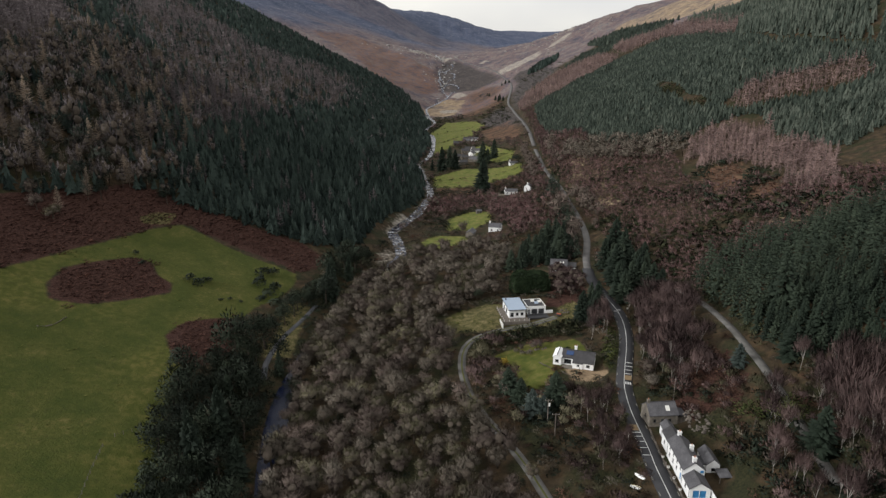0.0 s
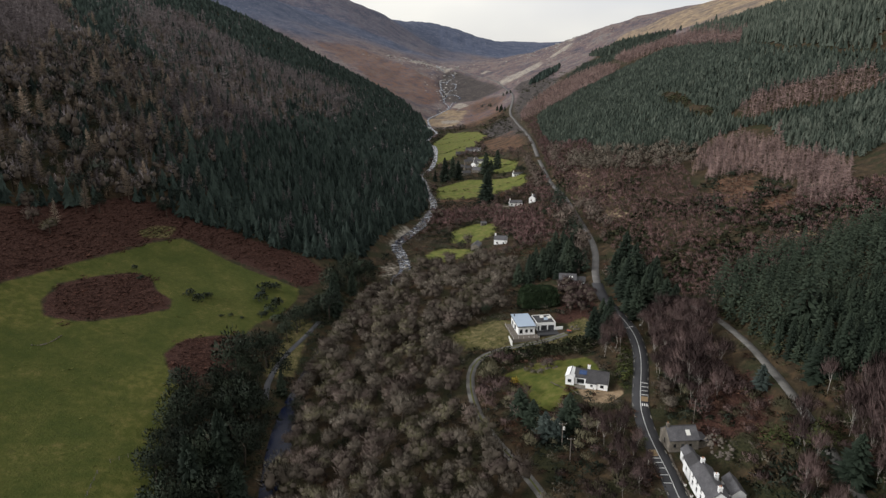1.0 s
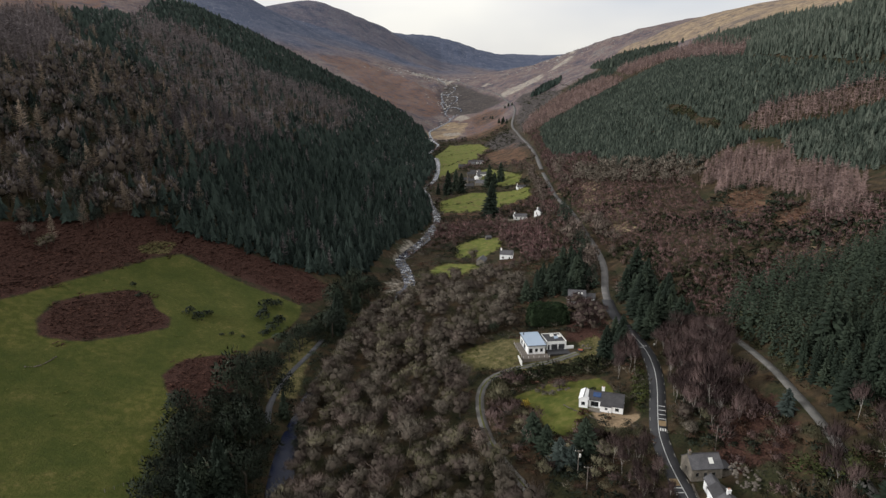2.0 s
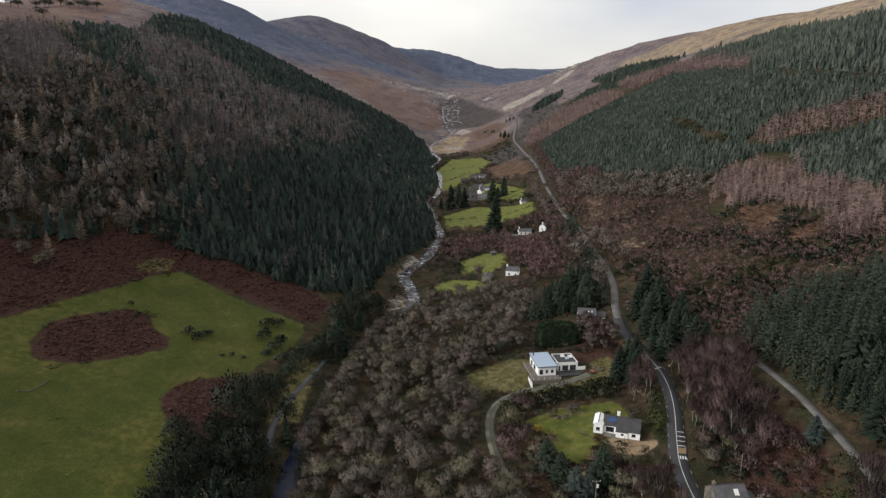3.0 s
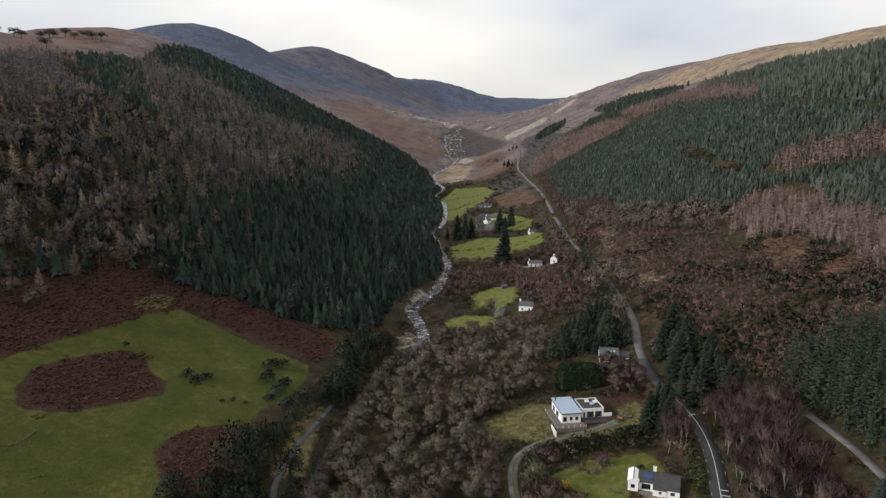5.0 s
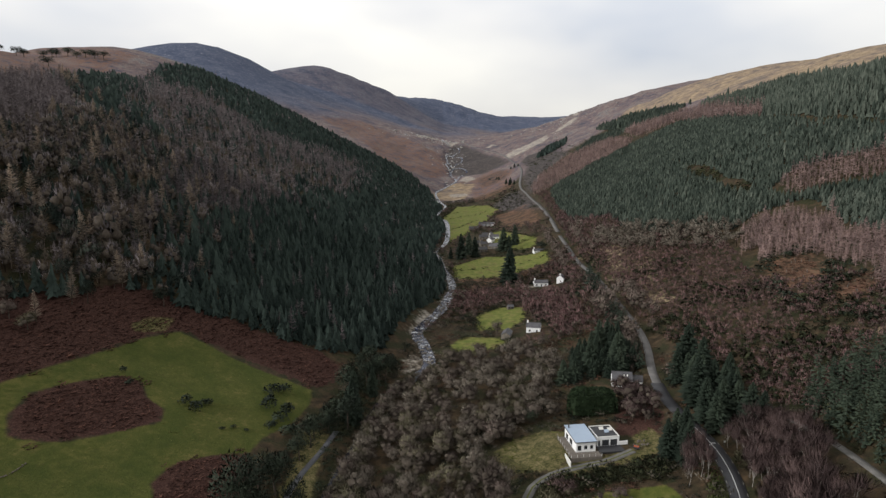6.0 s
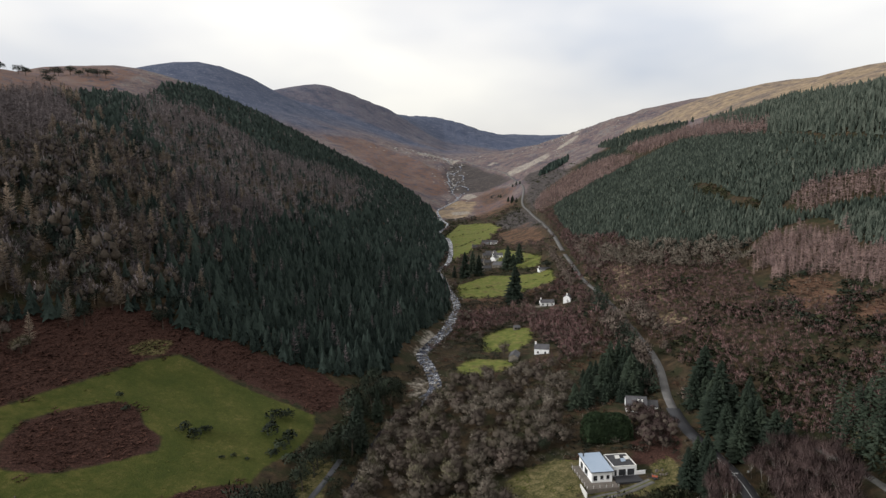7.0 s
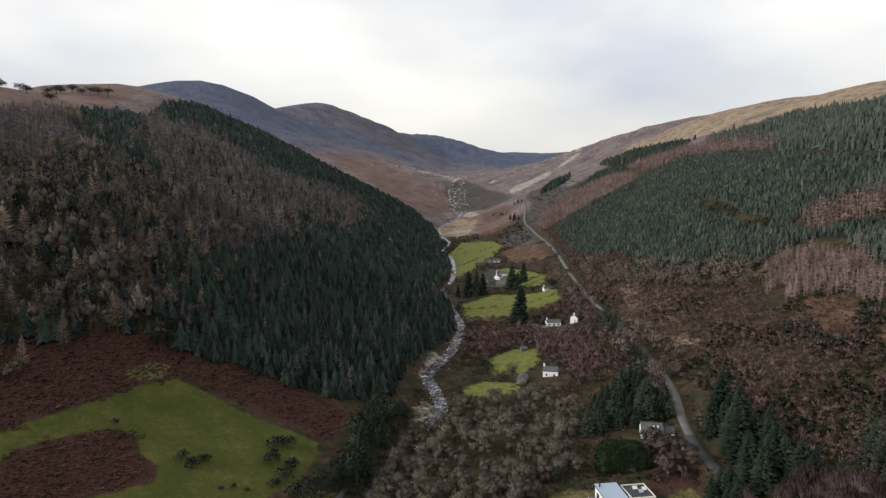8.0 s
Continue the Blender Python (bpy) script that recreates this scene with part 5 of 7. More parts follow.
def low(kind):
    def keep(x, y):
        f = fbm(x, y, 17, 3, 12) + RNG.normal(0, .18, len(x))
        k = np.where(f < -.12, 0, np.where(f < .3, 1, 2))
        under = inside(x, y, NEAR_VALLEY) | inside(x, y, list(FAR_VALLEY))
        return (k == kind) & off_open(x, y) & (~under | (RNG.uniform(0, 1, len(x)) < .3))
    return keep


wood("bramble_scrub", "dark green bramble and gorse scrub on the valley floor", SHRUB, FLOOR, 3.6, 2.1, 3.9, M_LEAF, low(0), "scrub", .35, .1)
wood("brushwood", "grey-brown leafless brushwood on the valley floor", BRUSH, FLOOR, 3.7, 2.6, 3.8, M_TWIG, low(1), "scrub", .35, .1)
wood("rusty_bracken", "rust-brown dead bracken and brush", SHRUB, FLOOR, 3.4, 1.3, 3.6, M_RUST, low(2), "scrub", .3, .1)
TUFT = []
for _ in range(8):
    a = RNG.uniform(0, 6.28, 7)
    way = np.column_stack([np.cos(a), np.sin(a), RNG.uniform(.2, 1.0, 7)])
    TUFT.append(shards(np.column_stack([.1 * np.cos(a), .1 * np.sin(a), 0 * a]), way, RNG.uniform(.45, .8, 7), .16, RNG))


def in_bracken(x, y):
    return any_border(x, y, BRACKEN[:3]) + 15 * (.5 * fbm(x, y, 6, 2, 50)) > .8


wood("bracken_fronds", "dead red-brown bracken fronds covering the pasture patches", TUFT, ((-215, 205), (-215, 355), (-60, 355), (-60, 205)), 1.35, .75, 1.7, M_BRACK, in_bracken, "bracken", .3, .02, False)
wood("bank_bracken", "orange-brown dead bracken on the bank behind the stone house", TUFT, ((66, 158), (66, 200), (94, 200), (94, 158)), 1.3, .9, 1.9, M_RUST, lambda x, y: any_border(x, y, BRACKEN[3:4]) + 6 * fbm(x, y, 6, 2, 53) > 0, "bracken", .3, .02, False)
wood("clearing_bracken", "orange-brown dead bracken on the cleared slope", TUFT, ((150, 315), (150, 400), (184, 400), (184, 315)), 1.7, .9, 2.2, M_RUST, lambda x, y: any_border(x, y, CLEARING) + 5 * fbm(x, y, 6, 2, 54) > 0, "bracken", .3, .02, False)
wood("grass_tussocks", "tufts of rough grass in the pasture", TUFT, FIELD, 3.4, .32, .8, M_TUSSOCK, lambda x, y: (any_border(x, y, BRACKEN[:3]) < -1) & (fbm(x, y, 22, 3, 51) > -.05), "grass", .35, .02, False)
wood("plot_tussocks", "pale tufts of rough grass on the modern house plot", TUFT, ((0, 246), (0, 276), (62, 276), (62, 246)), 1.5, .5, .9, M_TUSSOCK, lambda x, y: (any_border(x, y, ROUGH) > .2) & (fbm(x, y, 6, 2, 52) > -.1), "grass", .4, .02, False)
# leafless understorey along the road, the driveway and the forest track
UNDER = []
for _ in range(8):
    (v, f), c = crown_shape(RNG, 260, 12, .3, .03, .8, shell=.5, out=.5, lobe=.48)
    UNDER.append((v * (.5, .5, .55) - (0, 0, .12), f))
UPPER_BANK = ((72, 110), (72, 165), (66, 172), (66, 200), (75, 215), (74, 250), (89, 250), (87, 215), (85, 182), (92, 166), (104, 160), (120, 140), (118, 110))
LOWER_BANK = ((44, 112), (34, 136), (28, 156), (23, 171), (22, 182), (38, 194), (50, 192), (56, 184), (53, 150), (52, 112))
GARDEN_EDGE = ((10, 200), (9, 232), (16, 240), (26, 241), (20, 226), (25, 212), (27, 199), (40, 194), (40, 178), (24, 176), (16, 184))
ROAD_EDGE = ((60, 228), (62, 244), (69, 244), (66, 228))
for poly, gap, tag in ((UPPER_BANK, 3.9, "on the bank above the road"), (LOWER_BANK, 3.6, "between road and driveway"), (GARDEN_EDGE, 3.1, "beside the driveway bend"), (ROAD_EDGE, 3.0, "between bungalow and road")):
    for k, m in enumerate((M_BIRCH_N, M_TWIG_G, M_RUST, M_LEAF)):
        wood("understorey", ("purple-brown leafless saplings ", "grey leafless saplings ", "rusty dead undergrowth ", "dark evergreen undergrowth ")[k] + tag, UNDER if k < 3 else SHRUB, poly, gap, (4.6, 4.2, 2.2, 2.4)[k], (5.2, 5.0, 4.4, 4.2)[k], m,
             lambda x, y: (np.digitize(RNG.uniform(0, 1, len(x)) + .6 * fbm(x, y, 14, 2, 70), (.36, .58, .74)) == k) & off_open(x, y), "scrub", .3, .1)
wood("yard_shrubs", "dark evergreen shrubs behind the cottage yard", SHRUB, ((76, 112), (75, 140), (80, 152), (92, 150), (94, 112)), 2.8, 3.2, 4.6, M_LEAF, None, "scrub", .3, .1)
wood("track_scrub", "dark gorse and bramble along the forest track", SHRUB, ((99.5, 158), (99.5, 250), (110, 246), (116, 165)), 3.0, 2.2, 3.8, M_SCRUB, None, "scrub", .3, .1)
BANK = ((8, 236), (10, 245), (24, 242.5), (38, 244), (52, 247), (57, 240), (53, 234), (37, 235), (22, 232), (12, 231))
wood("bank_hedge", "thick dark hedge of gorse on the bank above the lawn", SHRUB, BANK, 1.5, 2.7, 3.2, M_SCRUB, lambda x, y: any_border(x, y, LAWN) < 0, "hedge", .3, .1)
wood("bungalow_hedge", "dense green hedge beside the bungalow", SHRUB, ((56.5, 199), (57, 210), (63, 228), (66, 230), (62, 212), (60, 200), (58, 194)), 1.5, 2.6, 3.0, M_IVY, None, "hedge", .2, .1)
LEFTBANK = ((-58, 110), (-76, 110), (-84, 150), (-94, 200), (-82, 236), (-70, 280), (-62, 330), (-40, 352), (-50, 300), (-60, 230))
wood("bank_scrub", "dark scrub under the riverside evergreens", SHRUB, LEFTBANK, 2.7, 2.4, 3.4, M_LEAF, off_lane, "scrub", .35, .1)
UPVALLEY = ((-30, 420), (-18, 560), (-28, 690), (-20, 800), (-22, 1000), (-20, 1250), (110, 1250), (104, 853), (92, 690), (86, 560), (60, 470))
wood("upper_valley_scrub", "dark scrub and small trees between the upper fields", BARE_FAR, UPVALLEY, 8.5, 5.0, 6.0, [M_BIRCH, M_BARK], lambda x, y: off_open(x, y) & (any_border(x, y, RUSTY + DARK[1:2] + TAN) < -2) & (fbm(x, y, 60, 3, 14) > -.15), spread=.3)
wood("field_scrub", "dark gorse clumps along the field borders", SHRUB, UPVALLEY, 6.8, 2.6, 5.0, M_SCRUB, lambda x, y: (any_border(x, y, GREEN) < 2) & (any_border(x, y, RUSTY + TAN) < -2) & (fbm(x, y, 40, 3, 15) < .2), "scrub", .35, .1)
# hedges and broken walls along the upper fields
hx, hy = [], []
for poly in GREEN[:5]:
    for (ax, ay), (bx, by) in zip(poly, poly[1:] + poly[:1]):
        n = int(math.hypot(bx - ax, by - ay) / 2.2)
        t = np.linspace(0, 1, max(2, n), endpoint=False)
        hx.append(ax + (bx - ax) * t + RNG.normal(0, 1.0, len(t)))
        hy.append(ay + (by - ay) * t + RNG.normal(0, 1.0, len(t)))
for a, b in (((-9, 600), (75, 612)), ((28, 800), (70, 700)), ((-8, 850), (30, 940)), ((-12, 960), (52, 1040)), ((-6, 1060), (40, 1130)), ((-14, 388), (17, 388))):
    t = np.linspace(0, 1, int(math.dist(a, b) / 2.4))
    hx.append(a[0] + (b[0] - a[0]) * t + RNG.normal(0, .6, len(t)))
    hy.append(a[1] + (b[1] - a[1]) * t + RNG.normal(0, .6, len(t)))
hx, hy = np.concatenate(hx), np.concatenate(hy)
m = RNG.uniform(0, 1, len(hx)) < .55
hx, hy = hx[m], hy[m]
s = np.exp(RNG.normal(0, .35, len(hx)))
tagged(new("field_hedge", grow("field_hedge", SHRUB, hx, hy, 1.7 * s, 2.6 * s, M_SCRUB, RNG, .1, True)), "dark scrubby hedges along the upper fields", "hedge", kind="stuff")
HEADSCRUB = ((100, 1000), (125, 1250), (160, 1400), (165, 1560), (230, 1500), (290, 1400), (290, 1180), (225, 1175), (150, 1080))
wood("slope_heath", "dark heath and young trees below the mountain road", SHRUB, HEADSCRUB, 11.0, 2.2, 5.0, M_SCRUB, None, "scrub", .35, .1)


def bush(name, label, x, y, h, r, material=None, group=""):
    a = leafy_shape(RNG, 260, .045, .13, 8)
    ob = new(name, meshed(name, ((a[0] - (0, 0, .22)) * (r, r, h * 1.25), a[1]), material or M_LEAF, True))
    ob.location = (x, y, float(ground_z(x, y)) - .1)
    return tagged(ob, label, "bush", group)


for x, y, h, r in ((-115, 276, 3, 5.5), (-110, 273, 3.6, 6), (-108, 278, 2.8, 5), (-88, 299, 4.6, 7.5), (-84, 303, 3.8, 6), (-86, 289, 4.6, 8), (-79, 287, 4.6, 7), (-81, 281, 4, 6.5), (-76, 274, 4.6, 7), (-83, 276, 3, 5), (-98, 266, 1.3, 2.6), (-95, 269, 1.2, 2.4), (-90, 269, 1.2, 2.2), (-141, 283, 2.6, 3), (-136, 277, 2, 3.5)):
    bush("gorse_bush", "dark green gorse bush in the pasture", x, y, h, r, M_LEAF, "pasture bushes")
for x, y, h, r in ((41.5, 206.5, 1.1, 2.6), (40.2, 208.4, .9, 2.2), (39.2, 205.2, 1.2, 2.8), (40.6, 203.0, .9, 2.0), (37.5, 201, 1.6, 3.2)):
    bush("heather_bed", "low reddish-brown heather in the bungalow garden bed", x, y, h, r, M_RUST, "garden bed plants")
for x, y in ((30.5, 224.5), (33, 223.5), (28.5, 226)):
    bush("garden_shrub", "leafless grey shrub on the bungalow lawn", x, y, 1.5, 3.0, M_TWIG)
bush("flowering_gorse", "yellow flowering gorse bush on the lawn border", 22.8, 217, 2.6, 3.8, M_GORSE)
bush("garden_shrub", "dark green round shrub behind the bungalow", 46.5, 222, 1.6, 3.2, M_LEAF)
bush("garden_shrub", "dark green round shrub beside the driveway bend", 19, 237, 2.0, 4.0, M_IVY)
bush("copper_shrub", "small round copper-red shrub in the gravel yard", 47.2, 201.2, 2.0, 2.0, M_RUST)


def cypress_hedge():
    """A tall clipped block of cypress: leaf tufts all over its faces."""
    rng, n = RNG, 2600
    w, l, h = 19.0, 9.0, 9.6
    u = rng.uniform(-1, 1, (n, 3))
    face = rng.choice(3, n, p=(.2, .4, .4))
    u[np.arange(n), face] = np.sign(u[np.arange(n), face])
    u[:, 2] = np.where(face == 2, 1, u[:, 2])
    corner = np.abs(u).prod(1)
    at = u * (w / 2, l / 2, h / 2) * (1 - .09 * corner[:, None]) + (0, 0, h / 2)
    at[:, 2] *= 1 + .2 * fbm(at[:, 0], at[:, 1] * .5, 5, 2, 3)
    at[:, :2] *= (1 - .16 * (at[:, 2:] / h) ** 2) * (1 + .07 * fbm(at[:, 0] + at[:, 1], at[:, 2], 2.5, 2, 8))[:, None]
    nrm = np.zeros((n, 3))
    nrm[np.arange(n), face] = u[np.arange(n), face]
    v, f = shards(at - nrm * .3, nrm * .5 + (0, 0, .75) + rng.normal(0, .3, (n, 3)), rng.uniform(.7, 1.3, n), .28, rng, True)
    core = bmesh.new()
    bmesh.ops.create_cube(core, size=1, matrix=Matrix.Translation((0, 0, h / 2 - .3)) @ Matrix.Diagonal((w * .8, l * .76, h * .8, 1)))
    cv = np.array([q.co[:] for q in core.verts])
    cf = np.array([[q.index for q in t] for fc in core.faces for t in ((fc.verts[0], fc.verts[1], fc.verts[2]), (fc.verts[0], fc.verts[2], fc.verts[3]))])
    core.free()
    a, b = weld([(v, f), (cv, cf)])
    ob = new("cypress_hedge", put_mesh("cypress_hedge", a, b, M_HEDGE))
    ob.matrix_world = pose(41, 287, float(ground_z(41, 287)) - .3, 0, 0, 4)
    tagged(ob, "tall dense dark green cypress hedge behind the modern house", "hedge")


cypress_hedge()

# ---- houses ----
M_WHITE = two_tone("white_render", (.74, .74, .73), (.9, .9, .89), .35, 3.0, .85, .2, .25, .02)
M_SLATE = two_tone("grey_slate", (.04, .039, .043), (.145, .142, .148), .45, 3.0, .65, .3, .7, .05)
M_DARKSLATE = two_tone("dark_slate", (.025, .024, .026), (.075, .072, .074), .5, 4.0, .65, .3, .5, .03)
M_STONE = two_tone("old_stonework", (.075, .066, .056), (.3, .27, .225), .6, 2.2, .95, .1, 1.0, .08)
M_METALROOF = two_tone("blue_grey_metal_roof", (.27, .34, .43), (.34, .41, .5), .15, 2.0, .38, .5, .05, .01)
M_MEMBRANE = two_tone("dark_roof_membrane", (.028, .028, .03), (.07, .07, .074), .3, 2.0, .85, .2, .2)
M_DARKTRIM = two_tone("dark_grey_trim", (.03, .032, .036), (.055, .058, .064), .5, 4.0, .5, .4, .1)
M_BLUEPAINT = two_tone("blue_painted_wood", (.03, .16, .36), (.06, .27, .52), .6, 5.0, .5, .4, .15)
M_WOOD = two_tone("weathered_timber", (.1, .088, .076), (.23, .2, .175), .6, 5.0, .9, .1, .4)
M_PALETRIM = two_tone("pale_trim", (.55, .54, .5), (.75, .74, .7), .6, 4.0, .8, .2, .2)
M_PVC = two_tone("solar_panel", (.012, .03, .09), (.03, .07, .17), .5, 3.0, .15, .5, 0)
M_RED = two_tone("rusty_red", (.2, .05, .03), (.38, .12, .06), .8, 4.0, .8)
M_YELLOW = two_tone("yellow_plastic", (.5, .38, .06), (.7, .55, .12), .8, 4.0, .6)
M_TERRA = two_tone("clay_pot", (.25, .12, .07), (.4, .2, .12), .8, 4.0, .9)


def make_glass():
    n = Nodes("window_glass", .04, .5)
    n.b.inputs["Transmission Weight"].default_value = .85
    n.b.inputs["IOR"].default_value = 1.45
    return n.done(n.ramp(n.noise(n.pos(), 2.0), (.3, (.05, .06, .07)), (.7, (.1, .11, .12))))


M_GLASS = make_glass()
V = Vector


def part(name, bm, material, parent, label=""):
    me = bpy.data.meshes.new(name)
    bmesh.ops.recalc_face_normals(bm, faces=bm.faces)
    bm.to_mesh(me)
    bm.free()
    me.materials.append(material)
    ob = new(name, me)
    ob.parent = parent
    return tagged(ob, label)


def thing(name, label, category, x, y, z=None, turn=0.0, group=""):
    ob = new(name)
    ob.empty_display_size = .5
    ob.matrix_world = pose(x, y, float(ground_z(x, y)) if z is None else z, 0, 0, turn)
    return tagged(ob, label, category, group)


def slab(bm, o, a, b, c):
    """A solid block from a corner and its three edges."""
    o, a, b, c = V(o), V(a), V(b), V(c)
    v = [bm.verts.new(o + i * a + j * b + k * c) for k in (0, 1) for j in (0, 1) for i in (0, 1)]
    for f in ((0, 1, 3, 2), (4, 6, 7, 5), (0, 4, 5, 1), (2, 3, 7, 6), (0, 2, 6, 4), (1, 5, 7, 3)):
        bm.faces.new([v[i] for i in f])


def box(bm, x0, x1, y0, y1, z0, z1):
    slab(bm, (x0, y0, z0), (x1 - x0, 0, 0), (0, y1 - y0, 0), (0, 0, z1 - z0))


def boxed(name, dims, material, parent, label="", bevel=0.0):
    bm = bmesh.new()
    box(bm, *dims)
    if bevel:
        bmesh.ops.bevel(bm, geom=bm.edges[:], offset=bevel, segments=1, affect="EDGES")
    return part(name, bm, material, parent, label)


def facade(bm, p0, p1, z0, z1, holes=(), thick=.3):
    """A wall from p0 to p1 with openings (from, to, sill, head); its outer face is to the right of the way."""
    d = V((p1[0] - p0[0], p1[1] - p0[1], 0))
    length = d.length
    d.normalize()
    inward = V((-d.y, d.x, 0)) * thick
    us = sorted({0, length, *(h[0] for h in holes), *(h[1] for h in holes)})
    zs = sorted({z0, z1, *(h[2] for h in holes), *(h[3] for h in holes)})
    for u0, u1 in zip(us[:-1], us[1:]):
        for w0, w1 in zip(zs[:-1], zs[1:]):
            um, wm = (u0 + u1) / 2, (w0 + w1) / 2
            if any(h[0] < um < h[1] and h[2] < wm < h[3] for h in holes):
                continue
            slab(bm, V((p0[0], p0[1], w0)) + d * u0, d * (u1 - u0), inward, (0, 0, w1 - w0))


def window(parent, p0, p1, hole, frame_mat, name="window", glass=True):
    """Frame, sill and pane in an opening of a wall from p0 to p1."""
    d = V((p1[0] - p0[0], p1[1] - p0[1], 0)).normalized()
    inn = V((-d.y, d.x, 0))
    o = V((p0[0], p0[1], 0)) + d * hole[0] + inn * .1
    w, z0, z1 = hole[1] - hole[0], hole[2], hole[3]
    bm = bmesh.new()
    t = .07
    for u0, u1, w0, w1 in ((0, t, z0, z1), (w - t, w, z0, z1), (t, w - t, z0, z0 + t), (t, w - t, z1 - t, z1), (w / 2 - .025, w / 2 + .025, z0 + t, z1 - t)):
        slab(bm, o + d * u0 + V((0, 0, w0)), d * (u1 - u0), inn * .08, (0, 0, w1 - w0))
    slab(bm, o - inn * .18 - d * .06 + V((0, 0, z0 - .08)), d * (w + .12), inn * .17, (0, 0, .075))
    win = part(name, bm, frame_mat, parent)
    if glass:
        bm = bmesh.new()
        slab(bm, o + d * .03 + inn * .03 + V((0, 0, z0 + .03)), d * (w - .06), inn * .02, (0, 0, z1 - z0 - .06))
        pane = part("pane", bm, M_GLASS, win)
        pane.visible_shadow = False
    return win


def door(parent, p0, p1, hole, material, boards=4, name="door", label=""):
    d = V((p1[0] - p0[0], p1[1] - p0[1], 0)).normalized()
    inn = V((-d.y, d.x, 0))
    o = V((p0[0], p0[1], 0)) + d * hole[0] + inn * .1
    w = (hole[1] - hole[0]) / boards
    bm = bmesh.new()
    for k in range(boards):
        slab(bm, o + d * (k * w + .012) + V((0, 0, hole[2] + .02)), d * (w - .024), inn * .064, (0, 0, hole[3] - hole[2] - .04))
    slab(bm, o + inn * .06 + V((0, 0, hole[2])), d * (boards * w), inn * .03, (0, 0, hole[3] - hole[2]))
    leaf = part(name, bm, material, parent, label)
    bm = bmesh.new()
    slab(bm, o + d * (boards * w * .88) - inn * .05 + V((0, 0, hole[2] + 1.0)), d * .14, inn * .05, (0, 0, .03))
    part("handle", bm, M_DARKTRIM, leaf)
    return leaf


def gabled(parent, x0, x1, y0, y1, eave, ridge, axis="y", holes=None, wall=None, roof=None, over=.22, thick=.3, frame_mat=None, name="wall", z0=-.6):
    """A house body with a pitched roof. Sides: s, e, n, w, each with its openings (kind, from, to, sill, head)."""
    holes = holes or {}
    wall, roof, frame_mat = wall or M_WHITE, roof or M_SLATE, frame_mat or M_DARKTRIM
    sides = dict(s=((x0, y0), (x1, y0)), e=((x1, y0 + thick), (x1, y1 - thick)), n=((x1, y1), (x0, y1)), w=((x0, y1 - thick), (x0, y0 + thick)))
    bm = bmesh.new()
    for k, (a, b) in sides.items():
        facade(bm, a, b, z0, eave, [h[1:] for h in holes.get(k, ())], thick)
    if axis == "y":
        xm = (x0 + x1) / 2
        for yy in (y0, y1 - thick):
            vs = [bm.verts.new(q) for q in ((x0, yy, eave), (x1, yy, eave), (xm, yy, ridge), (x0, yy + thick, eave), (x1, yy + thick, eave), (xm, yy + thick, ridge))]
            for f in ((0, 1, 2), (3, 5, 4), (0, 3, 4, 1), (1, 4, 5, 2), (2, 5, 3, 0)):
                bm.faces.new([vs[i] for i in f])
    else:
        ym = (y0 + y1) / 2
        for xx in (x0, x1 - thick):
            vs = [bm.verts.new(q) for q in ((xx, y0, eave), (xx, y1, eave), (xx, ym, ridge), (xx + thick, y0, eave), (xx + thick, y1, eave), (xx + thick, ym, ridge))]
            for f in ((0, 1, 2), (3, 5, 4), (0, 3, 4, 1), (1, 4, 5, 2), (2, 5, 3, 0)):
                bm.faces.new([vs[i] for i in f])
    part(name, bm, wall, parent)
    for sgn in (-1, 1):
        bm = bmesh.new()
        if axis == "y":
            half = (x1 - x0) / 2
            run = V((half + over, 0, ridge - eave + over * (ridge - eave) / half))
            run.x *= -sgn
            base = V((x0 - over if sgn < 0 else x1 + over, y0 - over * .7, eave - over * (ridge - eave) / half + .03))
            slab(bm, base, run, (0, y1 - y0 + over * 1.4, 0), (0, 0, .16))
        else:
            half = (y1 - y0) / 2
            run = V((0, half + over, ridge - eave + over * (ridge - eave) / half))
            run.y *= -sgn
            base = V((x0 - over * .7, y0 - over if sgn < 0 else y1 + over, eave - over * (ridge - eave) / half + .03))
            slab(bm, base, run, (x1 - x0 + over * 1.4, 0, 0), (0, 0, .16))
        part("roof_slope", bm, roof, parent)
    bm = bmesh.new()
    if axis == "y":
        box(bm, (x0 + x1) / 2 - .14, (x0 + x1) / 2 + .14, y0 - over * .7, y1 + over * .7, ridge + .13, ridge + .25)
    else:
        box(bm, x0 - over * .7, x1 + over * .7, (y0 + y1) / 2 - .14, (y0 + y1) / 2 + .14, ridge + .13, ridge + .25)
    part("ridge_tiles", bm, M_DARKSLATE, parent)
    for k, (a, b) in sides.items():
        for h in holes.get(k, ()):
            if h[0] == "win":
                window(parent, a, b, h[1:], frame_mat)
            else:
                door(parent, a, b, h[1:], {"blue": M_BLUEPAINT, "dark": M_DARKTRIM, "white": M_PALETRIM}[h[0]])


def chimney(parent, x, y, z0, z1, w=.8, l=.6, mat=None, pots=2):
    bm = bmesh.new()
    box(bm, x - w / 2, x + w / 2, y - l / 2, y + l / 2, z0, z1)
    box(bm, x - w / 2 - .07, x + w / 2 + .07, y - l / 2 - .07, y + l / 2 + .07, z1 + .004, z1 + .14)
    stack = part("chimney", bm, mat or M_WHITE, parent)
    for k in range(pots):
        bm = bmesh.new()
        bmesh.ops.create_cone(bm, cap_ends=True, segments=8, radius1=.14, radius2=.11, depth=.45, matrix=Matrix.Translation((x + (k - (pots - 1) / 2) * .36, y, z1 + .36)))
        part("chimney_pot", bm, M_TERRA, stack)


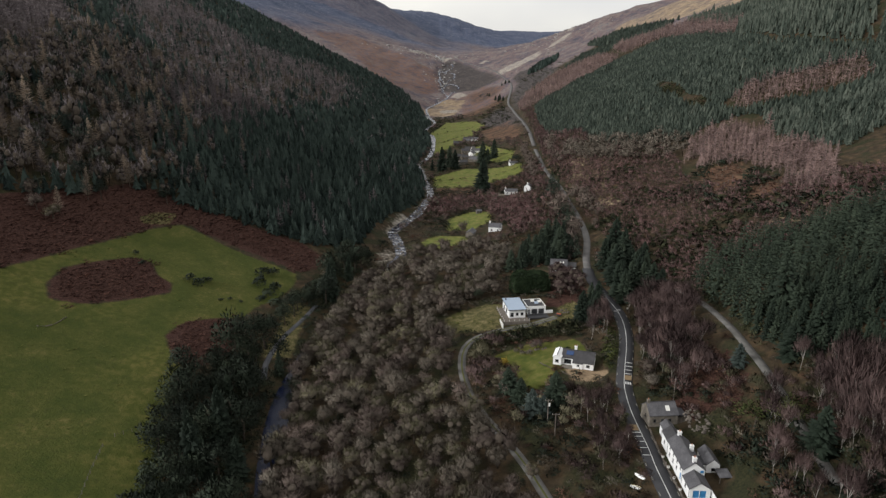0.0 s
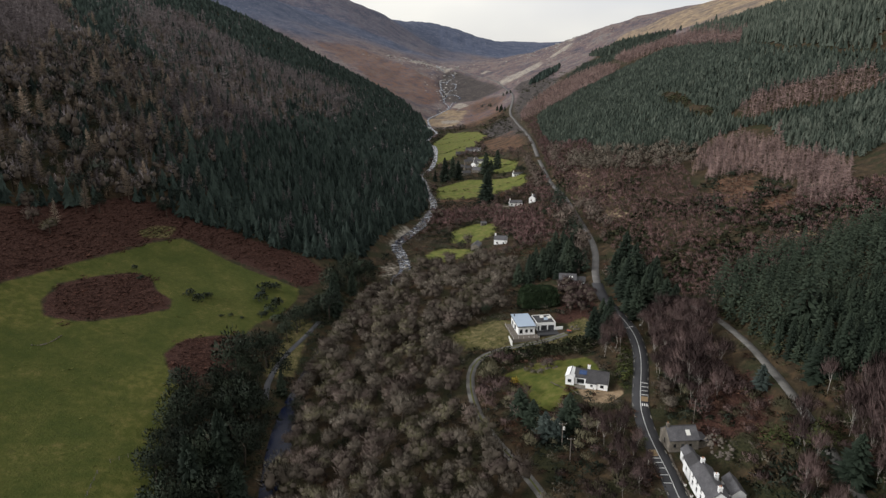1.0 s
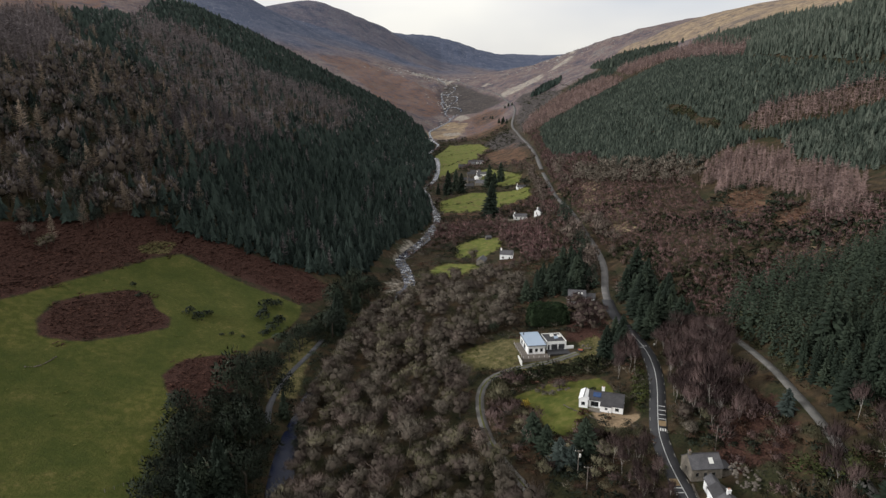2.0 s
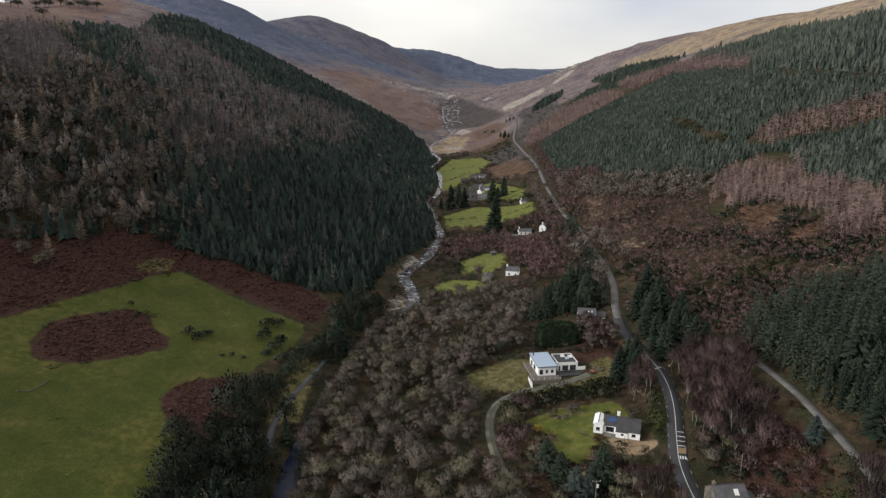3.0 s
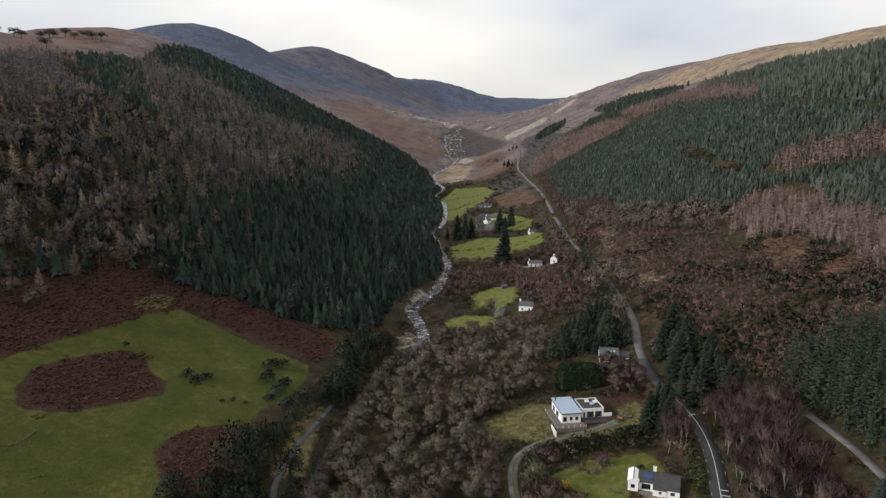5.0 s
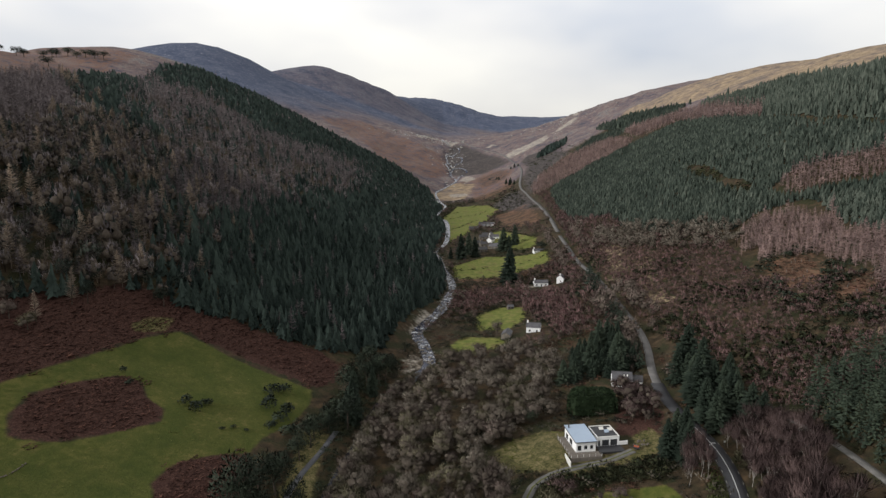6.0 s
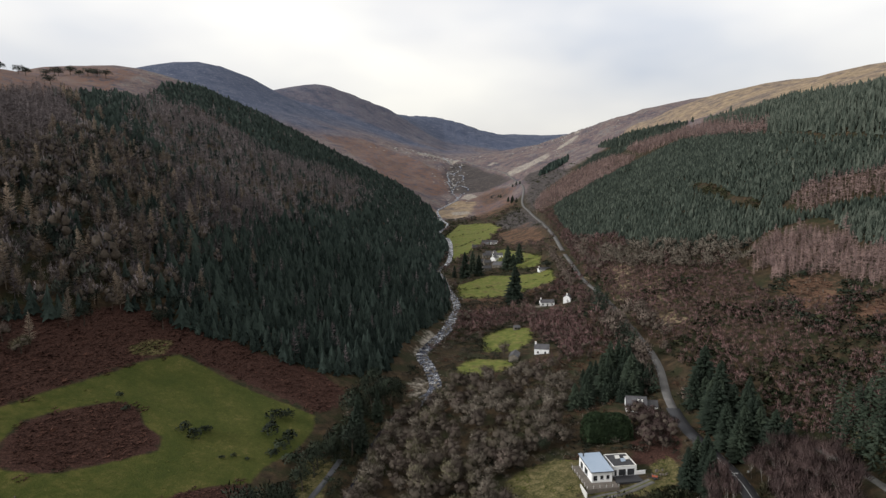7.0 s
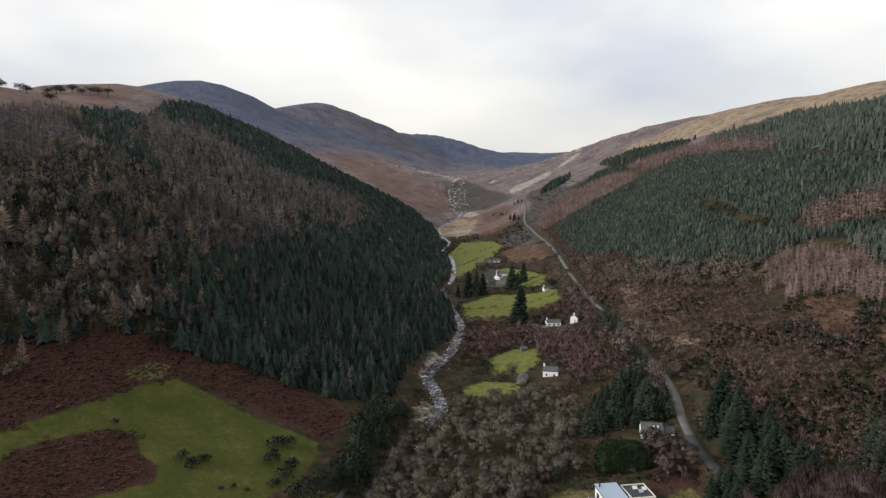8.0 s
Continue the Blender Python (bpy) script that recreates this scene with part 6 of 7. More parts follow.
def downpipe(parent, x, y, z0, z1):
    bm = bmesh.new()
    bmesh.ops.create_cone(bm, cap_ends=True, segments=6, radius1=.05, radius2=.05, depth=z1 - z0, matrix=Matrix.Translation((x, y, (z0 + z1) / 2)))
    part("downpipe", bm, M_DARKTRIM, parent)


def cottage_row():
    h = thing("cottage_row", "long white rendered cottage row with grey slate roofs and blue doors", "house", 59.9, 133.4, 2.8, -2.3)
    # low south end with blue garage doors
    gabled(h, 0, 5.0, 0, 5.4, 2.5, 4.1, holes=dict(s=[("blue", .8, 2.35, 0, 2.1), ("blue", 2.45, 4.0, 0, 2.1)], w=[("win", 1.4, 2.4, .9, 1.9)]), name="garage_wall")
    # tall main part
    gabled(h, .0, 5.3, 5.41, 18.6, 4.1, 6.1, holes=dict(w=[("win", 1.6 + 2.9 * k, 2.6 + 2.9 * k, .9, 2.0) for k in range(3)] + [("win", 1.6 + 2.9 * k, 2.5 + 2.9 * k, 2.8, 3.7) for k in range(4)] + [("blue", 10.6, 11.55, 0, 2.05)],
                                                         e=[("win", 2 + 4 * k, 3 + 4 * k, .9, 2.0) for k in range(3)]), name="main_wall")
    chimney(h, 2.65, 6.1, 5.4, 7.2, .9, .8, M_WHITE)
    chimney(h, 4.0, 12.2, 4.7, 6.7, .9, .7, M_WHITE, 1)
    chimney(h, 2.65, 18.0, 5.4, 7.1, .9, .7, M_WHITE)
    # blue gable window on the south face of the main part
    boxed("gable_window", (4.2, 5.0, 5.33, 5.40, 3.3, 4.0), M_BLUEPAINT, h)
    # two lower northern parts
    gabled(h, .3, 4.7, 18.61, 24.4, 3.3, 4.9, holes=dict(w=[("win", 1.6, 2.5, 1.0, 2.0)]), name="north_wall", roof=M_DARKSLATE)
    gabled(h, 1.2, 4.4, 24.41, 29.6, 2.5, 3.8, holes=dict(w=[("win", 1.6, 2.4, .9, 1.8)]), name="end_wall")
    # flat link and rear wing
    boxed("link_wall", (5.31, 7.1, 10.2, 13.6, -.4, 2.5), M_WHITE, h)
    boxed("link_roof", (5.31, 7.3, 10.0, 13.8, 2.504, 2.68), M_MEMBRANE, h, "dark flat roof")
    gabled(h, 7.31, 10.7, 9.6, 16.4, 2.8, 4.3, holes=dict(s=[("win", 1.3, 2.4, .9, 1.9)], e=[("win", 2, 3, .9, 1.9)]), name="rear_wall")
    for x, y, z in ((-.06, 5.9, 4.0), (-.06, 18.2, 4.0), (-.06, .3, 2.4)):
        downpipe(h, x, y, 0, z)
    # lean-to shelter behind
    bm = bmesh.new()
    for x in (9.2, 11.9):
        for y in (5.3, 8.6):
            box(bm, x, x + .1, y, y + .1, -.3, 2.2)
    part("shelter_posts", bm, M_WOOD, h)
    bm = bmesh.new()
    slab(bm, (9, 5.1, 2.22), (3.2, 0, .15), (0, 3.8, 0), (0, 0, .08))
    part("shelter_roof", bm, M_SLATE, h)
    # white garden wall running on south
    boxed("yard_wall", (5.5, 5.8, -3.2, 5.0, -.4, 1.5), M_WHITE, h)


cottage_row()


def stone_house():
    h = thing("stone_house", "old grey stone house with slate roof and one skylight", "house", 60.1, 165.6, 3.0, 4)
    gabled(h, 0, 8.4, 0, 6.6, 3.1, 5.6, "x", holes=dict(w=[("win", 2.2, 3.0, 1.0, 2.0)], s=[("dark", 3.4, 4.3, 0, 1.95), ("win", 1.2, 2.0, .9, 1.9), ("win", 5.6, 6.5, .9, 1.9)]), wall=M_STONE, roof=M_SLATE, thick=.5)
    bm = bmesh.new()
    k = 2.5 / 3.3
    slab(bm, (5.1, .9, 3.1 + .9 * k + .2), (1.2, 0, 0), (0, 1.3, 1.3 * k), (0, 0, .07))
    part("skylight", bm, M_PALETRIM, h, "pale skylight")
    chimney(h, .5, 3.3, 5.2, 6.5, .7, .8, M_STONE, 1)
    # low lean-to against the east end
    bm = bmesh.new()
    facade(bm, (8.41, .5), (11.4, .5), -.6, 2.0, thick=.4)
    facade(bm, (11.4, .9), (11.4, 5.0), -.6, 2.0, thick=.4)
    part("lean_to_wall", bm, M_STONE, h)
    bm = bmesh.new()
    slab(bm, (8.42, .3, 2.9), (3.2, 0, -.8), (0, 4.9, 0), (0, 0, .12))
    part("lean_to_roof", bm, M_SLATE, h)


stone_house()


def modern_house():
    h = thing("modern_house", "modern white house with blue-grey sloping roof and flat-roofed double garage", "house", 24.6, 254.0, -.6, 7.6)
    # main block under the sloping metal roof
    S, E, N, W = ((3.6, 0), (10.6, 0)), ((10.6, .3), (10.6, 12.1)), ((10.6, 12.4), (3.6, 12.4)), ((3.6, 12.1), (3.6, .3))
    hs = [(.5, 1.9, 1.1, 2.9), (2.9, 4.0, 1.5, 2.8), (5.0, 6.1, 1.5, 2.8)]
    hw = [(1.0, 3.4, .8, 2.9), (5.0, 8.0, .8, 2.9)]
    bm = bmesh.new()
    facade(bm, *S, -1.2, 4.2, hs)
    facade(bm, *E, -1.2, 4.3)
    facade(bm, *N, -1.2, 4.6)
    facade(bm, *W, -1.2, 4.3, hw)
    part("main_wall", bm, M_WHITE, h)
    for a in hs:
        window(h, *S, a, M_DARKTRIM)
    for a in hw:
        window(h, *W, a, M_DARKTRIM)
    bm = bmesh.new()
    slab(bm, (3.2, -.5, 4.22), (7.8, 0, 0), (0, 13.2, .5), (0, 0, .14))
    sheet = part("metal_roof", bm, M_METALROOF, h, "blue-grey standing seam roof")
    for k in range(16):
        bm = bmesh.new()
        slab(bm, (3.25 + k * .49, -.5, 4.364), (.04, 0, 0), (0, 13.2, .5), (0, 0, .04))
        part("seam", bm, M_METALROOF, sheet)
    bm = bmesh.new()
    slab(bm, (3.16, -.56, 4.08), (7.88, 0, 0), (0, .055, 0), (0, 0, .3))
    slab(bm, (11.01, -.5, 4.1), (.05, 0, 0), (0, 13.2, .5), (0, 0, .3))
    slab(bm, (3.14, -.5, 4.1), (.05, 0, 0), (0, 13.2, .5), (0, 0, .3))
    part("fascia", bm, M_DARKTRIM, h)
    bm = bmesh.new()
    bmesh.ops.create_cone(bm, cap_ends=True, segments=10, radius1=.28, radius2=.24, depth=1.0, matrix=Matrix.Translation((4.4, 10.6, 5.2)))
    bmesh.ops.create_cone(bm, cap_ends=True, segments=10, radius1=.42, radius2=.2, depth=.2, matrix=Matrix.Translation((4.4, 10.6, 5.85)))
    part("flue", bm, M_DARKTRIM, h)
    # set-back link with dark door
    bm = bmesh.new()
    facade(bm, (10.61, 6.0), (12.3, 6.0), -.5, 3.4, [(.35, 1.35, .7, 2.8)])
    facade(bm, (12.3, 12.0), (10.61, 12.0), -.5, 3.4)
    part("link_wall", bm, M_WHITE, h)
    door(h, (10.61, 6.0), (12.3, 6.0), (.35, 1.35, .7, 2.8), M_DARKTRIM, 2)
    boxed("link_roof", (10.61, 12.3, 6.0, 12.0, 3.404, 3.6), M_MEMBRANE, h)
    # garage block with parapet
    S, E, N, W = ((12.31, 3.0), (20.4, 3.0)), ((20.4, 3.3), (20.4, 11.9)), ((20.4, 12.2), (12.31, 12.2)), ((12.31, 11.9), (12.31, 3.3))
    hs = [(.3, 1.1, .7, 2.75), (1.8, 4.35, .7, 2.95), (4.85, 7.4, .7, 2.95)]
    bm = bmesh.new()
    facade(bm, *S, -.5, 4.0, hs)
    for q in (E, N, W):
        facade(bm, *q, -.5, 4.0)
    part("garage_wall", bm, M_WHITE, h)
    door(h, *S, hs[0], M_DARKTRIM, 2)
    for a in hs[1:]:
        door(h, *S, a, M_DARKTRIM, 8, "garage_door", "dark grey sectional garage door")
    boxed("garage_roof", (12.62, 20.09, 3.31, 11.88, 3.82, 3.94), M_MEMBRANE, h, "dark flat roof")
    bm = bmesh.new()
    box(bm, 12.25, 20.46, 2.94, 3.36, 4.004, 4.09)
    box(bm, 12.25, 20.46, 11.84, 12.26, 4.004, 4.09)
    box(bm, 20.04, 20.46, 3.361, 11.839, 4.004, 4.09)
    part("parapet_cap", bm, M_PALETRIM, h)
    # tilted solar frames on the flat roof
    for k, (x, y) in enumerate(((15.2, 8.6), (16.3, 6.2), (18.0, 7.6))):
        bm = bmesh.new()
        slab(bm, (x, y, 4.02), (1.7, .2, 0), (-.1, .9, .75), (0, 0, .06))
        slab(bm, (x + .1, y + .8, 3.945), (.08, 0, 0), (0, .08, 0), (0, 0, .75))
        slab(bm, (x + 1.5, y + .95, 3.945), (.08, 0, 0), (0, .08, 0), (0, 0, .75))
        part("roof_panel", bm, M_PALETRIM if k != 1 else M_METALROOF, h, "pale tilted roof panel")
    # white screen wall beside the garage
    boxed("screen_wall", (20.41, 23.6, 3.0, 3.3, -.4, 2.0), M_WHITE, h)
    # raised timber deck with posts and rails, round the south-west corner
    for k in range(14):
        boxed("deck_plank", (.6, 3.58, -3.6 + k * 1.15, -3.6 + k * 1.15 + 1.13, .42, .5), M_WOOD, h)
    for k in range(8):
        boxed("deck_plank", (3.59 + k * 1.0, 3.59 + k * 1.0 + .98, -3.6, -.02, .42, .5), M_WOOD, h)
    for x in np.arange(.7, 11.5, 2.15):
        boxed("deck_post", (x, x + .12, -3.55, -3.43, -1.6, 1.5), M_PALETRIM, h)
    for y in np.arange(-1.1, 12.6, 2.4):
        boxed("deck_post", (.66, .78, y, y + .12, -1.6, 1.5), M_PALETRIM, h)
    bm = bmesh.new()
    box(bm, .66, 11.5, -3.58, -3.4, 1.504, 1.58)
    box(bm, .62, .8, -3.38, 12.7, 1.504, 1.58)
    box(bm, .7, 11.4, -3.54, -3.48, .9, .96)
    box(bm, .68, .74, -3.38, 12.6, .9, .96)
    part("deck_rail", bm, M_WOOD, h)
    boxed("deck_wall", (.5, 11.6, -3.9, -3.6, -1.8, .46), M_WOOD, h)
    boxed("terrace_wall", (-.6, -.35, -6.6, -.5, -1.8, .7), M_PALETRIM, h)
    # dark forecourt before the garage
    boxed("forecourt", (11.8, 20.8, -1.6, 2.95, .2, .74), M_ROAD, h, "dark asphalt forecourt")


modern_house()


def bungalow():
    h = thing("bungalow", "low white bungalow with dark slate roof and blue solar panel", "house", 40.6, 211.0, .2, -19)
    # white end block
    gabled(h, -.9, 2.0, -.6, 6.2, 3.1, 3.9, roof=M_WHITE, holes=dict(s=[("win", .8, 2.0, 1.0, 2.1)]), name="end_wall")
    # main body
    gabled(h, 2.01, 13.4, .6, 6.6, 2.7, 4.6, "x", roof=M_DARKSLATE, holes=dict(s=[("win", .9, 3.4, .5, 2.2), ("white", 4.2, 5.1, 0, 2.05)], e=[("win", 2.2, 3.3, 1.0, 2.1)]), name="main_wall")
    # low porch and right-hand wing under lean-to roofs
    for x0, x1, y0, eave, hole, label in ((6.1, 9.7, -1.5, 1.95, (1.6, 2.4, .9, 1.6), "porch"), (9.71, 13.4, -1.2, 2.2, (1.2, 2.4, .8, 1.8), "wing")):
        bm = bmesh.new()
        facade(bm, (x0, y0), (x1, y0), -.6, eave, [hole], .25)
        facade(bm, (x1, y0 + .25), (x1, .59), -.6, eave, (), .25)
        facade(bm, (x0, .59), (x0, y0 + .25), -.6, eave, (), .25)
        part(label + "_wall", bm, M_WHITE, h)
        window(h, (x0, y0), (x1, y0), hole, M_DARKTRIM)
        bm = bmesh.new()
        slab(bm, (x0 - .1, y0 - .2, eave + .01), (x1 - x0 + .2, 0, 0), (0, .95 - y0, 2.84 - eave), (0, 0, .12))
        part(label + "_roof", bm, M_DARKSLATE, h)
    k = 1.9 / 3.0
    bm = bmesh.new()
    slab(bm, (3.4, 1.5, 2.7 + .9 * k + .25), (2.6, 0, 0), (0, 1.5, 1.5 * k), (0, 0, .06))
    part("solar_panel", bm, M_PVC, h, "blue solar panel")
    chimney(h, 6.4, 4.6, 3.9, 5.8, .9, .8)
    bm = bmesh.new()
    box(bm, 2.3, 6.6, -2.6, .3, -.3, .08)
    part("patio", bm, M_STONE, h)
    for x in (2.1, 13.3):
        downpipe(h, x, .52, 0, 2.6)


bungalow()


def grey_cottage():
    h = thing("grey_cottage", "small cottage with dark grey roof and white gable among conifers", "house", 53.4, 304.8, 4.2, -10)
    gabled(h, 0, 8.2, 0, 6.0, 3.0, 5.6, "x", holes=dict(w=[("win", 2.0, 4.0, .8, 2.4)], s=[("win", 3, 4.2, .9, 2.0)]))
    k = 2.6 / 3.0
    for x in (4.6, 6.0):
        bm = bmesh.new()
        slab(bm, (x, 1.2, 3.0 + 1.2 * k + .2), (.6, 0, 0), (0, .7, .7 * k), (0, 0, .07))
        part("rooflight", bm, M_PALETRIM, h)
    gabled(h, 8.21, 12.6, 1.0, 5.4, 2.4, 4.2, "x", roof=M_DARKSLATE, name="wing_wall")


grey_cottage()


def far_house(name, label, x, y, length, depth, eave, ridge, turn=0.0, axis="x", wall=None, roof=None, z=None, stack=True):
    h = thing(name, label, "house", x, y, z, turn)
    n = max(2, int(length / 3.2))
    side = [("win", (k + .5) * length / n - .5, (k + .5) * length / n + .5, .9, 2.0) for k in range(n) if k != n // 2] + [("dark", (n // 2 + .5) * length / n - .5, (n // 2 + .5) * length / n + .5, 0, 2.0)]
    gabled(h, 0, length if axis == "x" else depth, 0, depth if axis == "x" else length, eave, ridge, axis, holes=dict(s=side) if axis == "x" else dict(w=side), wall=wall, roof=roof, z0=-2.0)
    if stack:
        chimney(h, .6 if axis == "x" else depth / 2, depth / 2 if axis == "x" else .6, ridge - .4, ridge + 1.2, .8, .8, wall)
    return h


far_house("white_cottage", "long low white cottage with pale grey roof beside a gravel yard", 52.0, 528.5, 10.5, 5.5, 2.8, 4.6, 4, roof=M_SLATE, z=-2.4)
far_house("walled_cottage", "small pale cottage inside a walled garden", 69.5, 505, 7, 5, 2.8, 4.8, 70, wall=M_WHITE, roof=M_SLATE)
far_house("whitewashed_farmhouse", "whitewashed farmhouse with blue-grey roof between fields", 29, 398, 8, 5.5, 3.4, 5.4, -12)
far_house("stone_barn", "grey stone barn with rusted sheet roof", 19, 390, 9, 5, 2.4, 4.0, 75, wall=M_STONE, roof=M_SLATE, stack=False)
far_house("stone_hut", "small ruined stone hut at the field corner", 24.5, 457, 4.0, 3.2, 1.8, 2.8, 10, wall=M_STONE, roof=M_SLATE, stack=False)
far_house("long_bungalow", "long low grey roofed bungalow above the fields", 66, 634, 14, 6, 2.6, 4.2, 6)
for k, (x, y, ln, t, st) in enumerate(((18, 684, 9, 15, False), (30, 703, 10, -20, True), (21, 716, 8, 10, True), (33, 752, 11, 5, True), (26, 776, 9, -10, False), (37, 768, 8, 75, False), (28, 866, 10, 10, True), (37, 858, 9, -15, False), (16, 722, 9, 20, True), (28, 700, 11, -35, True), (22, 755, 10, 5, False), (34, 735, 8, 60, False), (14, 830, 11, 8, True), (26, 852, 9, -20, False))):
    far_house("village_house", "grey roofed stone house in the small hamlet", x, y, ln, 6, 3.0, 5.2, t, wall=M_WHITE if k in (1, 3, 7, 11) else M_STONE, roof=M_SLATE if k % 2 else M_DARKSLATE, stack=st)
far_house("river_cottage", "pale cottage beside the upper river", -38, 1200, 12, 7, 3.2, 5.6, 15)

# ---- road markings, walls, poles and small things ----


def strip(name, way, left, right, a, b, material, lift=.215):
    v, f = ribbon(way, left, right, lift, edge=.02, a=a, b=b)
    ob = new(name, put_mesh(name, v, f, material, smooth=True))
    ob.parent = ROAD
    return ob


def run_at(way, y):
    return float(np.interp(y, way.p[:, 1], way.run))


def dash(name, way, off, at, length, width, material, lift=.2):
    """One painted mark on a way."""
    px, py = np.interp(at, way.run, way.p[:, 0]), np.interp(at, way.run, way.p[:, 1])
    qx, qy = np.interp(at + 1, way.run, way.p[:, 0]), np.interp(at + 1, way.run, way.p[:, 1])
    z = np.interp(at, way.run, way.z) + lift
    t = V((qx - px, qy - py, float(np.interp(at + 1, way.run, way.z) - np.interp(at, way.run, way.z)))).normalized()
    s = V((t.y, -t.x, 0)).normalized()
    bm = bmesh.new()
    slab(bm, V((px, py, z)) + s * (off - width / 2) - t * (length / 2), s * width, t * length, (0, 0, .025))
    return part(name, bm, material, ROAD)


M_YELLOWPAINT = two_tone("worn_edge_paint", (.26, .25, .21), (.42, .4, .34), .8, 6.0, .8)
M_BUFF = two_tone("buff_road_surface", (.16, .11, .06), (.26, .19, .11), .5, 4.0, .9)
strip("centre_line", MAIN_ROAD, -.045, .045, run_at(MAIN_ROAD, 100), run_at(MAIN_ROAD, 262), M_PAINT)
for k in range(26):
    for side in (-2.35, 2.35):
        dash("edge_dash", MAIN_ROAD, side, run_at(MAIN_ROAD, 118) + 6 * k, 1.6, .11, M_YELLOWPAINT)
for y in (152.0, 155.5, 158.5, 161.0, 163.0):
    dash("cross_bar", MAIN_ROAD, -1.25, run_at(MAIN_ROAD, y), .22, 2.1, M_PAINT)
dash("buff_patch", MAIN_ROAD, -1.25, run_at(MAIN_ROAD, 165.5), 3.0, 2.2, M_BUFF, .19)
for y in (196.5, 199.0, 201.5, 204.0):
    dash("cross_bar", MAIN_ROAD, 1.25, run_at(MAIN_ROAD, y), .25, 2.1, M_PAINT)
dash("buff_patch", MAIN_ROAD, 1.25, run_at(MAIN_ROAD, 194), 3.0, 2.2, M_BUFF, .19)
for k in range(3):
    dash("painted_bar", MAIN_ROAD, .55 + .7 * k, run_at(MAIN_ROAD, 190.5), 1.5, .36, M_PAINT, .2)
for k in range(2):
    dash("painted_bar", MAIN_ROAD, -.8 + 1.6 * k, run_at(MAIN_ROAD, 247.5) + 1.2 * k, .35, 1.6, M_PAINT)


M_ROCK = two_tone("brown_grey_rock", (.05, .043, .036), (.19, .165, .14), .6, 3.0, .95, .1, .8, .06)


def rock_mesh(rng, n=2):
    bm = bmesh.new()
    bmesh.ops.create_icosphere(bm, subdivisions=1, radius=1)
    for v in bm.verts:
        v.co *= rng.uniform(.65, 1.15)
        v.co.z *= .7
    me = bpy.data.meshes.new("stone")
    bm.to_mesh(me)
    bm.free()
    me.materials.append(M_ROCK)
    return me


STONES = [rock_mesh(RNG) for _ in range(8)]


def stone(parent, x, y, z, s, name="stone"):
    ob = new(name, STONES[int(RNG.integers(0, len(STONES)))])
    ob.matrix_world = Matrix.LocRotScale((x, y, z), Euler((RNG.uniform(-.5, .5), RNG.uniform(-.5, .5), RNG.uniform(0, 6.28))), (s * RNG.uniform(.8, 1.3), s * RNG.uniform(.8, 1.2), s * RNG.uniform(.7, 1.1)))
    ob.parent = parent
    return ob


def stone_wall(label, pts, gap=.55, size=.34, rows=2):
    p = smooth_line(pts, gap)
    base = tagged(new("stone_wall"), label, "wall")
    z = ground_z(p[:, 0], p[:, 1])
    for r in range(rows):
        for (x, y), zz in zip(p, z):
            stone(base, x + RNG.normal(0, .06), y + RNG.normal(0, .06) + r * gap * .5, zz + .1 + r * size * .95, size * RNG.uniform(.8, 1.2))


stone_wall("low grey stone wall along the road before the cottages", ((59.0, 133), (59.0, 143), (59.2, 152), (59.6, 160), (60.0, 164)))
stone_wall("curved low stone edging on the bungalow lawn", ((35, 213), (37.5, 208.5), (41, 206), (43, 203), (46, 199.5)), .6, .32, 1)
stone_wall("ruined grey stone wall in the pasture", ((-143.5, 211), (-141.5, 212.5), (-140, 216), (-139.5, 221)), .7, .38, 1)


def rock_pile(label, x, y, rx, ry, n, size, category="rocks"):
    base = tagged(new("rock_pile"), label, category)
    for _ in range(n):
        a, r = RNG.uniform(0, 6.28), RNG.uniform(0, 1) ** .5
        px, py = x + rx * r * math.cos(a), y + ry * r * math.sin(a)
        stone(base, px, py, float(land_z(px, py)) + .1, size * RNG.uniform(.5, 1.3), "rock")


rock_pile("heap of pale boulders on the bank behind the cottages", 71.5, 160, 2.5, 7, 60, .55)
rock_pile("pale garden rocks on the lawn", 36, 226.5, 3.5, 1.2, 12, .5)
rock_pile("rocks and rubble beside the garage", 51, 258, 3, 3, 20, .5)
rock_pile("pale boulder on the thicket slope", 141, 332, 1.2, 1.2, 4, 1.2)


def river_stones():
    v0 = [np.array([q.co[:] for q in m.vertices]) for m in STONES]
    f0 = [np.array([p.vertices[:] for p in m.polygons]) for m in STONES]
    line = np.array(RIVER_LINE)
    pick = line[(line[:, 1] > 340) & (line[:, 1] < 720)]
    vs, fs, n = [], [], 0
    for _ in range(900):
        q = pick[int(RNG.integers(0, len(pick)))] + RNG.normal(0, 1, 2) * (3.2, 3.5)
        k = int(RNG.integers(0, len(STONES)))
        s = float(np.exp(RNG.normal(-.75, .45)))
        z = max(float(floor_z(q[1])) - .35, float(floor_z(q[1])) - .3)
        vs.append(v0[k] * s + (q[0], q[1], z + .15))
        fs.append(f0[k] + n)
        n += len(v0[k])
    ob = new("river_stones", put_mesh("river_stones", np.concatenate(vs), np.concatenate(fs), M_STONE))
    tagged(ob, "grey boulders in and beside the stream", "rocks", kind="stuff")


river_stones()


M_PALESTONE = two_tone("pale_granite", (.2, .19, .18), (.45, .43, .4), .3, 1.5, .95, .1, .5)


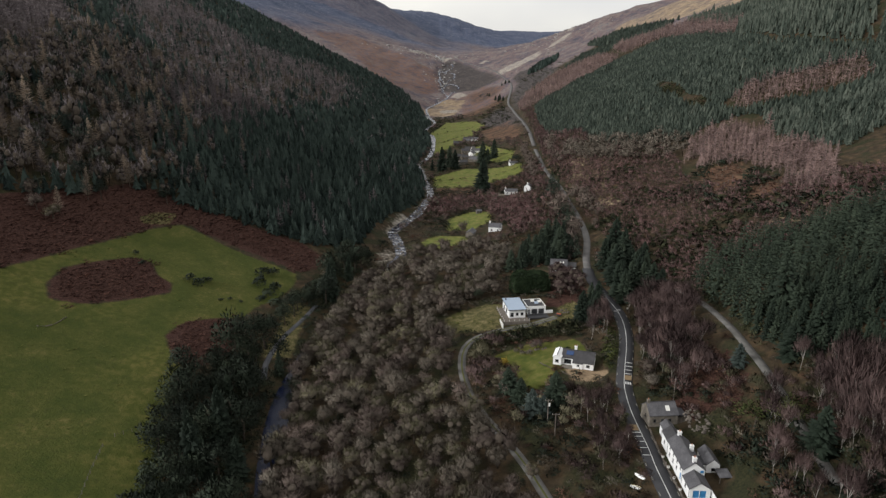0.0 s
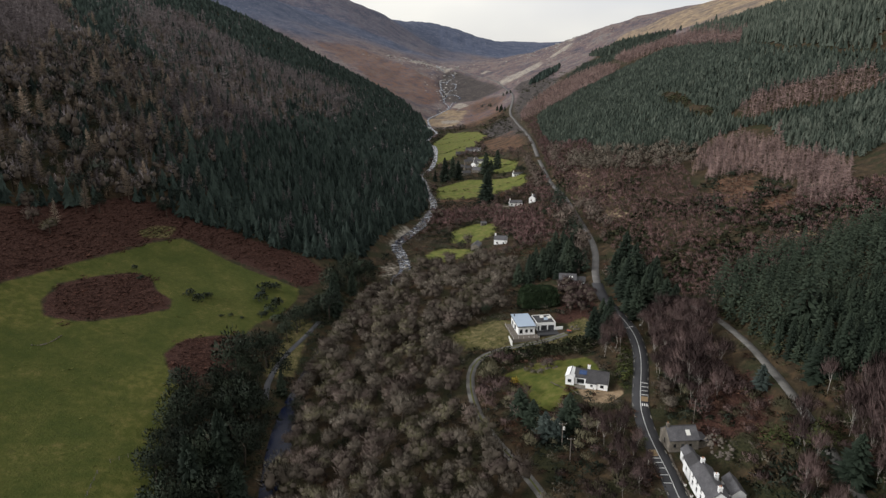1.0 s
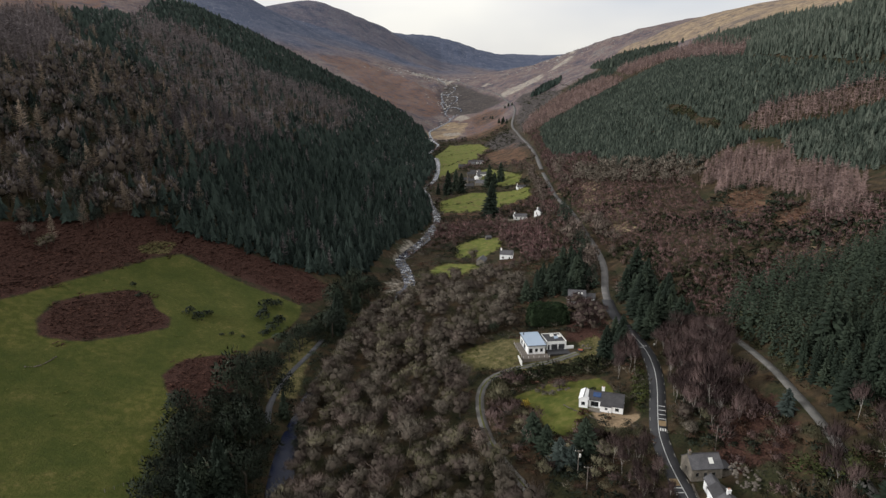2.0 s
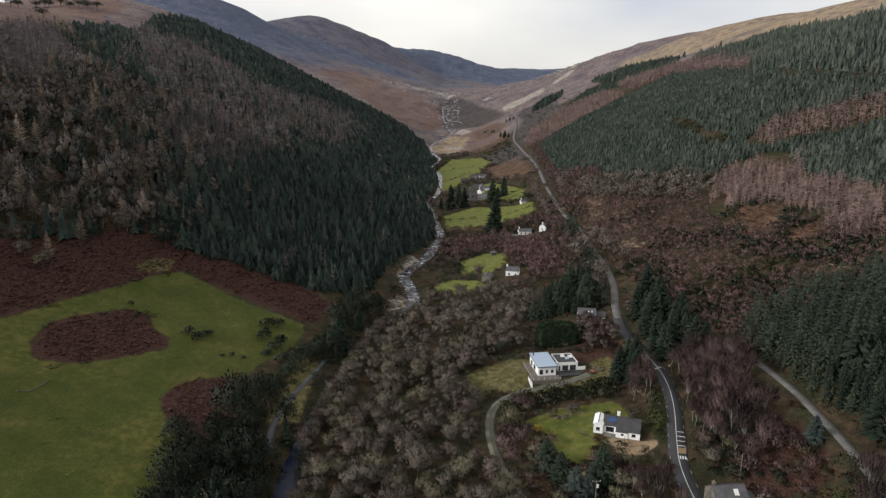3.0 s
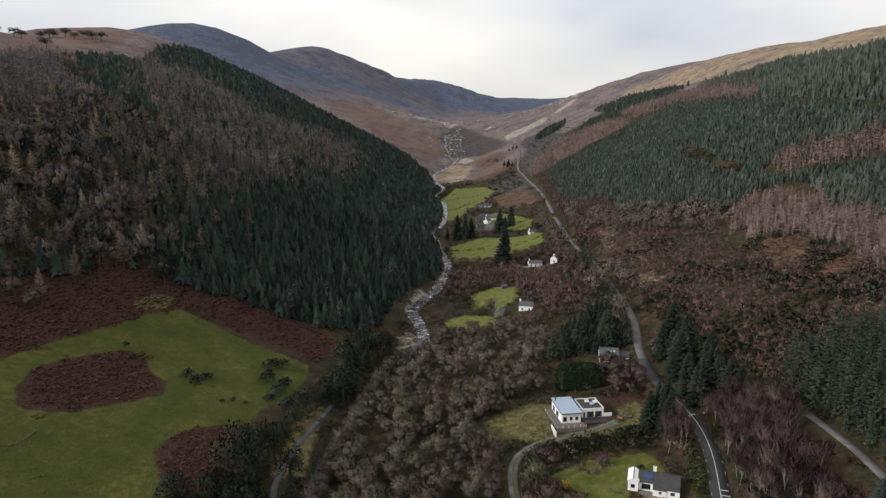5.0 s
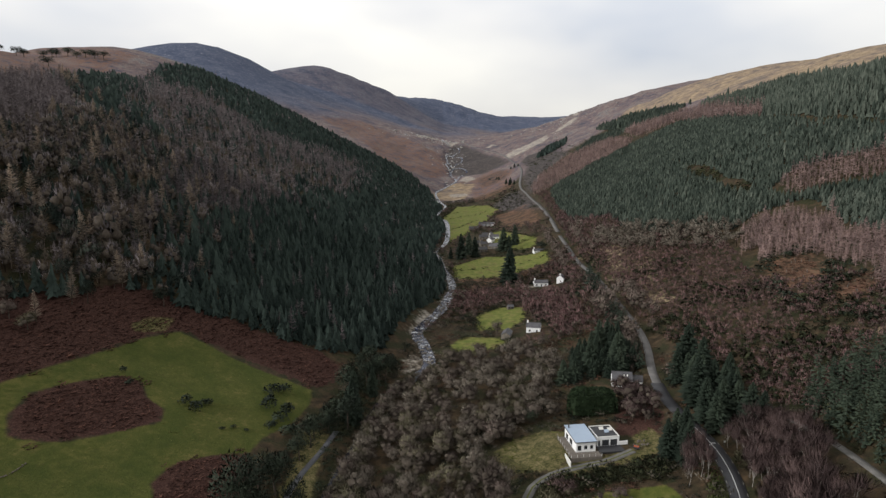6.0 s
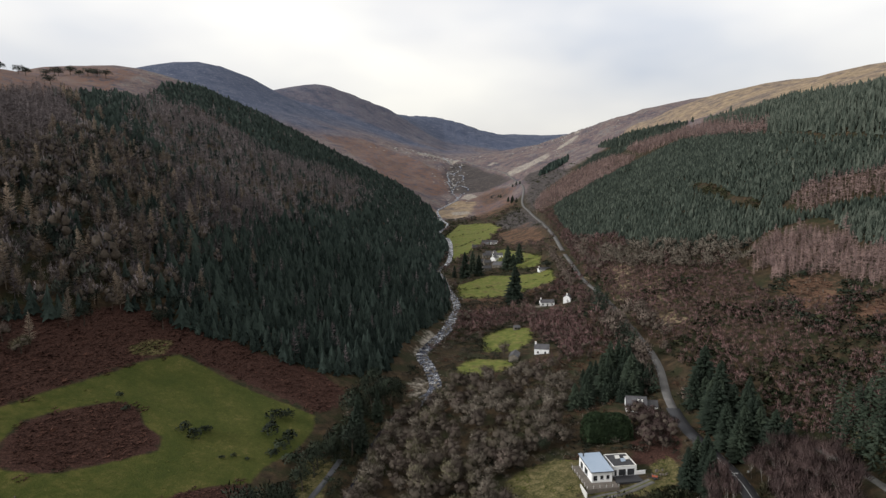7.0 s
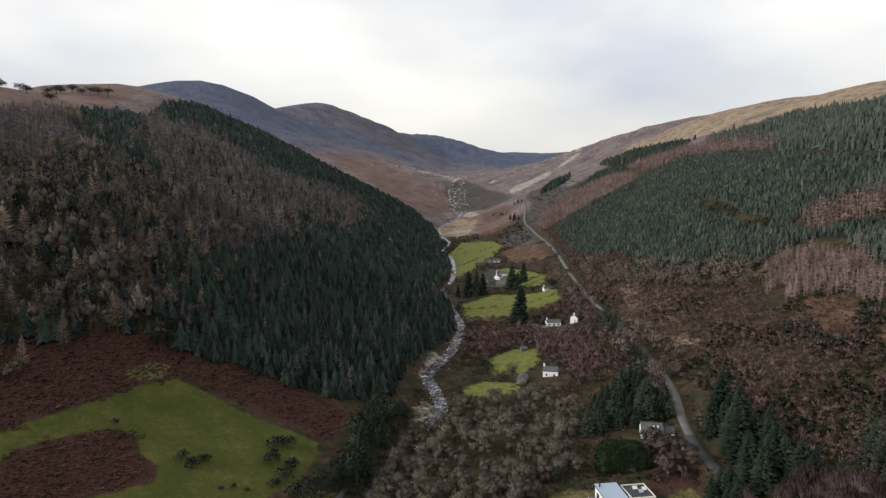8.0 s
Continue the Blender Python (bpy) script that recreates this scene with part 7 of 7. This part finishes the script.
def head_rocks():
    """Scattered boulders and scree at the head of the valley."""
    v0 = [np.array([q.co[:] for q in m.vertices]) for m in STONES]
    f0 = [np.array([p.vertices[:] for p in m.polygons]) for m in STONES]
    x = np.concatenate([RNG.normal(0, 22, 110), RNG.normal(-50, 60, 300), RNG.normal(340, 70, 300)])
    y = np.concatenate([RNG.normal(1780, 140, 110), RNG.normal(2060, 40, 300), RNG.normal(1950, 130, 300)])
    z = land_z(x, y)
    vs, fs, n = [], [], 0
    for i in range(len(x)):
        k = int(RNG.integers(0, len(STONES)))
        s = float(np.exp(RNG.normal(.45, .45)))
        vs.append(v0[k] * s * (1.4, 1.4, .7) + (x[i], y[i], z[i]))
        fs.append(f0[k] + n)
        n += len(v0[k])
    ob = new("mountain_boulders", put_mesh("mountain_boulders", np.concatenate(vs), np.concatenate(fs), M_PALESTONE))
    tagged(ob, "pale boulders and scree on the mountain slopes", "rocks", kind="stuff")


head_rocks()


def pole(label, x, y, h, arms=1, can=True):
    p = thing("utility_pole", label, "pole", x, y)
    bm = bmesh.new()
    bmesh.ops.create_cone(bm, cap_ends=True, segments=8, radius1=.16, radius2=.11, depth=h + .5, matrix=Matrix.Translation((0, 0, h / 2 - .25)))
    part("post", bm, M_WOOD, p)
    for k in range(arms):
        arm = boxed("crossarm", (-1.1, 1.1, -.06, .06, h - .35 - .9 * k, h - .22 - .9 * k), M_WOOD, p)
        for x0 in (-1.0, 0, 1.0):
            bm = bmesh.new()
            bmesh.ops.create_cone(bm, cap_ends=True, segments=8, radius1=.07, radius2=.05, depth=.24, matrix=Matrix.Translation((x0, 0, h - .1 - .9 * k)))
            part("insulator", bm, M_PALETRIM, arm)
    if can:
        bm = bmesh.new()
        bmesh.ops.create_cone(bm, cap_ends=True, segments=10, radius1=.3, radius2=.3, depth=.9, matrix=Matrix.Translation((.38, 0, h - 1.7)))
        part("transformer", bm, M_PALETRIM, p, "pale grey transformer can")
    return p


pole("wooden utility pole with transformer above the driveway", 32.2, 175.5, 8.5)
pole("wooden utility pole with crossarm above the driveway", 33.4, 169.0, 7.5, 1, False)
pole("plain wooden utility pole behind the stone house", 70.5, 176, 8.0, 0, False)


def fence(label, pts, gap=2.6, h=1.15):
    p = smooth_line(pts, gap)
    z = ground_z(p[:, 0], p[:, 1])
    base = tagged(new("wire_fence"), label, "fence")
    for (x, y), zz in zip(p, z):
        bm = bmesh.new()
        box(bm, x - .06, x + .06, y - .06, y + .06, zz - .3, zz + h)
        part("post", bm, M_WOOD, base)
    for lift in (.45, .8, 1.05):
        bm = bmesh.new()
        for i in range(len(p) - 1):
            a, b = V((*p[i], z[i] + lift)), V((*p[i + 1], z[i + 1] + lift))
            slab(bm, a, b - a, (0, 0, .025), (.02, .02, 0))
        part("wire", bm, M_DARKTRIM, base)


fence("old post and wire fence across the pasture", ((-93, 138), (-96, 151), (-98, 162)))
fence("old post and wire fence beside the evergreens", ((-97, 167), (-92, 173), (-85, 181)))


def small_shed():
    h = thing("timber_shed", "small weathered timber shed on the bank", "shed", 83, 190, None, -15)
    gabled(h, 0, 3.6, 0, 2.6, 1.9, 2.6, "x", wall=M_WOOD, roof=M_DARKSLATE, holes=dict(s=[("dark", 1.2, 2.0, 0, 1.8)]), thick=.12, z0=-.8)


small_shed()


def dinghy(label, x, y, turn, hull, trim):
    """A small upturned boat."""
    d = thing("dinghy", label, "boat", x, y, None, turn)
    bm = bmesh.new()
    n = 9
    rings = []
    for k in range(n):
        f = k / (n - 1)
        w = .62 * math.sin(math.pi * min(1, .12 + .8 * f)) ** .6
        zc = .48 * math.sin(math.pi * min(1, .2 + .7 * f)) ** .5
        rings.append([bm.verts.new((w * math.cos(a), -1.5 + 3 * f, .05 + zc * math.sin(a))) for a in np.linspace(0, math.pi, 7)])
    for r0, r1 in zip(rings[:-1], rings[1:]):
        for i in range(6):
            bm.faces.new((r0[i], r0[i + 1], r1[i + 1], r1[i]))
    bm.faces.new(rings[0])
    bm.faces.new(rings[-1])
    part("hull", bm, hull, d)
    boxed("keel", (-.03, .03, -1.3, 1.2, .5, .57), trim, d)


dinghy("white upturned dinghy on the gravel lot", 51.0, 143.3, 35, M_WHITE, M_WOOD)
dinghy("white dinghy with yellow trim on the gravel lot", 49.2, 140.3, 60, M_WHITE, M_YELLOW)


def trailer(x, y, turn):
    t = thing("trailer", "small dark utility trailer loaded with garden waste", "trailer", x, y, None, turn)
    bm = bmesh.new()
    box(bm, -.75, .75, -1.2, 1.2, .5, .56)
    for a, b, c, d in ((-.75, -.7, -1.2, 1.2), (.7, .75, -1.2, 1.2), (-.7, .7, -1.2, -1.15), (-.7, .7, 1.15, 1.2)):
        box(bm, a, b, c, d, .564, .95)
    part("tub", bm, M_DARKTRIM, t)
    boxed("drawbar", (-.05, .05, 1.2, 2.5, .42, .5), M_DARKTRIM, t)
    for sx in (-.86, .86):
        bm = bmesh.new()
        bmesh.ops.create_cone(bm, cap_ends=True, segments=14, radius1=.3, radius2=.3, depth=.18, matrix=Matrix.Translation((sx, 0, .3)) @ Matrix.Rotation(math.pi / 2, 4, "Y"))
        part("wheel", bm, M_MEMBRANE, t)
    boxed("load", (-.6, .6, -1.0, .9, .6, 1.15), M_RED, t, "rust-red load", .12)


trailer(49.5, 256.3, 70)


def planter(x, y):
    p = thing("planter", "round stone planter on the cottage wall", "planter", x, y, float(ground_z(x, y)) + .35)
    bm = bmesh.new()
    bmesh.ops.create_cone(bm, cap_ends=True, segments=10, radius1=.28, radius2=.42, depth=.5, matrix=Matrix.Translation((0, 0, .4)))
    part("pot", bm, M_PALETRIM, p)
    a = leafy_shape(RNG, 40, .1, .3, 4)
    ob = new("shrub", put_mesh("shrub", a[0] * (.9, .9, .6) + (0, 0, .4), a[1], M_RUST))
    ob.parent = p


for y in (137, 141.5, 146, 150.5):
    planter(59.05 + (y - 137) * .01, y)

# young-tree guards on the cleared brown ground
for k in range(46):
    x, y = 154 + 26 * RNG.uniform(0, 1), 319 + 76 * RNG.uniform(0, 1)
    if float(any_border(np.array([x]), np.array([y]), CLEARING)[0]) > .5:
        g = new("tree_guard", None)
        g.location = (x, y, float(ground_z(x, y)))
        tagged(g, "pale plastic tube round a young tree", "tree guard", "guards on the cleared ground")
        bm = bmesh.new()
        bmesh.ops.create_cone(bm, cap_ends=True, segments=6, radius1=.09, radius2=.11, depth=1.5, matrix=Matrix.Translation((0, 0, .72)))
        part("tube", bm, M_WOOD, g)
        boxed("stake", (.12, .16, -.02, .02, -.2, 1.25), M_WOOD, g)
# small road sign
sign = thing("road_sign", "small white road sign on a grey post", "sign", 75.6, 246.5)
boxed("post", (-.03, .03, -.03, .03, -.3, 2.2), M_DARKTRIM, sign)
boxed("plate", (-.35, .35, -.06, -.035, 1.5, 2.2), M_WHITE, sign)
